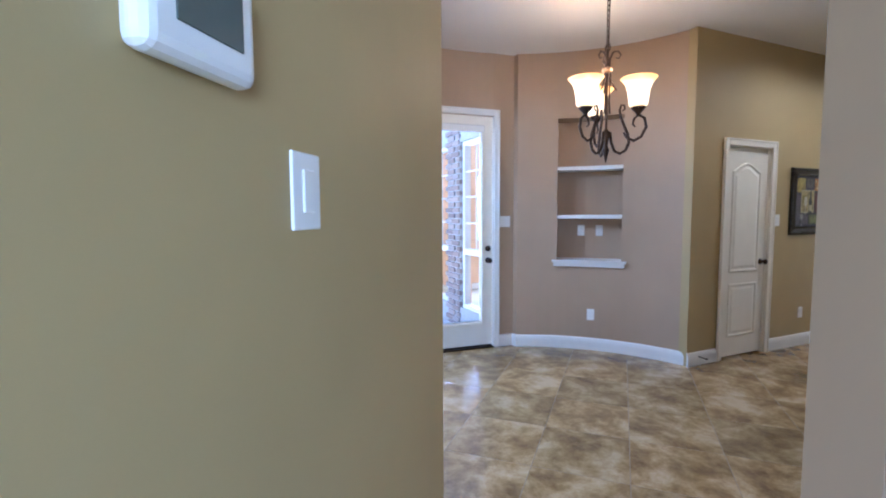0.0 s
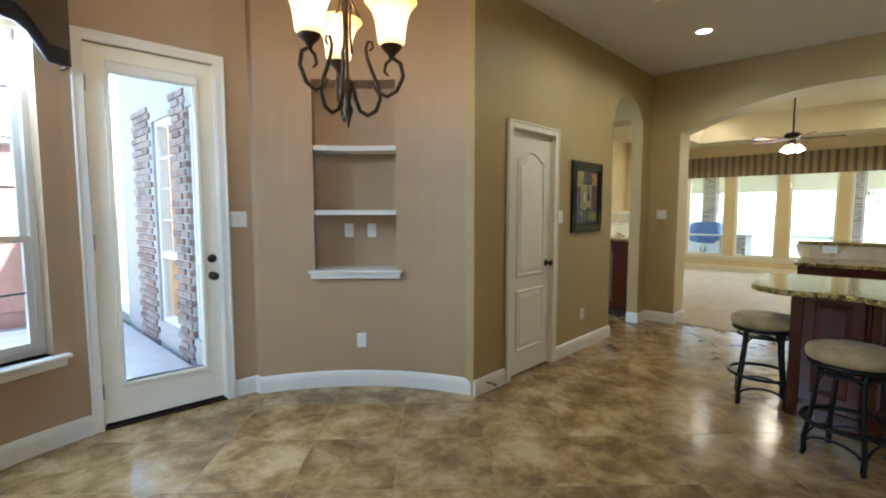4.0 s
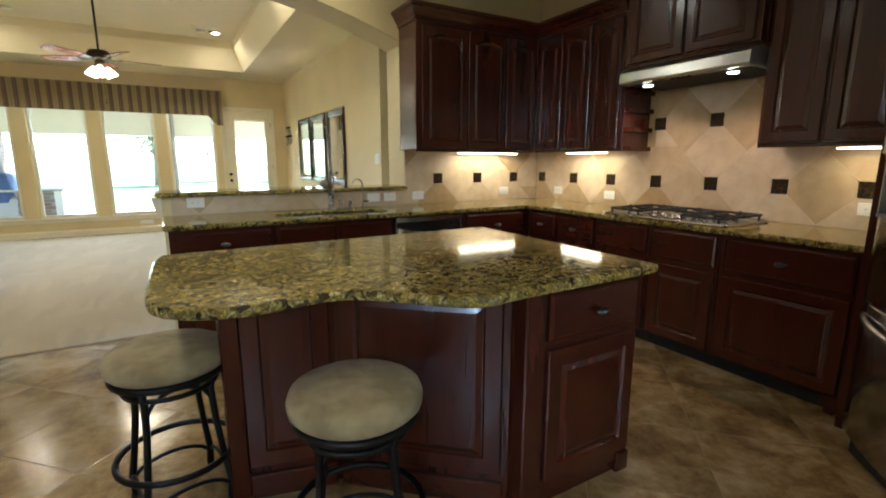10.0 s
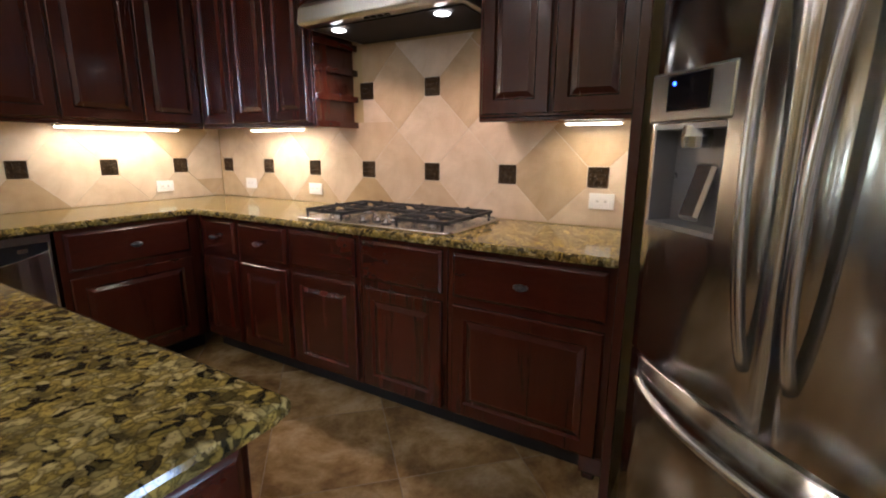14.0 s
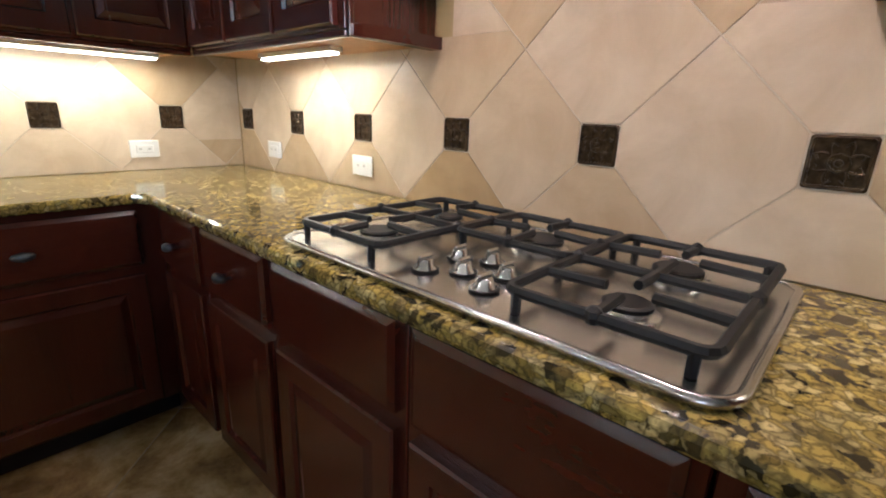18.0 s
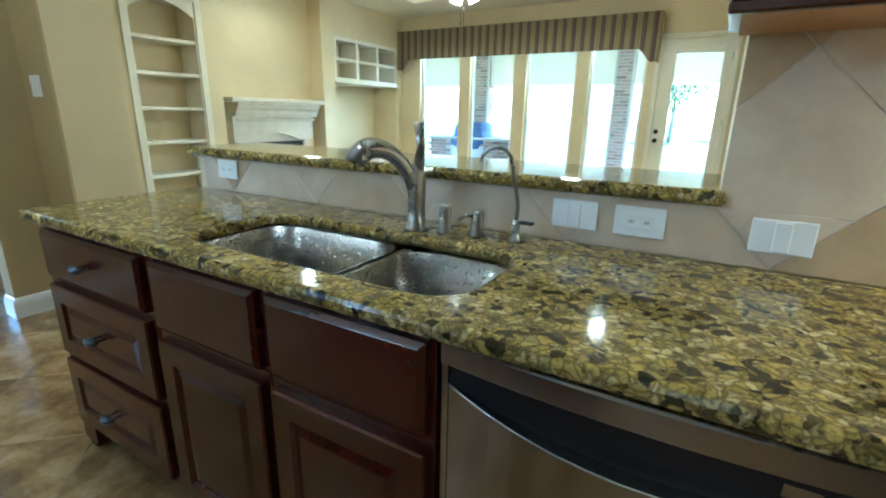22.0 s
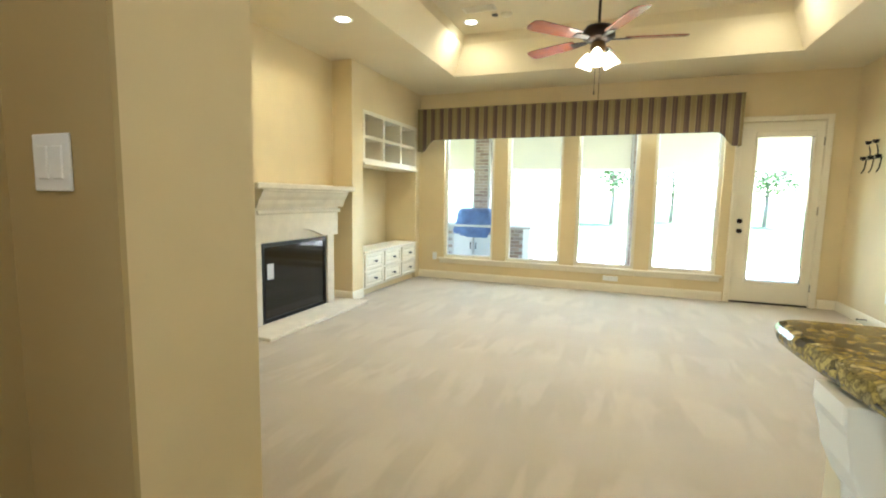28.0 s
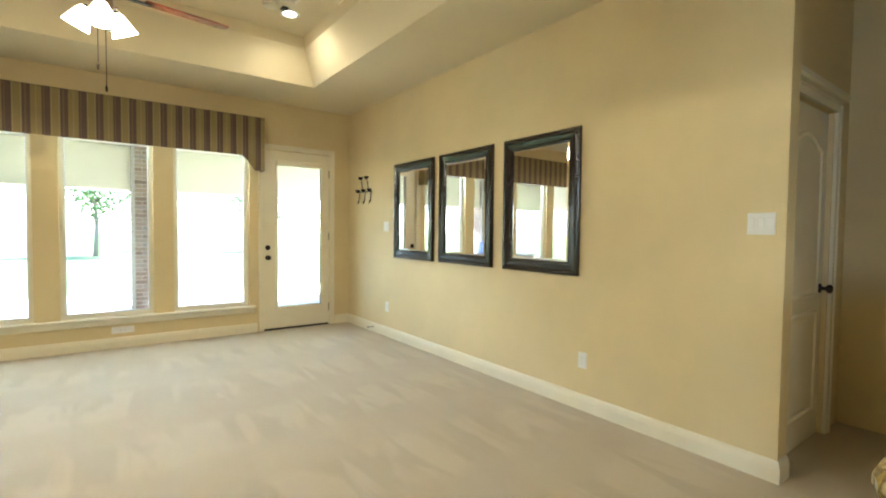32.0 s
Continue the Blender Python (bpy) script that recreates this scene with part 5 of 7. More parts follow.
def nook_window(a0, a1, columns=2):
    m, w = chord_frame(a0, a1, NR + 0.10)
    root = thing("window", m, "white double-hung window with divided panes in the curved nook", "window", "nook windows")
    z0, z1, zm = WIN_Z[0], WIN_Z[1], 1.235
    bm = wall_panel("x", 0.0, 0.06, 0.0, w, z0, z1, [(0.035, w - 0.035, z0 + 0.04, z1 - 0.04)])
    part("window_frame", bm, M_TRIM, root)
    for nm, q0, q1, y, rows in (("lower_sash", z0 + 0.042, zm + 0.02, 0.004, 2), ("upper_sash", zm - 0.02, z1 - 0.042, 0.032, 4)):
        s = part(nm, wall_panel("x", y, 0.025, 0.037, w - 0.037, q0, q1, [(0.072, w - 0.072, q0 + 0.036, q1 - 0.036)]), M_SASH, root)
        for k in range(1, rows):
            z = q0 + 0.036 + (q1 - q0 - 0.072) * k / rows
            part("muntin", box(0.072, y + 0.008, z - 0.006, w - 0.072, y + 0.017, z + 0.006), M_MUNTIN, s)
        for k in range(1, columns):
            x = 0.072 + (w - 0.144) * k / columns
            part("muntin", box(x - 0.006, y + 0.0085, q0 + 0.036, x + 0.006, y + 0.0165, q1 - 0.036), M_MUNTIN, s)
        g = part("pane", box(0.072, y + 0.011, q0 + 0.036, w - 0.072, y + 0.014, q1 - 0.036), M_GLASS, s)
        g.visible_shadow = False
    part("sash_lock", box(w / 2 - 0.025, -0.006, zm + 0.008, w / 2 + 0.025, 0.004, zm + 0.024, 0.003), M_STEEL, root)
    bm = box(-0.06, -0.155, z0 - 0.025, w + 0.06, 0.03, z0 + 0.0, 0.006)
    box(-0.045, -0.125, z0 - 0.075, w + 0.045, -0.10, z0 - 0.026, 0.006, bm)
    part("window_sill", bm, M_TRIM, root, "white sill board with apron")
    return root


for i, (a, b) in enumerate(A_WIN):
    nook_window(a, b, 2 if i == 0 else 3)

# valance: a curved fabric band with a dark scalloped hem
M_VAL = plain("brown_valance_fabric", (0.085, 0.060, 0.038, 1), 0.9, 0, 0.12, 60)
M_HEM = plain("dark_velvet_hem", (0.012, 0.009, 0.014, 1), 0.75, 0, 0.1, 40)
root = thing("valance", pose(NC[0], NC[1], 0), "brown curved fabric valance with a dark hem over nook windows", "valance")


def hem_z(a):
    u = (a - 190.4) / 70.0
    e = min(u, 1 - u)
    return 2.21 + 0.16 * min(1.0, max(0.0, (e - 0.045) / 0.05)) ** 0.8 + 0.05 * math.sin(math.pi * u)


def band(a0, a1, zlo, zhi, r0, r1, n=48):
    bm, cols = bmesh.new(), []
    for i in range(n + 1):
        a = a0 + (a1 - a0) * i / n
        c, s = math.cos(radians(a)), math.sin(radians(a))
        cols.append([bm.verts.new((r * c, r * s, z)) for r, z in ((r0, zlo(a)), (r0, zhi(a)), (r1, zhi(a)), (r1, zlo(a)))])
    for p, q in zip(cols, cols[1:]):
        for i in range(4):
            bm.faces.new((p[i], q[i], q[(i + 1) % 4], p[(i + 1) % 4]))
    bm.faces.new(cols[0]), bm.faces.new(cols[-1][::-1])
    return bm


part("fabric_band", band(190.4, 260.4, lambda a: hem_z(a) + 0.085, lambda a: 2.80, NR - 0.14, NR - 0.115), M_VAL, root)
part("hem", band(190.4, 260.4, hem_z, lambda a: hem_z(a) + 0.09, NR - 0.146, NR - 0.11), M_HEM, root, "dark velvet hem", True)
part("return_end", band(190.0, 190.39, lambda a: 2.21, lambda a: 2.80, NR - 0.14, NR - 0.001, 1), M_VAL, root)
part("top_board", band(190.4, 260.4, lambda a: 2.785, lambda a: 2.799, NR - 0.114, NR - 0.001), M_VAL, root)

# niche with shelves
bm = bmesh.new()
a0, a1 = A_NICHE
z0, z1 = 0.92, 2.39
bmn = curved_wall(a0 - 0.5, a1 + 0.5, z0 - 0.05, z1 + 0.05, bmesh.new(), 0.02)
for v in bmn.verts:
    d = Vector((v.co.x - NC[0], v.co.y - NC[1])).normalized()
    v.co.x += d.x * 0.26
    v.co.y += d.y * 0.26
# niche insides take this browner colour to stand in for their warm shade
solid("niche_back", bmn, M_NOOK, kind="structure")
bm = bmesh.new()
for a, s in ((a0, -1), (a1, 1)):
    pts = [ring_point(a, NR + 0.14), ring_point(a, NR + 0.27), ring_point(a + s * 1.0, NR + 0.27), ring_point(a + s * 1.0, NR + 0.14)]
    prism(pts if s < 0 else pts[::-1], z0 - 0.05, z1 + 0.05, bm)
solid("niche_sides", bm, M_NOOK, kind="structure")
arc_in = [ring_point(a, NR + 0.02) for a in np.linspace(a0 + 0.05, a1 - 0.05, 10)]
arc_out = [ring_point(a, NR + 0.255) for a in np.linspace(a1 - 0.05, a0 + 0.05, 10)]
for z, nm in ((1.862, "shelf"), (1.365, "shelf")):
    solid("niche_shelf", prism((arc_in + arc_out)[::-1], z, z + 0.038, bev=0.003), M_TRIM, "white painted shelf in the wall niche", "shelf", group="niche shelves")
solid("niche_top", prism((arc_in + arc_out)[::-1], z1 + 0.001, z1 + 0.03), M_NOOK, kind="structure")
arc_in = [ring_point(a, NR - 0.045) for a in np.linspace(a0 - 1.5, a1 + 1.5, 10)]
arc_out = [ring_point(a, NR + 0.255) for a in np.linspace(a1 - 0.05, a0 + 0.05, 10)]
root = thing("niche_sill", pose(0, 0, 0), "white moulded sill board at the niche's foot", "sill")
part("board", prism((arc_in + [ring_point(a1 + 1.5, NR - 0.002), ring_point(a1 - 0.05, NR - 0.002)] + arc_out + [ring_point(a0 + 0.05, NR - 0.002), ring_point(a0 - 1.5, NR - 0.002)])[::-1], 0.912, 0.935, bev=0.004), M_TRIM, root)
part("apron", prism(([ring_point(a, NR - 0.028) for a in np.linspace(a0 - 1.0, a1 + 1.0, 10)] + [ring_point(a, NR - 0.003) for a in np.linspace(a1 + 1.0, a0 - 1.0, 10)])[::-1], 0.870, 0.911, bev=0.005), M_TRIM, root)


def on_ring(a, z, r=NR):
    x, y = ring_point(a, r)
    return pose(x, y, z, 0, 0, a - 90 - 180 + 180)


wall_plate(on_ring(133.9, 0.37), "outlet", "white outlet plate low on the curved nook wall")
sp = q1 + along * 0.135
wall_plate(pose(sp.x, sp.y, 1.335, 0, 0, math.degrees(math.atan2(along.y, along.x))), "switch", "white double switch plate beside the patio door", 0.115, mark=2)
wall_plate(on_ring(222.0, 0.36), "outlet", "white outlet plate below the nook window")
for a in (132.5, 137.5):
    wall_plate(on_ring(a, 1.235, NR + 0.26), "outlet", "tan outlet plate inside the wall niche")


def door_stop(m, label="dark spring door stop on the baseboard"):
    root = thing("door_stop", m, label, "door stop", "door stops")
    part("rod", tube([(0, 0.0, 0), (0, -0.075, 0)], 0.005, 8), M_BRONZE, root)
    part("tip", tube([(0, -0.075, 0), (0, -0.09, 0)], 0.009, 8), M_BLACK, root)


door_stop(on_ring(205.8, 0.08, NR - 0.018))
door_stop(pose(PX + 0.018, -3.30, 0.08, 0, 0, 90))

# chandelier
ch = thing("chandelier", pose(-4.83, -4.74, -0.11) @ Matrix.Scale(1.15, 4), "wrought bronze scroll chandelier with lit amber glass shades", "chandelier")
M_SCROLL = plain("rubbed_bronze_scroll", (0.060, 0.036, 0.022, 1), 0.4, 0.7, 0.4, 30)
CH = (H + 0.11) / 1.15
part("canopy", lathe([(0.065, CH), (0.062, CH - 0.02), (0.02, CH - 0.04), (0.006, CH - 0.05)], 20), M_SCROLL, ch, "", True)
bm = bmesh.new()
zc, k = CH - 0.05, 0
while zc > 2.36:
    tube([(0.010 * math.cos(a) * (1 if k % 2 else 0.0) , 0.010 * math.cos(a) * (0 if k % 2 else 1), zc - 0.018 + 0.020 * math.sin(a)) for a in np.linspace(0, 2 * math.pi, 10, endpoint=False)], 0.0028, 5, bm, True)
    zc, k = zc - 0.030, k + 1
part("chain", bm, M_SCROLL, ch)
part("wire", tube([(0.004, 0, CH - 0.05), (0.012, 0.004, 2.75), (0.0, 0.0, 2.33)], 0.003, 6), M_SCROLL, ch)
part("column", lathe([(0.002, 2.345), (0.008, 2.335), (0.010, 2.26), (0.008, 2.20), (0.007, 1.86), (0.012, 1.85), (0.026, 1.838), (0.026, 1.812), (0.016, 1.79), (0.011, 1.75), (0.022, 1.727), (0.012, 1.69), (0.005, 1.665), (0.002, 1.65)], 14), M_SCROLL, ch, "", True)
part("collar", lathe([(0.012, 2.236), (0.030, 2.230), (0.032, 2.212), (0.026, 2.202), (0.012, 2.198)], 16), plain("bright_bronze", (0.42, 0.28, 0.16, 1), 0.3, 0.9), ch, "bright bronze collar", True)
part("top_loop", tube([(0.022 * math.sin(a), 0.0, 2.352 - 0.026 * math.cos(a)) for a in np.linspace(0, 2 * math.pi, 14, endpoint=False)], 0.0035, 6, close=True), M_SCROLL, ch, "", True)
k = Mat("amber_glass", (0.85, 0.56, 0.24, 1), 0.35)
k.b.inputs["Transmission Weight"].default_value = 0.3
height = k.node("ShaderNodeSeparateXYZ")
k.link(k.coord(), height.inputs[0])
rise = k.node("ShaderNodeMapRange")
rise.inputs["From Min"].default_value, rise.inputs["From Max"].default_value = 1.97, 2.145
k.link(height.outputs[2], rise.inputs["Value"])
k.link(k.ramp(rise.outputs[0], [(0.0, (1.0, 0.62, 0.22, 1)), (0.20, (1.0, 0.84, 0.48, 1)), (0.72, (1.0, 0.80, 0.42, 1)), (0.92, (1.0, 0.48, 0.10, 1)), (1.0, (1.0, 0.42, 0.08, 1))]), k.b.inputs["Emission Color"])
k.b.inputs["Emission Strength"].default_value = 0.16
M_AMBER = k.m
for i in range(3):
    a = radians(156.5 + 120 * i)
    c, s = math.cos(a), math.sin(a)

    def P(r, z, c=c, s=s):
        return (r * c, r * s, z)
    arm = tube([P(0.024, 1.835), P(0.030, 1.775), P(0.052, 1.718), P(0.085, 1.700), P(0.118, 1.718), P(0.136, 1.765), P(0.128, 1.815), P(0.105, 1.870), P(0.085, 1.925), P(0.078, 1.965), P(0.088, 1.995), P(0.106, 1.990), P(0.108, 1.967), P(0.094, 1.958)], [0.0085] * 8 + [0.008, 0.007, 0.006, 0.005, 0.005, 0.004], 8)
    tube([P(0.104, 1.826), P(0.125, 1.792), P(0.165, 1.773), P(0.205, 1.795), P(0.232, 1.850), P(0.222, 1.902), P(0.190, 1.925), P(0.162, 1.905), P(0.155, 1.872), P(0.172, 1.855)], [0.006, 0.008, 0.0085, 0.0085, 0.0085, 0.0085, 0.008, 0.007, 0.006, 0.004], 8, arm)
    am = part("arm", arm, M_SCROLL, ch, "", True)
    rod = tube([P(0.018, 2.205), P(0.022, 2.155), P(0.045, 2.105), P(0.058, 2.088)], [0.006, 0.006, 0.006, 0.003], 8)
    tube([P(0.020, 1.95), P(0.014, 2.03), P(0.016, 2.11), P(0.020, 2.205)], 0.005, 8, rod)
    part("rod", rod, M_SCROLL, ch, "", True)
    top = tube([P(0.012, 2.235), P(0.014, 2.285), P(0.035, 2.322), P(0.064, 2.320), P(0.078, 2.296), P(0.066, 2.276), P(0.050, 2.285)], [0.007, 0.007, 0.007, 0.006, 0.006, 0.005, 0.004], 8)
    part("scroll", top, M_SCROLL, ch, "", True)
    cx, cy = 0.185 * c, 0.185 * s
    part("shade_holder", lathe([(0.008, 1.918), (0.014, 1.935), (0.036, 1.958), (0.044, 1.968), (0.044, 1.976), (0.036, 1.978)], 18, at=(cx, cy, 0)), M_SCROLL, am, "", True)
    prof = [(0.044, 1.972), (0.054, 1.985), (0.059, 2.03), (0.065, 2.07), (0.078, 2.108), (0.097, 2.134), (0.106, 2.142), (0.102, 2.145), (0.090, 2.134), (0.073, 2.108), (0.060, 2.07), (0.054, 2.03), (0.048, 1.988), (0.036, 1.98)]
    part("shade", lathe(prof, 28, at=(cx, cy, 0)), M_AMBER, am, "lit frosted amber glass shade", True)
    bulb("chandelier_bulb", -4.83 + 1.15 * cx, -4.74 + 1.15 * cy, 2.40, CHW, (1.0, 0.66, 0.34), 0.03)

# pantry door
pd = thing("pantry_door", pose(PX, -2.985, 0, 0, 0, 90), "closed cream six-foot-eight pantry door with arched upper panel", "door")
W, HD2 = 0.645, 2.05
y0 = 0.025
leafm = box(0.006, y0, 0.012, W - 0.006, y0 + 0.036, HD2 - 0.005, 0.002)
leaf = part("leaf", leafm, M_DOORW, pd)


def raised_panel(x0, x1, z0, z1, arch):
    bm, rings = bmesh.new(), []
    for inset, y in ((-0.020, 0.0), (-0.012, -0.010), (-0.002, -0.011), (0.008, -0.002), (0.018, -0.002), (0.040, -0.009)):
        rings.append([bm.verts.new((x, y0 + y, z)) for x, z in loop_pts(x0 + inset, x1 - inset, z0 + inset, z1 - inset, arch, 12)])
    for p, q in zip(rings, rings[1:]):
        for i in range(len(p)):
            bm.faces.new((p[i], p[(i + 1) % len(p)], q[(i + 1) % len(p)], q[i]))
    bm.faces.new(rings[-1])
    return bm


part("upper_panel", raised_panel(0.135, W - 0.125, 0.86, 1.80, 0.08), M_DOORW, leaf)
part("lower_panel", raised_panel(0.135, W - 0.125, 0.22, 0.71, 0.0), M_DOORW, leaf)
knob(leaf, W - 0.06, y0, 0.93)
for z in (0.22, 1.02, 1.82):
    part("hinge", box(0.0, y0 - 0.012, z - 0.045, 0.012, y0 + 0.002, z + 0.045, 0.003), M_STEEL, leaf, "brass hinge")
part("casing", casing(bmesh.new(), 0, W, 0, HD2), M_DOORW, pd)
part("jamb", wall_panel("x", 0.001, 0.12, 0.0, W, 0.0, HD2, [(0.005, W - 0.005, -0.01, HD2 - 0.004)]), M_DOORW, pd)
solid("pantry_back", box(PX - 0.6, -3.2, 0, PX - 0.5, -2.1, 2.3), M_TAN, kind="structure")

# picture
pic = thing("framed_picture", pose(PX, -1.70, 1.53, 0, 0, 90), "still-life print with bottle and fruit in a wide dark frame", "picture")
fw, fh = 0.625, 0.69


def frame_mesh(w, h, prof, bm=None):
    """A mitred frame: profile [(inset, y)] round a w x h rectangle about the origin."""
    bm = bm or bmesh.new()
    rings = [[bm.verts.new(p) for p in ((-w / 2 + i, y, -h / 2 + i), (w / 2 - i, y, -h / 2 + i), (w / 2 - i, y, h / 2 - i), (-w / 2 + i, y, h / 2 - i))] for i, y in prof]
    for a, b in zip(rings, rings[1:] + rings[:1]):
        for i in range(4):
            bm.faces.new((a[i], a[(i + 1) % 4], b[(i + 1) % 4], b[i]))
    return bm


M_DKFRAME = plain("dark_frame_lacquer", (0.014, 0.011, 0.011, 1), 0.22, 0, 0.3, 14)
part("frame", frame_mesh(fw, fh, [(0.0, -0.001), (0.0, -0.018), (0.010, -0.028), (0.020, -0.026), (0.024, -0.020), (0.066, -0.030), (0.078, -0.022), (0.085, -0.014), (0.085, -0.001)]), M_DKFRAME, pic)
pw, ph = (fw - 0.17) / 2, (fh - 0.17) / 2


def patch(nm, x0, x1, z0, z1, col, y, scale=18.0, var=0.5):
    k = Mat("print_" + nm, col + (1,), 0.5)
    co = k.coord()
    n = k.noise(co, scale, 5, 0.65, 0.8)
    k.color(k.ramp(n, [(0.3, tuple(v * (1 - var) for v in col) + (1,)), (0.7, tuple(min(1, v * (1 + var)) for v in col) + (1,))]))
    part("print_area", box(x0, y, z0, x1, y + 0.002, z1), k.m, pic)


patch("ground", -pw, pw, -ph, ph, (0.022, 0.014, 0.024), -0.010)
patch("grape_yellow", -pw * 0.90, -pw * 0.30, ph * 0.36, ph * 0.92, (0.26, 0.19, 0.035), -0.012, 30, 0.8)
patch("night", -pw * 0.22, pw * 0.34, ph * 0.55, ph * 0.92, (0.06, 0.05, 0.035), -0.012, 34, 0.9)
patch("blossom", pw * 0.42, pw * 0.92, ph * 0.44, ph * 0.92, (0.34, 0.15, 0.025), -0.012, 30, 0.8)
patch("wine_red", pw * 0.48, pw * 0.92, -ph * 0.42, ph * 0.34, (0.085, 0.016, 0.012), -0.012)
patch("leaf_green", pw * 0.08, pw * 0.92, -ph * 0.92, -ph * 0.52, (0.085, 0.085, 0.022), -0.012, 26, 0.6)
patch("dusk", -pw * 0.92, -pw * 0.62, -ph * 0.92, ph * 0.26, (0.055, 0.038, 0.055), -0.012)
patch("plum", -pw * 0.54, 0.0, -ph * 0.92, -ph * 0.54, (0.070, 0.052, 0.060), -0.012)
patch("pale_border", -pw * 0.57, pw * 0.41, -ph * 0.45, ph * 0.46, (0.38, 0.33, 0.20), -0.0124, 40, 0.3)
patch("cream_gold", -pw * 0.53, pw * 0.37, -ph * 0.41, ph * 0.42, (0.30, 0.23, 0.085), -0.0128, 16, 0.7)


PRINTS = {}


def printed(name, prof, x, z, col, depth=0.012, y=-0.0138):
    """A painted figure: a turned outline pressed almost flat on the print."""
    bm = lathe(prof, 14, at=(x, 0, z))
    for v in bm.verts:
        v.co.y = y + v.co.y * depth
    if col not in PRINTS:
        PRINTS[col] = plain(name + "_ink", col + (1,), 0.5, 0, 0.3, 40)
    return part(name, bm, PRINTS[col], pic)


printed("print_bottle", [(0.001, -0.14), (0.030, -0.14), (0.031, 0.0), (0.012, 0.05), (0.010, 0.115), (0.001, 0.116)], 0.028, 0.0, (0.020, 0.022, 0.012))
part("print_label", box(0.003, -0.0152, -0.10, 0.053, -0.0145, -0.035), plain("print_paper", (0.36, 0.31, 0.17, 1), 0.5, 0, 0.25, 30), pic)
printed("print_glass", [(0.022, -0.13), (0.004, -0.12), (0.004, -0.055), (0.026, -0.03), (0.030, 0.015), (0.022, 0.05)], -0.055, 0.0, (0.42, 0.38, 0.27))
printed("print_goblet", [(0.024, -0.06), (0.004, -0.05), (0.004, 0.0), (0.028, 0.02), (0.024, 0.06)], -0.115, -0.19, (0.22, 0.19, 0.19))
ball = [(0.001, -0.011), (0.008, -0.008), (0.011, 0.0), (0.008, 0.008), (0.001, 0.011)]
for row, (zg, count) in enumerate(((0.075, 4), (0.058, 3), (0.041, 3), (0.024, 2), (0.008, 1))):
    for i in range(count):
        printed("print_grape", ball, -0.085 + 0.019 * (i - (count - 1) / 2), zg - 0.02, (0.20, 0.16, 0.03))
for row, (zg, count) in enumerate(((0.235, 4), (0.215, 5), (0.195, 4), (0.175, 3), (0.155, 2))):
    for i in range(count):
        printed("print_grape", ball, -0.135 + 0.021 * (i - (count - 1) / 2), zg, (0.36, 0.27, 0.06))
pear = [(0.001, -0.038), (0.024, -0.032), (0.033, -0.014), (0.026, 0.008), (0.014, 0.028), (0.004, 0.042), (0.001, 0.043)]
for xp in (0.065, 0.125, 0.178):
    printed("print_pear", pear, xp, -0.19, (0.17, 0.16, 0.035))
petal = [(0.001, -0.013), (0.010, -0.006), (0.010, 0.006), (0.001, 0.013)]
for xp, zp in ((0.115, 0.21), (0.155, 0.17), (0.175, 0.225), (0.135, 0.145)):
    printed("print_blossom", petal, xp, zp, (0.50, 0.38, 0.16))

# switches on the pantry wall, the arch wall and in the hall
wall_plate(pose(PX, -2.20, 1.34, 0, 0, 90), "switch", "white switch plate beside the pantry door")
wall_plate(pose(PX, -1.73, 0.355, 0, 0, 90), "outlet", "white outlet plate low on the pantry wall")
wall_plate(pose(-4.97, 0.0, 1.345), "switch", "white double switch plate beside the wide arch", 0.115, mark=2)
wall_plate(pose(-2.5546, -4.21, 1.318, 0, 0, -85.5), "switch", "white switch plate on the wall by the kitchen entry", 0.115, mark=2)
slant = math.degrees(math.atan2(HD.y, HD.x))
tq = HL - HD * 1.288
sq = HL - HD * 1.045
wall_plate(pose(sq.x, sq.y, 1.462, 0, 0, slant), "switch", "white dimmer switch plate on the hall wall", 0.086, 0.118)
root = thing("thermostat", pose(tq.x, tq.y, 1.632, 0, 0, slant), "white wall thermostat with a grey display", "thermostat")
part("body", box(-0.082, -0.034, -0.062, 0.082, 0.0, 0.062, 0.018, seg=3), M_PLATE, root)
part("screen", box(-0.046, -0.036, -0.028, 0.052, -0.0335, 0.044, 0.002), plain("lcd_grey", (0.10, 0.12, 0.11, 1), 0.15), root, "grey display")


# ---- living room ----
def living_window(x0, x1):
    root = thing("window", pose(x0, LY1 + 0.05, 0), "tall fixed picture window in a cream frame", "window", "living room windows")
    w = x1 - x0
    z0, z1 = LWZ
    part("window_frame", wall_panel("x", 0.0, 0.06, 0.0, w, z0, z1, [(0.035, w - 0.035, z0 + 0.035, z1 - 0.035)]), M_CTRIM, root)
    g = part("pane", box(0.035, 0.03, z0 + 0.035, w - 0.035, 0.036, z1 - 0.035), M_GLASS, root)
    g.visible_shadow = False
    bm = bmesh.new()
    for a, b, c, d in ((0.035, z0 + 0.035, 0.05, z1 - 0.035), (w - 0.05, z0 + 0.035, w - 0.035, z1 - 0.035), (0.05, z0 + 0.035, w - 0.05, z0 + 0.05)):
        box(a, 0.02, b, c, 0.045, d, 0.003, bm)
    part("glazing_bead", bm, M_SASH, root)


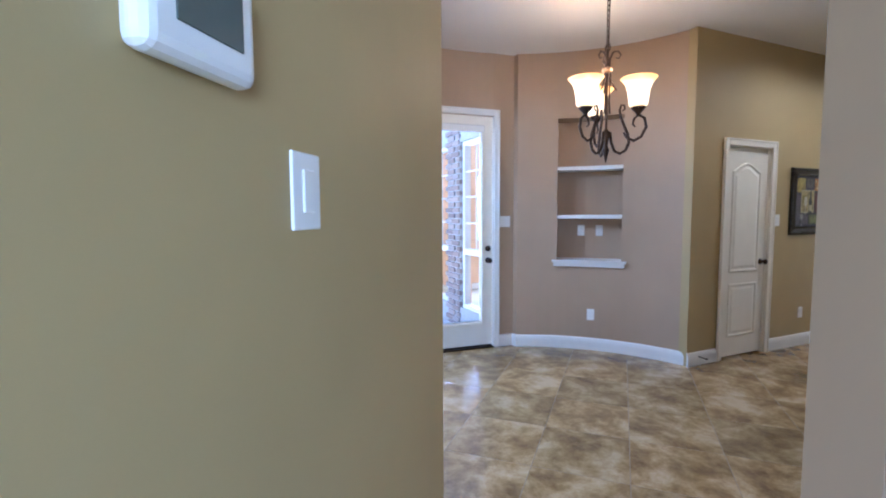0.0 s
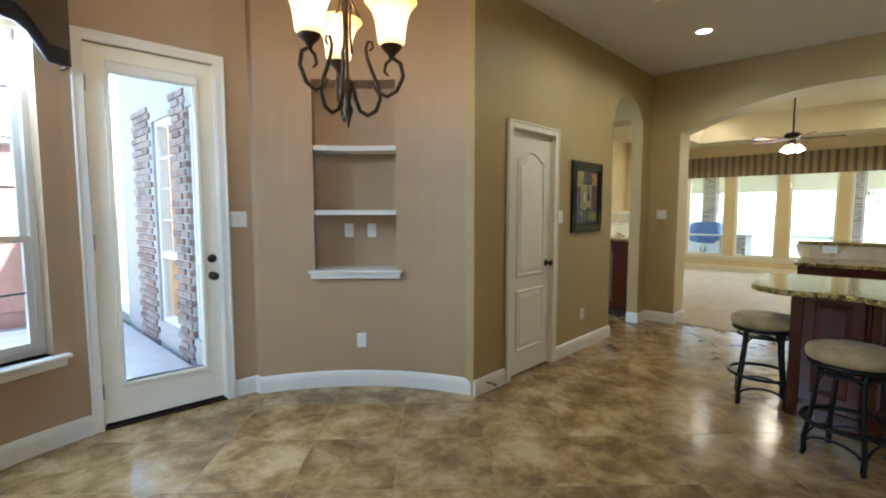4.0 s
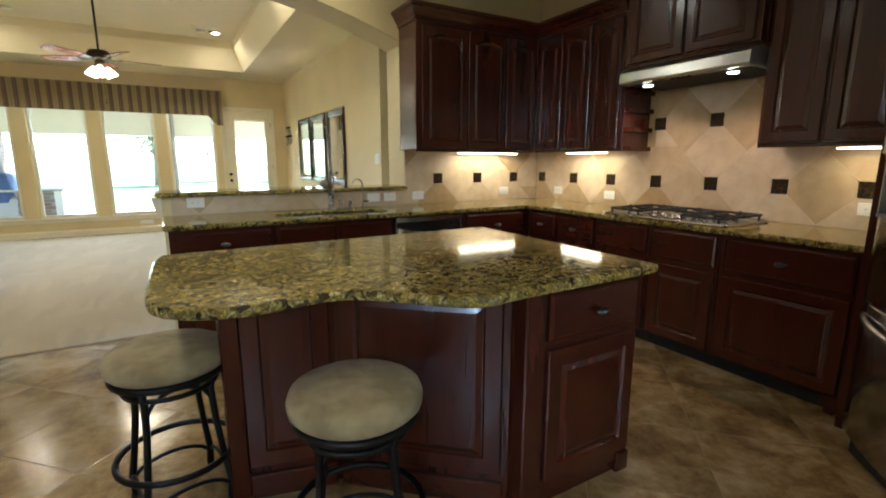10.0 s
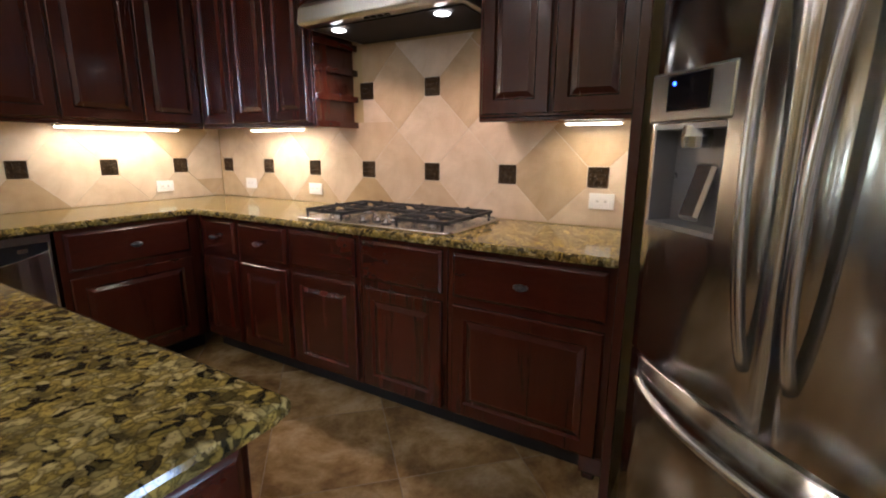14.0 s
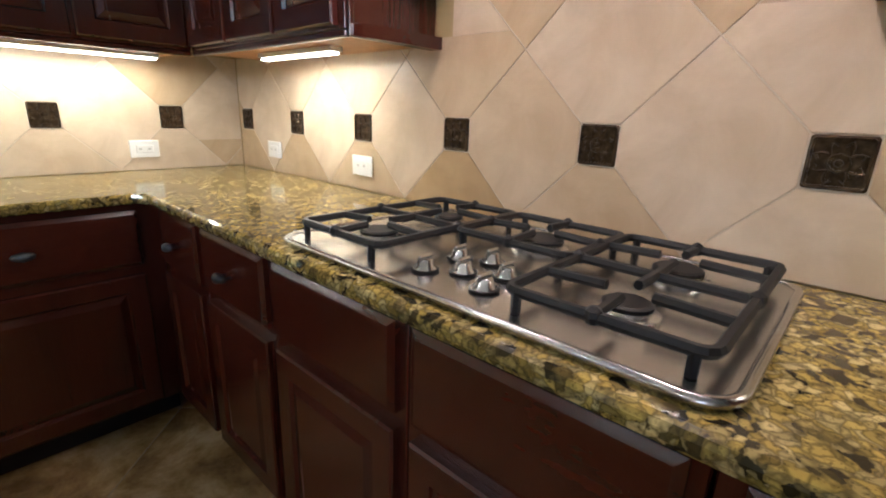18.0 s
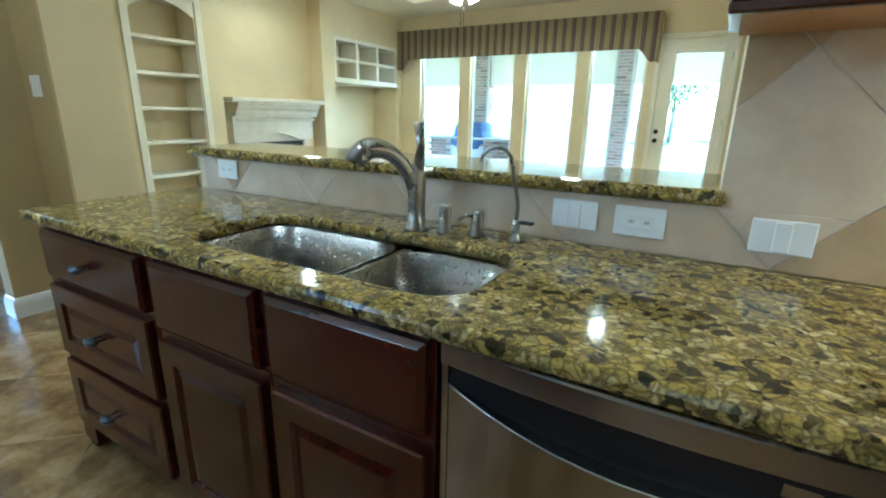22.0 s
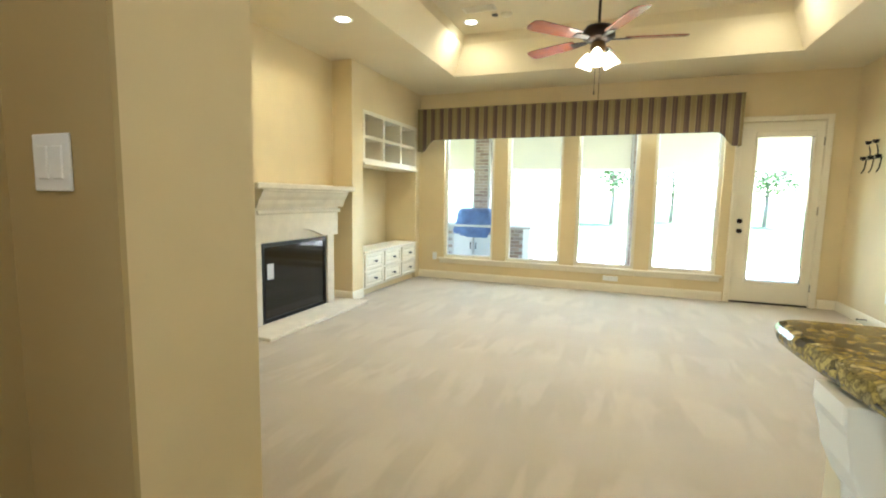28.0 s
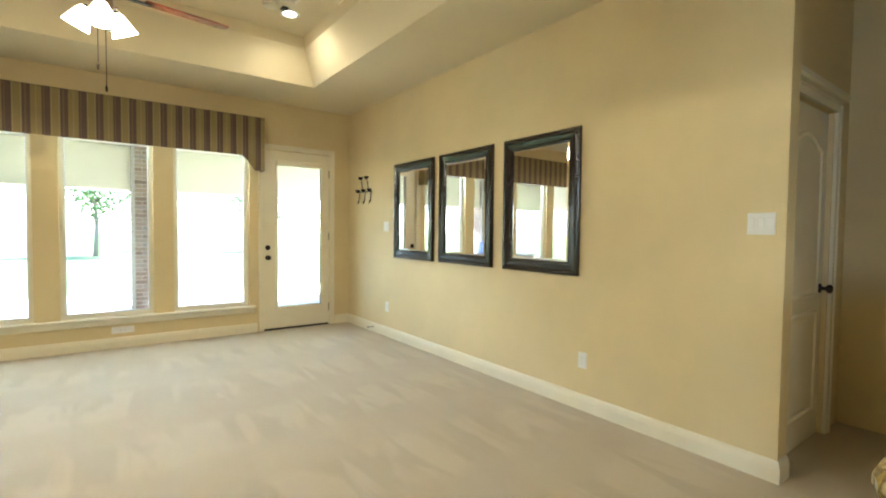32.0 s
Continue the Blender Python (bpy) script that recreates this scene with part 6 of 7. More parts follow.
for x0, x1 in wins:
    living_window(x0, x1)
bm = box(wins[0][0] - 0.07, LY1 - 0.055, LWZ[0] - 0.026, wins[3][1] + 0.07, LY1 + 0.05, LWZ[0] + 0.001, 0.006)
root = thing("window_stool", pose(0, 0, 0), "long cream sill board under the four windows", "sill")
part("board", bm, M_CTRIM, root)
part("apron", box(wins[0][0] - 0.05, LY1 - 0.022, LWZ[0] - 0.085, wins[3][1] + 0.05, LY1, LWZ[0] - 0.027, 0.005), M_CTRIM, root)
glass_door(pose(LDOOR[0], LY1, 0), LDOOR[1] - LDOOR[0], 2.28, "cream full-glass patio door with bronze knob in the living room", (0.18, 0.75, 0.30, 2.10), M_CTRIM, 0.055, M_CTRIM)

# striped valance
k = Mat("striped_fabric", (0.3, 0.25, 0.15, 1), 0.85)
co = k.node("ShaderNodeTexCoord")
sep = k.node("ShaderNodeSeparateXYZ")
k.link(co.outputs["Object"], sep.inputs[0])
mul = k.node("ShaderNodeMath")
mul.operation = "MULTIPLY"
mul.inputs[1].default_value = 1 / 0.275
fr_ = k.node("ShaderNodeMath")
fr_.operation = "FRACT"
k.link(sep.outputs[0], mul.inputs[0]), k.link(mul.outputs[0], fr_.inputs[0])
DK, BR, OL, LT = (0.075, 0.044, 0.042, 1), (0.13, 0.082, 0.055, 1), (0.24, 0.185, 0.075, 1), (0.30, 0.245, 0.12, 1)
rampn = k.node("ShaderNodeValToRGB")
rampn.color_ramp.interpolation = "CONSTANT"
el = rampn.color_ramp.elements
stops = [(0.0, OL), (0.13, LT), (0.16, OL), (0.29, DK), (0.33, BR), (0.37, DK), (0.52, LT), (0.56, OL), (0.74, LT), (0.78, DK), (0.84, BR), (0.90, DK)]
while len(el) < len(stops):
    el.new(0.5)
for e, (p, c) in zip(el, stops):
    e.position, e.color = p, c
k.link(fr_.outputs[0], rampn.inputs[0])
weave = k.noise(k.coord((300, 300, 300)), 1.0, 2)
k.color(k.mix(0.18, rampn.outputs[0], k.ramp(weave, [(0.3, (0.05, 0.04, 0.03, 1)), (0.7, (0.34, 0.28, 0.18, 1))])))
k.bump(weave, 0.2, 0.002)
M_STRIPE = k.m
VX0, VX1 = LX0 + 0.03, -2.53
VL = VX1 - VX0
root = thing("valance", pose(VX0, LY1 - 0.17, 0), "olive and brown striped box valance over the living room windows", "valance")
zt, zb, ze = 2.61, 2.15, 1.98
out = [(0, zt), (VL, zt), (VL, ze), (VL - 0.10, ze), (VL - 0.13, ze + 0.03), (VL - 0.20, zb - 0.05), (VL - 0.25, zb - 0.005), (VL - 0.30, zb)] 
out += [(0.30, zb), (0.25, zb - 0.005), (0.20, zb - 0.05), (0.13, ze + 0.03), (0.10, ze), (0, ze)]
bm = bmesh.new()
f0 = [bm.verts.new((x, 0.0, z)) for x, z in out]
f1 = [bm.verts.new((x, 0.02, z)) for x, z in out]
bm.faces.new(f0), bm.faces.new(f1[::-1])
for i in range(len(out)):
    bm.faces.new((f0[i], f1[i], f1[(i + 1) % len(out)], f0[(i + 1) % len(out)]))
part("front", bm, M_STRIPE, root)
for x in (0.0, VL - 0.02):
    part("return_end", box(x, 0.0205, ze, x + 0.02, 0.169, zt - 0.001, 0.002), M_STRIPE, root)
part("top_board", box(0.021, 0.0205, zt - 0.02, VL - 0.021, 0.169, zt - 0.001), M_STRIPE, root)
part("piping", box(-0.004, -0.006, zt - 0.012, VL + 0.004, -0.0005, zt + 0.001, 0.002), M_STRIPE, root)

# ceiling fan
fan = thing("ceiling_fan", pose(-4.115, 3.40, 0), "dark ceiling fan with cherry blades and lit frosted bell shades", "ceiling fan")
part("canopy", lathe([(0.065, TZ), (0.062, TZ - 0.03), (0.03, TZ - 0.07), (0.014, TZ - 0.08)], 20), M_BRONZE, fan, "", True)
part("rod", tube([(0, 0, TZ - 0.07), (0, 0, 2.62)], 0.012, 8), M_BRONZE, fan)
part("motor", lathe([(0.02, 2.66), (0.10, 2.645), (0.125, 2.61), (0.125, 2.565), (0.09, 2.54), (0.06, 2.525)], 24), M_BRONZE, fan, "dark bronze motor housing", True)
part("switch_housing", lathe([(0.055, 2.524), (0.06, 2.47), (0.05, 2.44), (0.02, 2.43)], 20), plain("antique_brass", (0.30, 0.22, 0.12, 1), 0.3, 0.9), fan, "", True)
M_BLADE = cherry("fan_blade_cherry", (2, 14, 14), (0.16, 0.035, 0.012), (0.26, 0.07, 0.025))
blade = mesh_of(prism([(0.20, -0.055), (0.30, -0.062), (0.60, -0.072), (0.645, -0.06), (0.66, -0.03), (0.66, 0.03), (0.645, 0.06), (0.60, 0.072), (0.30, 0.062), (0.20, 0.055)], -0.004, 0.004, bev=0.002), "blade", M_BLADE)
iron = mesh_of(prism([(0.10, -0.018), (0.17, -0.03), (0.24, -0.03), (0.24, 0.03), (0.17, 0.03), (0.10, 0.018)], -0.012, -0.0045, bev=0.002), "blade_iron", M_BRONZE)
for i in range(5):
    b = new("blade", blade)
    b.parent = fan
    b.matrix_local = pose(0, 0, 2.555, 0, 0, 10 + 72 * i) @ pose(0, 0, 0, 11, 0, 0)
    b["label"] = "cherry fan blade"
    ir = new("blade_iron", iron)
    ir.parent = b
k = Mat("frosted_shade", (1, 0.95, 0.85, 1), 0.4)
k.b.inputs["Emission Color"].default_value, k.b.inputs["Emission Strength"].default_value = (1.0, 0.86, 0.62, 1), 0.9
M_FROST = k.m
for i in range(3):
    a = radians(30 + 120 * i)
    bm = lathe([(0.022, 0.0), (0.034, -0.02), (0.048, -0.06), (0.062, -0.10), (0.066, -0.115), (0.062, -0.113), (0.045, -0.06), (0.02, -0.01)], 20)
    sh = part("shade", bm, M_FROST, fan, "lit frosted glass bell shade", True)
    sh.matrix_local = pose(0.075 * math.cos(a), 0.075 * math.sin(a), 2.455) @ Matrix.Rotation(a, 4, "Z") @ Matrix.Rotation(radians(-28), 4, "Y")
    part("socket_arm", tube([(0.03 * math.cos(a), 0.03 * math.sin(a), 2.455), (0.078 * math.cos(a), 0.078 * math.sin(a), 2.458)], 0.012, 8), M_BRONZE, fan)
    bulb("fan_bulb", -4.115 + 0.12 * math.cos(a), 3.40 + 0.12 * math.sin(a), 2.31, FANW, (1.0, 0.80, 0.55), 0.05)
for x, z in ((-0.015, 2.16), (0.02, 2.05)):
    part("pull_chain", tube([(x, 0, 2.43), (x, 0, z)], 0.0022, 5), M_BRONZE, fan)
    part("chain_weight", lathe([(0.002, z), (0.006, z - 0.01), (0.006, z - 0.03), (0.002, z - 0.035)], 8, at=(x, 0, 0)), M_BRONZE, fan)

# the pair at y = 1.60 is unseen, added to mirror the far pair
for x, y, z in ((-5.62, 4.80, TZ), (-2.66, 4.75, TZ), (-5.62, 1.60, TZ), (-2.66, 1.60, TZ), (-6.30, 3.15, LH)):
    recessed_light(x, y, z, CAN_L, "living room ceiling lights", (1.0, 0.82, 0.58))


def ceiling_vent(x, y, z, w=0.36, d=0.16):
    root = thing("ceiling_vent", pose(x, y, z), "cream louvred ceiling air vent", "air vent", "ceiling vents")
    part("frame", frame_mesh(w, d, [(0.0, 0.0), (0.002, -0.008), (0.02, -0.010), (0.025, -0.002)]), M_CTRIM, root).rotation_euler = (radians(90), 0, 0)
    root.children[0].matrix_local = Matrix(((1, 0, 0, 0), (0, 0, 1, 0), (0, 1, 0, 0), (0, 0, 0, 1)))
    # backing darkened: the shade between the slats is put into its colour
    part("backing", box(-w / 2 + 0.024, -d / 2 + 0.024, -0.003, w / 2 - 0.024, d / 2 - 0.024, -0.001), plain("vent_shadow", (0.25, 0.21, 0.14, 1), 0.8), root)
    for i in range(6):
        yy = -d / 2 + 0.035 + i * (d - 0.07) / 5
        part("slat", box(-w / 2 + 0.024, yy - 0.006, -0.009, w / 2 - 0.024, yy + 0.004, -0.005, 0.001), M_CTRIM, root)


for x in (-5.42, -2.86):
    ceiling_vent(x, 4.45, TZ)
    s = -1 if x < -4 else 1
    root = thing("smoke_detector", pose(x + 0.12, 4.66, TZ), "small round ceiling detector with a dark grille", "smoke detector", "ceiling detectors")
    part("body", lathe([(0.06, 0.0), (0.06, -0.02), (0.05, -0.03), (0.002, -0.032)], 18, at=(-s * 0.13 - 0.0, 0, 0)), M_CTRIM, root, "", True)
    part("speaker_slot", box(-0.03, -0.035, -0.012, 0.03, 0.035, 0.0, 0.003), M_BLACK, root, "dark square grille")
ceiling_vent(-4.22, -2.06, H, 0.30, 0.15)

# mirrors
M_MFRAME = plain("espresso_mirror_frame", (0.016, 0.011, 0.009, 1), 0.2, 0, 0.4, 12)
for y0, y1, z0, z1 in ((4.18, 4.965, 0.970, 2.045), (3.29, 4.08, 0.970, 2.045), (2.375, 3.15, 0.970, 2.045)):
    w, h = y1 - y0, z1 - z0
    root = thing("wall_mirror", pose(LX1, (y0 + y1) / 2, (z0 + z1) / 2, 0, 0, -90), "tall wall mirror in a dark espresso wood frame", "mirror", "three wall mirrors")
    part("frame", frame_mesh(w, h, [(0.0, -0.001), (0.0, -0.022), (0.010, -0.034), (0.030, -0.036), (0.040, -0.026), (0.075, -0.020), (0.085, -0.026), (0.095, -0.020), (0.095, -0.001)]), M_MFRAME, root)
    g = part("glass", frame_mesh(w - 0.185, h - 0.185, [(0.0, -0.008), (0.0, -0.010), (0.022, -0.014)][::1]), M_MIRROR, root, "silvered glass with bevelled rim")
    part("mirror_plate", box(-w / 2 + 0.115, -0.0145, -h / 2 + 0.115, w / 2 - 0.115, -0.0125, h / 2 - 0.115), M_MIRROR, root)

# candle sconce rack
root = thing("candle_sconce", pose(LX1, 5.70, 1.78, 0, 0, -90), "black wrought iron wall candle holder with scrolled arms", "wall sconce")
part("cross_bar", tube([(-0.17, -0.02, 0.0), (0.17, -0.02, 0.0)], 0.006, 6), M_BLACK, root)
for i, x in enumerate((-0.16, -0.08, 0.0, 0.08, 0.16)):
    zz = 0.0 if i % 2 == 0 else 0.16
    part("arm", tube([(x, -0.02, 0), (x, -0.03, -0.10), (x + 0.02, -0.06, -0.15), (x + 0.045, -0.05, -0.12)] if i % 2 == 0 else [(x, -0.02, 0), (x + 0.01, -0.03, 0.08), (x, -0.04, zz - 0.02)], 0.006, 6), M_BLACK, root)
    part("candle_cup", lathe([(0.006, zz - 0.01), (0.026, zz + 0.005), (0.03, zz + 0.03), (0.024, zz + 0.03), (0.004, zz + 0.008)], 12, at=(x, -0.05, 0)), M_BLACK, root)
wall_plate(pose(LX1, 5.18, 1.335, 0, 0, -90), "switch", "white double switch plate near the patio door", 0.115, mark=2)
wall_plate(pose(LX1, 1.24, 1.34, 0, 0, -90), "switch", "white triple switch plate near the wall's end", 0.13, mark=3)
wall_plate(pose(LX1, 2.33, 0.37, 0, 0, -90), "outlet", "white outlet plate low on the mirror wall")
wall_plate(pose(LX1, 5.15, 0.37, 0, 0, -90), "outlet", "white outlet plate low on the mirror wall")
wall_plate(pose(-3.95, LY1, 0.20), "outlet", "wide cream outlet plate below the windows", 0.20, 0.07)
wall_plate(pose(-6.60, LY1, 0.36), "outlet", "cream outlet plate beside the windows")
door_stop(pose(LX1 - 0.018, 5.45, 0.08, 0, 0, -90))

# side door in the recess behind the mirror wall
root = thing("side_door", pose(-1.18, 1.19, 0, 0, 0, 0), "closed cream panelled door with bronze knob in the side passage", "door")
W2 = 0.76
leaf = part("leaf", box(0.006, 0.025, 0.012, W2 - 0.006, 0.06, 2.045, 0.002), M_CTRIM, root)
y0 = 0.025
part("upper_panel", raised_panel(0.13, W2 - 0.13, 0.92, 1.80, 0.075), M_CTRIM, leaf)
part("lower_panel", raised_panel(0.13, W2 - 0.13, 0.20, 0.80, 0.0), M_CTRIM, leaf)
knob(leaf, W2 - 0.065, 0.025, 0.95)
part("casing", casing(bmesh.new(), 0, W2, 0, 2.05), M_CTRIM, root)
part("head_moulding", box(-0.10, -0.06, 2.12, W2 + 0.10, 0.0, 2.17, 0.012), M_CTRIM, root)

# fireplace
M_LIME = plain("cast_limestone", (0.66, 0.60, 0.47, 1), 0.75, 0, 0.07, 9)
fp = thing("fireplace", pose(FX, 3.40, 0, 0, 0, 90), "cream cast-stone fireplace surround with an arched lintel and mantel shelf", "fireplace")
# local x runs along +y of the room, local -y into the room
part("leg", box(-0.70, -0.16, 0.045, -0.58, 0.0, 0.84, 0.008), M_LIME, fp)
part("leg", box(0.47, -0.16, 0.045, 0.60, 0.0, 0.84, 0.008), M_LIME, fp)
bm = bmesh.new()
pts = [(-0.73, 1.16), (-0.73, 0.84), (-0.60, 0.84)] + [(-0.48 + 0.85 * i / 12, 0.84 + 0.10 * math.sin(math.pi * i / 12)) for i in range(13)] + [(0.49, 0.84), (0.63, 0.84), (0.63, 1.16)]
fa_ = [bm.verts.new((x, -0.19, z)) for x, z in pts]
fb_ = [bm.verts.new((x, 0.0, z)) for x, z in pts]
bm.faces.new(fa_), bm.faces.new(fb_[::-1])
for i in range(len(pts)):
    bm.faces.new((fa_[i], fb_[i], fb_[(i + 1) % len(pts)], fa_[(i + 1) % len(pts)]))
part("lintel", bm, M_LIME, fp)
prof = [(0.0, 1.16), (0.215, 1.16), (0.225, 1.18), (0.235, 1.20), (0.245, 1.235), (0.27, 1.27), (0.29, 1.31), (0.30, 1.32), (0.30, 1.335), (0.0, 1.335)]
bm = profile_run([(-0.70, 0.0), (0.70, 0.0)], prof)
part("cornice", bm, M_LIME, fp)
part("mantel_shelf", box(-0.80, -0.33, 1.336, 0.80, 0.0, 1.392, 0.010), M_LIME, fp)
part("hood_band", box(-0.67, -0.205, 1.10, 0.67, 0.0, 1.14, 0.008), M_LIME, fp)
part("slip", wall_panel("x", -0.13, 0.05, -0.58, 0.47, 0.045, 0.96, [(-0.565, 0.455, 0.05, 0.825)]), M_LIME, fp)
part("firebox", box(-0.565, -0.128, 0.051, 0.455, -0.104, 0.825), plain("firebox_black", (0.006, 0.006, 0.006, 1), 0.5), fp, "black firebox")
part("firebox_glass", box(-0.53, -0.136, 0.09, 0.42, -0.1285, 0.785), plain("smoked_glass", (0.004, 0.004, 0.004, 1), 0.05), fp, "glossy dark fireplace glass")
part("firebox_frame", frame_mesh(1.02, 0.775, [(0.0, -0.128), (0.0, -0.146), (0.035, -0.146), (0.04, -0.128)]), M_BLACK, fp).location = (-0.055, 0, 0.4375)
part("label_plate", box(-0.49, -0.1375, 0.47, -0.40, -0.1362, 0.62), plain("pale_sticker", (0.55, 0.55, 0.55, 1), 0.5), fp, "pale paper sticker on the glass")
solid("hearth", box(FX + 0.001, 2.53, 0.012, LX0 + 0.22, 4.215, 0.045, 0.006), M_LIME, "low cream stone hearth before the fireplace", "hearth")

# arched bookcase set in the wall
bk = thing("bookcase", pose(LX0, (BK[0] + BK[1]) / 2, 0, 0, 0, 90), "built-in cream bookcase with an arched top and empty shelves", "bookcase")
bw = (BK[1] - BK[0]) / 2
part("back", box(-bw, 0.30, BK[2], bw, 0.31, BK[3]), M_CREAM, bk)
for x in (-bw, bw - 0.012):
    part("side", box(x, 0.0, BK[2], x + 0.012, 0.2995, BK[3]), M_CTRIM, bk)
part("bottom", box(-bw, 0.0, BK[2] - 0.012, bw, 0.30, BK[2] + 0.012), M_CTRIM, bk)
hd = arch_head("x", 0.0, 0.02, -bw + 0.0125, bw - 0.0125, BK[3] - 0.16, 0.12, BK[3], 16, 2.01)
part("arched_head", hd, M_CTRIM, bk)
part("top", box(-bw, 0.0205, BK[3] - 0.012, bw, 0.30, BK[3]), M_CTRIM, bk)
for z in (0.50, 0.86, 1.22, 1.58, 1.93):
    part("shelf", box(-bw + 0.0125, 0.01, z, bw - 0.0125, 0.2995, z + 0.035, 0.003), M_CTRIM, bk)
bm = bmesh.new()
for a, b, c, d in ((-bw - 0.075, 0.0, -bw, BK[3] + 0.09), (bw, 0.0, bw + 0.075, BK[3] + 0.09), (-bw, BK[3], bw, BK[3] + 0.09)):
    box(a, -0.02, b, c, 0.0, d, 0.004, bm)
box(-bw - 0.095, -0.035, BK[3] + 0.075, bw + 0.095, 0.0, BK[3] + 0.10, 0.006, bm)
part("casing", bm, M_CTRIM, bk)

# media wall: cubbies above, open bay, drawers below
mw = MD[1] - MD[0]
cb = thing("cubby_shelf", pose(LX0, MD[0], 0, 0, 0, 90), "built-in cream cubby shelf with six open compartments", "shelf")
part("back", box(0, 0.36, 1.70, mw, 0.37, 2.34), M_CREAM, cb)
bm = wall_panel("x", -0.004, 0.02, 0.0, mw, 1.70, 2.34, [(0.05 + i * (mw - 0.06) / 3, (i + 1) * (mw - 0.06) / 3, z0, z1) for i in range(3) for z0, z1 in ((1.755, 2.0), (2.04, 2.29))])
part("face_frame", bm, M_CTRIM, cb)
for z in (1.70, 2.005, 2.29):
    part("board", box(0.0, 0.0165, z, mw, 0.3595, z + (0.05 if z != 2.005 else 0.03)), M_CTRIM, cb)
for i in range(4):
    x = i * (mw - 0.06) / 3 + 0.0
    part("divider", box(x, 0.0165, 1.751, x + 0.05, 0.3595, 2.289), M_CTRIM, cb)
part("ledge", box(0.0, -0.03, 1.672, mw, 0.36, 1.699, 0.006), M_CTRIM, cb)
dw = thing("drawer_chest", pose(LX0, MD[0], 0, 0, 0, 90), "built-in cream chest of six drawers with dark pulls", "drawer chest")
part("body", box(0.0, 0.0, 0.10, mw, 0.36, 0.56), M_CTRIM, dw)
part("top", box(0.0, -0.03, 0.561, mw, 0.36, 0.59, 0.006), M_CTRIM, dw)
part("toe_kick", box(0.0, 0.05, 0.012, mw, 0.36, 0.099), M_CREAM, dw)
for i in range(3):
    for z0, z1 in ((0.12, 0.325), (0.345, 0.545)):
        d = part("drawer", panel_front(mw / 3 - 0.05, z1 - z0, 0.02, 0.035), M_CTRIM, dw)
        d.location = (i * mw / 3 + 0.025, -0.001, z0)
        add_pull(d, mw / 6 - 0.025, -0.018, (z1 - z0) / 2)
part("outlet", box(0.30, 0.20, 0.80, 0.35, 0.205, 0.88), M_PLATE, cb)
cb.children[-1].location = (0, 0.15, 0)

# hall serving cabinet under the pass-through
hc = thing("serving_cabinet", pose(-6.395, -0.09, 0), "dark cherry serving cabinet with granite top in the hall recess", "cabinet")
hw = 6.395 - 5.265
part("body", box(0.0, 0.0, 0.10, hw, 0.42, 1.0, 0.002), M_CHERRY, hc)
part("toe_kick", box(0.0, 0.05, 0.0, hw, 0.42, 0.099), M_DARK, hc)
for i in range(3):
    d = part("door", panel_front(hw / 3 - 0.03, 0.83, arch=0.0), M_CHERRY, hc)
    d.location = (i * hw / 3 + 0.015, -0.001, 0.125)
part("granite_top", slab([(-0.003, -0.025), (hw + 0.003, -0.025), (hw + 0.003, 0.43), (-0.003, 0.43)], 1.0, 1.032, (), 0.01), M_GRANITE, hc, "dark speckled granite top")

# dining room wall mouldings
for y0, y1 in ((-1.15, -0.25), (-2.4, -1.35)):
    root = thing("wall_moulding", pose(-9.83, (y0 + y1) / 2, 0.52, 0, 0, 90), "painted picture-frame wall moulding below the chair rail", "moulding", "wainscot mouldings")
    part("frame", frame_mesh(y1 - y0, 0.5, [(0.0, -0.001), (0.0, -0.014), (0.02, -0.018), (0.035, -0.010), (0.035, -0.001)]), M_PEACH, root)
solid("chair_rail", box(-9.83, -4.4, 0.86, -9.805, 0.04, 0.93, 0.006), M_PEACH, kind="structure")
wall_plate(pose(-9.83, -0.9, 1.34, 0, 0, 90), "switch", "white switch plate in the dining room")
wall_plate(pose(-9.83, -0.35, 0.36, 0, 0, 90), "outlet", "white outlet plate in the dining room")


# ---- outside: lawn, patio, columns, grill island, the house's wing ----
k = Mat("lawn_grass", (0.07, 0.12, 0.03, 1), 0.95)
co = k.coord()
k.color(k.mix(0.4, k.ramp(k.noise(co, 0.35, 4), [(0.3, (0.060, 0.105, 0.028, 1)), (0.7, (0.115, 0.155, 0.050, 1))]), k.ramp(k.noise(co, 45, 4), [(0.3, (0.03, 0.07, 0.015, 1)), (0.7, (0.15, 0.19, 0.07, 1))])))
k.bump(k.noise(co, 60, 3), 0.6, 0.03)
solid("ground", box(-160, -160, -0.6, 160, 170, -0.17), k.m, kind="structure")
solid("patio", box(-9.2, 6.42, -0.16, 1.5, 11.75, -0.05, 0.01), M_CONC, kind="structure")
solid("patio_nook", box(-10.4, -9.5, -0.16, -6.62, -4.62, -0.02, 0.01), M_CONC, kind="structure")

k = Mat("brick_clay", (0.35, 0.22, 0.16, 1), 0.85)
info = k.node("ShaderNodeObjectInfo")
geo = k.node("ShaderNodeNewGeometry")
rnd = k.node("ShaderNodeMath")
rnd.operation = "ADD"
k.link(info.outputs["Random"], rnd.inputs[0]), k.link(geo.outputs["Random Per Island"], rnd.inputs[1])
fra = k.node("ShaderNodeMath")
fra.operation = "FRACT"
k.link(rnd.outputs[0], fra.inputs[0])
co = k.coord()
clay = k.ramp(fra.outputs[0], [(0.0, (0.18, 0.12, 0.10, 1)), (0.35, (0.28, 0.20, 0.16, 1)), (0.7, (0.36, 0.28, 0.23, 1)), (1.0, (0.26, 0.23, 0.22, 1))])
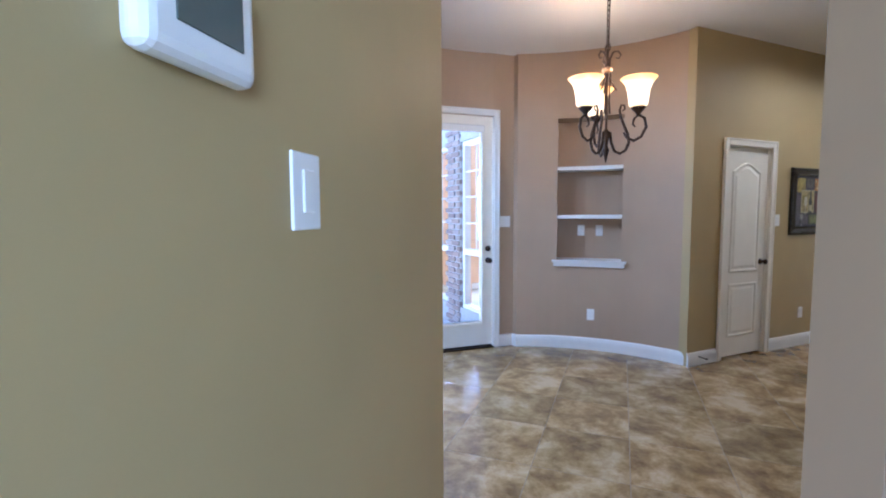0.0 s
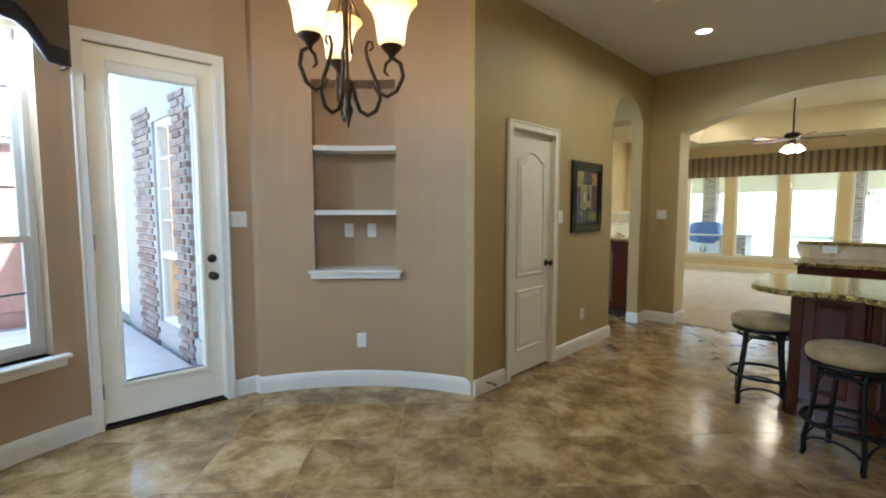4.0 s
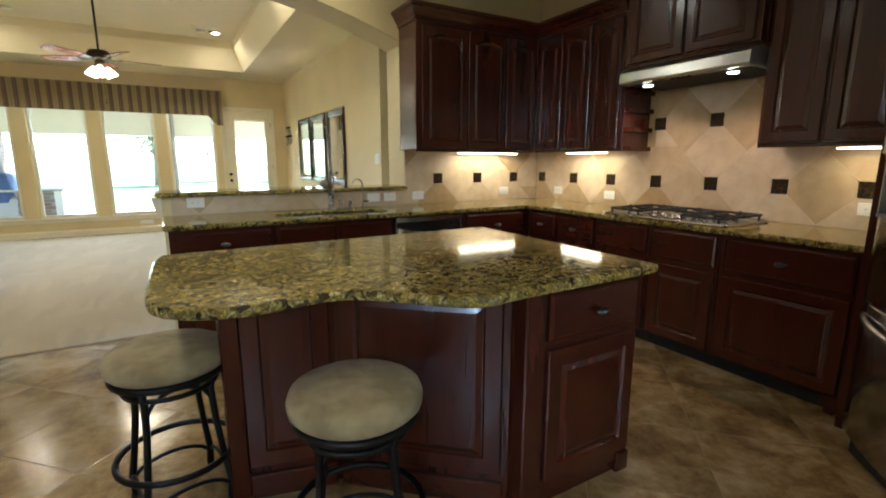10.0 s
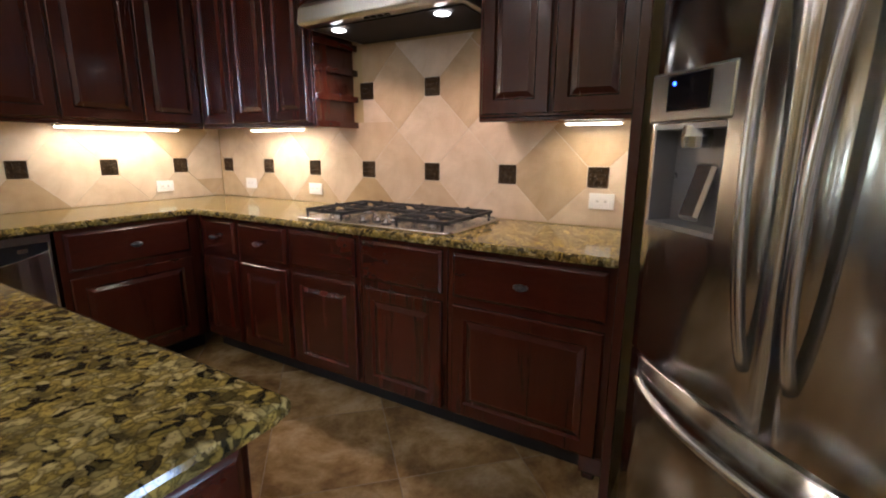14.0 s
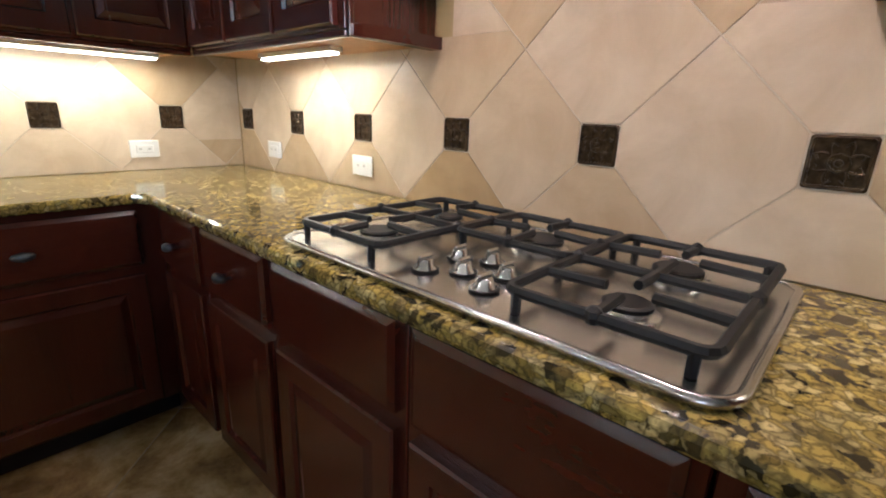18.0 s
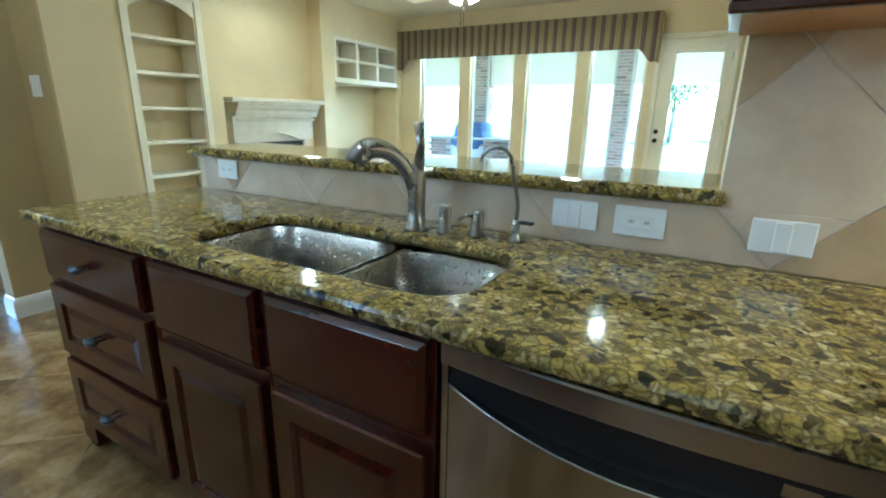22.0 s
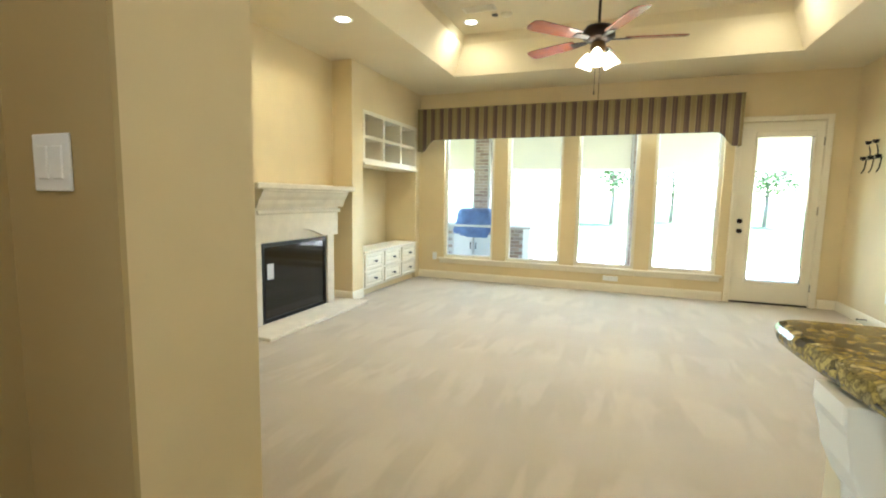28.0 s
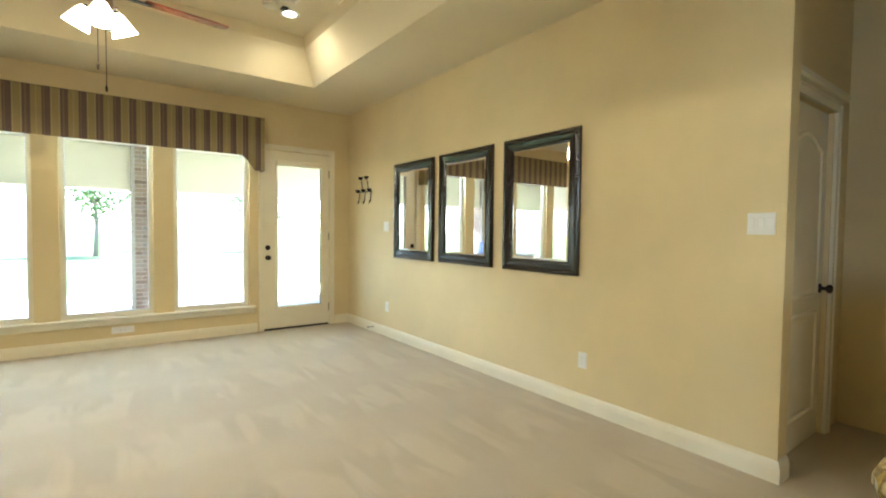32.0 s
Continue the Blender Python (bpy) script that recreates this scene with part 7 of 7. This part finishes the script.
k.color(k.mix(0.25, clay, k.ramp(k.noise(co, 40, 5), [(0.3, (0.12, 0.08, 0.07, 1)), (0.7, (0.38, 0.30, 0.25, 1))])))
k.bump(k.noise(co, 90, 4), 0.4, 0.004)
M_BRICK = k.m
M_MORTAR = plain("mortar", (0.42, 0.40, 0.37, 1), 0.95, 0, 0.1, 30)
M_SOFFIT = paint("patio_soffit_paint", (0.70, 0.66, 0.56, 1), 0.7, 0.03, 80, 0.1)
brick_mesh = mesh_of(box(-0.0975, -0.045, -0.029, 0.0975, 0.045, 0.029, 0.004), "brick", M_BRICK)
half_mesh = mesh_of(box(-0.0475, -0.045, -0.029, 0.0475, 0.045, 0.029, 0.004), "brick", M_BRICK)


def brick_at(parent, x, y, z, turn=0.0, half=False):
    b = new("brick", half_mesh if half else brick_mesh)
    b.parent = parent
    b.matrix_local = pose(x, y, z, 0, 0, turn)


def brick_column(x, y, z0, z1, w=0.40):
    root = thing("patio_column", pose(x, y, 0), "tan brick column holding up the patio roof", "column", "patio columns")
    part("mortar", box(-w / 2 + 0.008, -w / 2 + 0.008, z0, w / 2 - 0.008, w / 2 - 0.008, z1), M_MORTAR, root)
    n = int((z1 - z0) / 0.068)
    for i in range(n):
        z = z0 + 0.034 + i * (z1 - z0) / n
        s = 1 if i % 2 else -1
        for turn in (0, 90, 180, 270):
            p = Matrix.Rotation(radians(turn), 4, "Z") @ Vector((s * 0.052 + 0.0 * turn, -w / 2 + 0.045, z))
            brick_at(root, p.x, p.y, p.z, turn)
            q = Matrix.Rotation(radians(turn), 4, "Z") @ Vector((-s * 0.1, -w / 2 + 0.045, z))
            brick_at(root, q.x, q.y, q.z, turn, True)


PZ = -0.05
for x in (-6.75, -3.52, -0.2):
    brick_column(x, 9.55, PZ, 2.61)
root = thing("patio_roof", pose(0, 0, 0), "cream painted patio ceiling with a deep edge beam", "patio roof", kind="structure")
part("soffit", box(-9.2, 6.42, 2.62, 1.5, 10.0, 2.72), M_SOFFIT, root)
part("beam", box(-9.2, 9.45, 1.90, 1.5, 9.74, 2.619, 0.01), M_SOFFIT, root)
part("side_beam", box(-9.2, 6.5, 1.90, -8.9, 9.44, 2.619, 0.01), M_SOFFIT, root)
part("roof_slope", prism([(-9.5, 6.3), (1.8, 6.3), (1.8, 10.3), (-9.5, 10.3)], 2.73, 2.86), M_MORTAR, root)
for x in (-5.2, -2.0):
    part("soffit_joint", box(x, 6.43, 2.612, x + 0.03, 9.44, 2.6195), M_TRIM, root)

# grill island with a covered grill
root = thing("grill_island", pose(-6.64, 8.55, PZ), "brick grill island with grey metal doors on the patio", "outdoor grill")
part("body", box(-1.02, 0.02, 0.0, 1.12, 0.72, 0.74), M_MORTAR, root)
part("counter", box(-1.06, -0.04, 0.741, 1.16, 0.76, 0.79, 0.01), M_CONC, root, "pale concrete counter")
part("end_pier", box(1.0, -0.012, 0.0, 1.13, 0.02, 0.739, 0.006), M_PLATE, root, "white corner board")
for i in range(10):
    z = 0.04 + i * 0.072
    for xs in ((-1.0, -0.55), (0.42, 0.98)):
        x = xs[0] + (0.0975 if i % 2 else 0.0)
        while x < xs[1]:
            if x - 0.0975 > xs[0] - 0.11 and x + 0.0975 < xs[1] + 0.11:
                brick_at(root, x, 0.035, z)
            x += 0.207
M_GREY = plain("grey_powder_coat", (0.42, 0.43, 0.45, 1), 0.4, 0.3, 0.04)
for x0, x1, hx in ((-0.44, -0.02, -0.07), (0.0, 0.40, 0.05)):
    dr = part("door", box(x0, -0.022, 0.06, x1, 0.018, 0.60, 0.006), M_GREY, root, "grey metal access door")
    part("handle", tube([(hx, -0.023, 0.30), (hx, -0.055, 0.31), (hx, -0.055, 0.41), (hx, -0.023, 0.42)], 0.010, 6), M_BLACK, dr)
k = Mat("blue_cover", (0.05, 0.09, 0.22, 1), 0.45)
co = k.coord()
k.color(k.ramp(k.noise(co, 5, 4), [(0.3, (0.035, 0.06, 0.16, 1)), (0.7, (0.07, 0.12, 0.27, 1))]))
k.bump(k.noise(co, 9, 5, 0.6, 1.0), 0.7, 0.04)
bm = bmesh.new()
rng = random.Random(5)
rings = []
for z, sx, sy in ((-0.24, 0.62, 0.40), (-0.10, 0.645, 0.42), (0.02, 0.60, 0.39), (0.06, 0.54, 0.35), (0.20, 0.53, 0.33), (0.30, 0.50, 0.29), (0.345, 0.44, 0.22), (0.355, 0.30, 0.12)):
    ring = []
    for i in range(40):
        a = 2 * math.pi * i / 40
        c, s = math.cos(a), math.sin(a)
        fold = 1 + 0.022 * math.sin(7 * a + 9 * z) + rng.uniform(-0.012, 0.012)
        ring.append(bm.verts.new((0.76 * sx * fold * math.copysign(abs(c) ** 0.45, c), sy * fold * math.copysign(abs(s) ** 0.45, s), z)))
    rings.append(ring)
for a, b in zip(rings, rings[1:]):
    for i in range(40):
        bm.faces.new((a[i], a[(i + 1) % 40], b[(i + 1) % 40], b[i]))
bm.faces.new(rings[-1])
cov = solid("grill_cover", bm, k.m, "dark blue fabric cover draped over the grill", "grill cover", smooth=True, m=pose(-6.68, 8.92, PZ + 0.77))

# trees behind the lawn
k = Mat("tree_leaf", (0.06, 0.11, 0.03, 1), 0.6)
geo = k.node("ShaderNodeNewGeometry")
k.color(k.ramp(geo.outputs["Random Per Island"], [(0.0, (0.06, 0.12, 0.03, 1)), (1.0, (0.14, 0.22, 0.07, 1))]))
M_LEAF = k.m
M_BARK = plain("bark", (0.26, 0.22, 0.18, 1), 0.95, 0, 0.3, 14)


def tree(x, y, h, spread, seed):
    rng = random.Random(seed)
    root = thing("tree", pose(x, y, -0.17), "young shade tree with a loose green crown on the lawn", "tree", "trees behind the lawn")
    bm = tube([(0, 0, 0), (0.05, 0.02, h * 0.3), (0.0, 0.05, h * 0.6), (0.06, 0.0, h * 0.92)], [0.13, 0.10, 0.07, 0.02], 9)
    tips = []
    for i in range(11):
        a, z0 = i * 2.4 + rng.uniform(-0.3, 0.3), h * rng.uniform(0.32, 0.75)
        r = spread * rng.uniform(0.55, 1.0)
        end = (r * math.cos(a), r * math.sin(a), min(h, z0 + h * rng.uniform(0.12, 0.3)))
        mid = (end[0] * 0.45, end[1] * 0.45, z0 + (end[2] - z0) * 0.65)
        tube([(0.02, 0.02, z0), mid, end], [0.05, 0.032, 0.01], 6, bm)
        tips += [end, mid, ((end[0] + mid[0]) / 2, (end[1] + mid[1]) / 2, (end[2] + mid[2]) / 2 + 0.15)]
    part("trunk", bm, M_BARK, root, "grey-brown trunk and limbs", True)
    verts, faces = [], []
    for tx, ty, tz in tips:
        for _ in range(55):
            c = Vector((tx, ty, tz)) + Vector((rng.gauss(0, 0.45), rng.gauss(0, 0.45), rng.gauss(0, 0.36)))
            u = Vector((rng.uniform(-1, 1), rng.uniform(-1, 1), rng.uniform(-0.6, 0.6))).normalized() * 0.13
            v = u.cross(Vector((rng.uniform(-1, 1), rng.uniform(-1, 1), 1))).normalized() * 0.06
            n = len(verts)
            verts += [tuple(c - u), tuple(c - v), tuple(c + u), tuple(c + v)]
            faces.append((n, n + 1, n + 2, n + 3))
    me = bpy.data.meshes.new("crown")
    me.from_pydata(verts, [], faces)
    me.materials.append(M_LEAF)
    cr = new("crown", me)
    cr.parent = root


for x, y, h, s, seed in ((-4.3, 30, 5.0, 2.1, 1), (-0.4, 36, 5.4, 2.6, 2), (4.5, 33, 4.8, 2.2, 4)):
    tree(x, y, h, s, seed)

# dining room wall outside: brick piers between two tall white windows
DW = ((-8.62, -7.97), (-7.58, -6.93))
for x0, x1 in DW:
    root = thing("window", pose(x0, -4.5, 0), "tall white framed dining room window in the brick wall", "window", "dining room windows")
    w = x1 - x0
    part("window_frame", wall_panel("x", -0.03, 0.09, 0.0, w, 0.2, 2.33, [(0.05, w - 0.05, 0.25, 0.90), (0.05, w - 0.05, 0.97, 2.28)]), M_TRIM, root)
    for z0, z1 in ((0.25, 0.90), (0.97, 2.28)):
        g = part("pane", box(0.05, 0.01, z0, w - 0.05, 0.016, z1), M_GLASS, root)
        g.visible_shadow = False
    for z in (1.30, 1.63, 1.95):
        part("muntin", box(0.05, -0.006, z - 0.008, w - 0.05, 0.008, z + 0.008), M_TRIM, root)
    part("muntin", box(w / 2 - 0.008, -0.005, 0.97, w / 2 + 0.008, 0.007, 2.28), M_TRIM, root)
root = thing("wall_dining_brick", pose(0, -4.5, 0), "tan brick outer wall of the dining room", "brick wall", kind="structure")
part("mortar", wall_panel("x", -0.06, 0.055, -9.95, -6.62, -0.16, 3.1, [(a, b, 0.2, 2.33) for a, b in DW]), M_MORTAR, root)
rows = int(2.9 / 0.072)
for i in range(rows):
    z = -0.12 + i * 0.072
    for a, b in ((-9.30, -8.64), (-7.96, -7.59)):
        x = a + (0.0975 if i % 2 else 0.02)
        while x + 0.05 < b:
            if z < 2.5:
                brick_at(root, x + 0.03, -0.035, z, 0, x + 0.13 > b)
            x += 0.207
# the far side of the nook's patio
root = thing("wall_court", pose(-10.5, 0, 0), "brick wall with a pale band on the far side of the patio", "brick wall", kind="structure")
part("mortar", wall_panel("y", -0.15, 0.14, -10.5, -4.6, -0.17, 3.3, [(-5.95, -5.25, -0.02, 2.18)]), M_MORTAR, root)
part("band", box(-0.02, -10.5, 2.2, 0.03, -4.6, 2.46, 0.01), M_TRIM, root, "white painted band")
verts, faces = [], []
for i in range(11):
    for j in range(28):
        y, z = -10.4 + j * 0.207 + (0.1 if i % 2 else 0), 2.50 + i * 0.072
        n = len(verts)
        verts += [(x, y + dy, z + dz) for x in (-0.012, 0.004) for dy in (0, 0.197) for dz in (0, 0.062)]
        faces += [tuple(n + q for q in f) for f in ((4, 6, 7, 5), (0, 4, 5, 1), (2, 3, 7, 6), (0, 2, 6, 4), (1, 5, 7, 3))]
me = bpy.data.meshes.new("brick_course")
me.from_pydata(verts, [], faces)
me.materials.append(M_BRICK)
bc = tagged(new("brick_course", me), kind="stuff")
bc.parent = root
dr = thing("court_door", pose(-10.5, -5.95, -0.02), "red-brown wooden door in the brick wall outside", "door")
part("leaf", box(-0.06, 0.005, 0.0, -0.02, 0.695, 2.195, 0.004), plain("red_brown_paint", (0.30, 0.16, 0.12, 1), 0.45, 0, 0.12), dr)
for z0, z1 in ((0.2, 0.95), (1.1, 2.0)):
    part("panel", box(-0.019, 0.12, z0, -0.008, 0.58, z1, 0.01), plain("red_brown_panel", (0.32, 0.18, 0.135, 1), 0.45, 0, 0.12), dr)


# ---- floor tiles and splash tiles, piece by piece ----
def piece(poly, depth, cham):
    """A flat tile in the xy plane, its top at z = 0, with a chamfered rim."""
    bm = bmesh.new()
    n = len(poly)
    inner = offset(poly, -cham)
    lo = [bm.verts.new((x, y, -depth)) for x, y in poly]
    mi = [bm.verts.new((x, y, -cham * 0.6)) for x, y in poly]
    hi = [bm.verts.new((x, y, 0)) for x, y in inner]
    bm.faces.new(hi)
    for a, b in ((lo, mi), (mi, hi)):
        for i in range(n):
            bm.faces.new((a[i], a[(i + 1) % n], b[(i + 1) % n], b[i]))
    return bm


def cut(poly, axis, at, keep):
    """Keep the part of a convex outline on one side of a line u = at or v = at."""
    out = []
    for i, p in enumerate(poly):
        q = poly[(i + 1) % len(poly)]
        a, b = keep * (p[axis] - at) >= 0, keep * (q[axis] - at) >= 0
        if a:
            out.append(p)
        if a != b:
            t = (at - p[axis]) / (q[axis] - p[axis])
            out.append((p[0] + t * (q[0] - p[0]), p[1] + t * (q[1] - p[1])))
    return out


TS = 0.523                      # side of a floor tile
d = TS / math.sqrt(2) - 0.0028
tile_mesh = mesh_of(piece([(d, 0), (0, d), (-d, 0), (0, -d)], 0.008, 0.0025), "tile", M_FTILE)
floor_ob = bpy.data.objects["floor"]
step = TS * math.sqrt(2)
for i in range(-24, 17):
    for j in range(-14, 20):
        s, q = -9.29 + (i + 0.5) * step, 0.80 + (j + 0.5) * step
        x, y = (s - q) / 2, (s + q) / 2
        ring = math.hypot(x - NC[0], y - NC[1]) < NR + 0.3
        hall = -6.7 < x < -5.0 and -1.4 < y < 0.2 and not (x > -5.3 and y >= -0.25)
        if ring or hall or (-5.3 < x < 0.1 and -8.9 < y < -0.25):
            t = new("tile", tile_mesh)
            t.matrix_world = pose(x, y, 0, 0, 0, 90 * ((i * 7 + j * 3) % 4))
            t.parent = floor_ob
# cut tiles along the living room's edge
for i in range(-24, 17):
    for j in range(-14, 20):
        s, q = -9.29 + (i + 0.5) * step, 0.80 + (j + 0.5) * step
        x, y = (s - q) / 2, (s + q) / 2
        if -5.3 < x < -1.2 and -0.25 <= y < 0.5:
            poly = cut([(d, 0), (0, d), (-d, 0), (0, -d)], 1, 0.076 - y, -1)
            if len(poly) > 2:
                t = new("tile", mesh_of(piece(poly, 0.008, 0.0025), "tile", M_FTILE))
                t.matrix_world = pose(x, y, 0)
                t.parent = floor_ob

# splash: diamonds with a small bronze square at every second corner
k = Mat("accent_bronze", (0.05, 0.036, 0.022, 1), 0.32, 0.75)
co = k.coord()
n = k.noise(co, 60, 4)
k.color(k.ramp(n, [(0.35, (0.032, 0.021, 0.012, 1)), (0.7, (0.10, 0.068, 0.036, 1))]))
k.bump(n, 0.4, 0.004)
M_ACCENT = k.m
AC, LAT = 0.049, 0.46
bm = piece(rrect(-AC, -AC, AC, AC, 0.004, 1), 0.009, 0.004)
tube([(x, y, 0.001) for x, y in rrect(-0.044, -0.044, 0.044, 0.044, 0.004, 1)], 0.0036, 5, bm, True)
tube([(0.016 * math.cos(a * math.pi / 4), 0.016 * math.sin(a * math.pi / 4), 0.001) for a in range(8)], 0.0032, 5, bm, True)
lathe([(0.008, 0.0), (0.006, 0.004), (0.002, 0.0055)], 8, bm)
for a in range(4):
    w = math.pi / 4 + a * math.pi / 2
    for turn in (-1, 1):
        tube([(0.020 * math.cos(w), 0.020 * math.sin(w), 0.0008), (0.033 * math.cos(w + turn * 0.25), 0.033 * math.sin(w + turn * 0.25), 0.0018), (0.040 * math.cos(w + turn * 0.42), 0.040 * math.sin(w + turn * 0.42), 0.001), (0.032 * math.cos(w + turn * 0.60), 0.032 * math.sin(w + turn * 0.60), 0.0008)], 0.0029, 5, bm)
accent_mesh = mesh_of(bm, "accent_tile", M_ACCENT)


def splash(name, base, fields, centre, label):
    """Tiles on a wall: local x along it, local y up; centre is one accent's u, fields are (u0, u1, v0, v1), the low one first."""
    root = thing(name, base, label, "splash", kind="structure")
    for a, b, bottom, top in fields:
        part("grout", box(a, bottom, -0.010, b, top, -0.0026), M_GROUT, root)
    r = LAT / 2
    for i in range(-20, 21):
        for j in range(-3, 6):
            if (i + j) % 2 == 0:
                continue
            cu, cv = centre + i * r, 1.15 + j * r
            p = [(cu + r - 0.0022, cv), (cu, cv + r - 0.0022), (cu - r + 0.0022, cv), (cu, cv - r + 0.0022)]
            axis = 1 if i % 2 == 0 else 0
            c = (cu, cv)[axis]
            p = cut(cut(p, axis, c + r - AC - 0.003, -1), axis, c - r + AC + 0.003, 1)
            # each tile is cut to the low field and, where it reaches over, to the high field
            lo, hi = fields[0], fields[-1]
            if cu - r >= hi[0] and cu + r <= hi[1] + 0.02:
                spans = [(hi[0], hi[1], lo[2], hi[3])]
            else:
                spans = fields
            for a, b, bottom, top in spans:
                q = p
                for ax, at, keep in ((0, a, 1), (0, b, -1), (1, bottom, 1), (1, top, -1)):
                    q = cut(q, ax, at, keep) if len(q) > 2 else q
                if len(q) > 2 and max(w[0] for w in q) - min(w[0] for w in q) > 0.02 and max(w[1] for w in q) - min(w[1] for w in q) > 0.02:
                    t = new("tile", mesh_of(piece([(x - cu, y - cv) for x, y in q], 0.0075, 0.0012), "tile", M_SPLASH))
                    t.parent = root
                    t.matrix_local = pose(cu, cv, 0)
    for i in range(-10, 11):
        for v in (1.15, 1.61):
            u = centre + i * LAT
            if any(a + 0.03 < u < b - 0.03 and bottom - 0.02 < v < top - 0.06 for a, b, bottom, top in fields):
                t = new("accent_tile", accent_mesh)
                t.parent = root
                t.matrix_local = pose(u, v, 0.0005)
                t["label"] = "embossed dark bronze accent tile"


splash("splash_sink", pose(0, SPL + 0.003, 0, 90, 0, 0), [(-3.50, -0.012, 0.917, 1.046), (-1.60, -0.012, 1.0465, 1.43)], -0.33, "cream tumbled stone splash tiles behind the sink")
splash("splash_cooktop", pose(SPL + 0.003, 0, 0, 90, 0, -90), [(0.014, 3.12, 0.917, 1.43), (1.45, 2.39, 1.4305, 1.86)], 0.10, "cream tumbled stone splash tiles laid on the diagonal behind the cooktop")
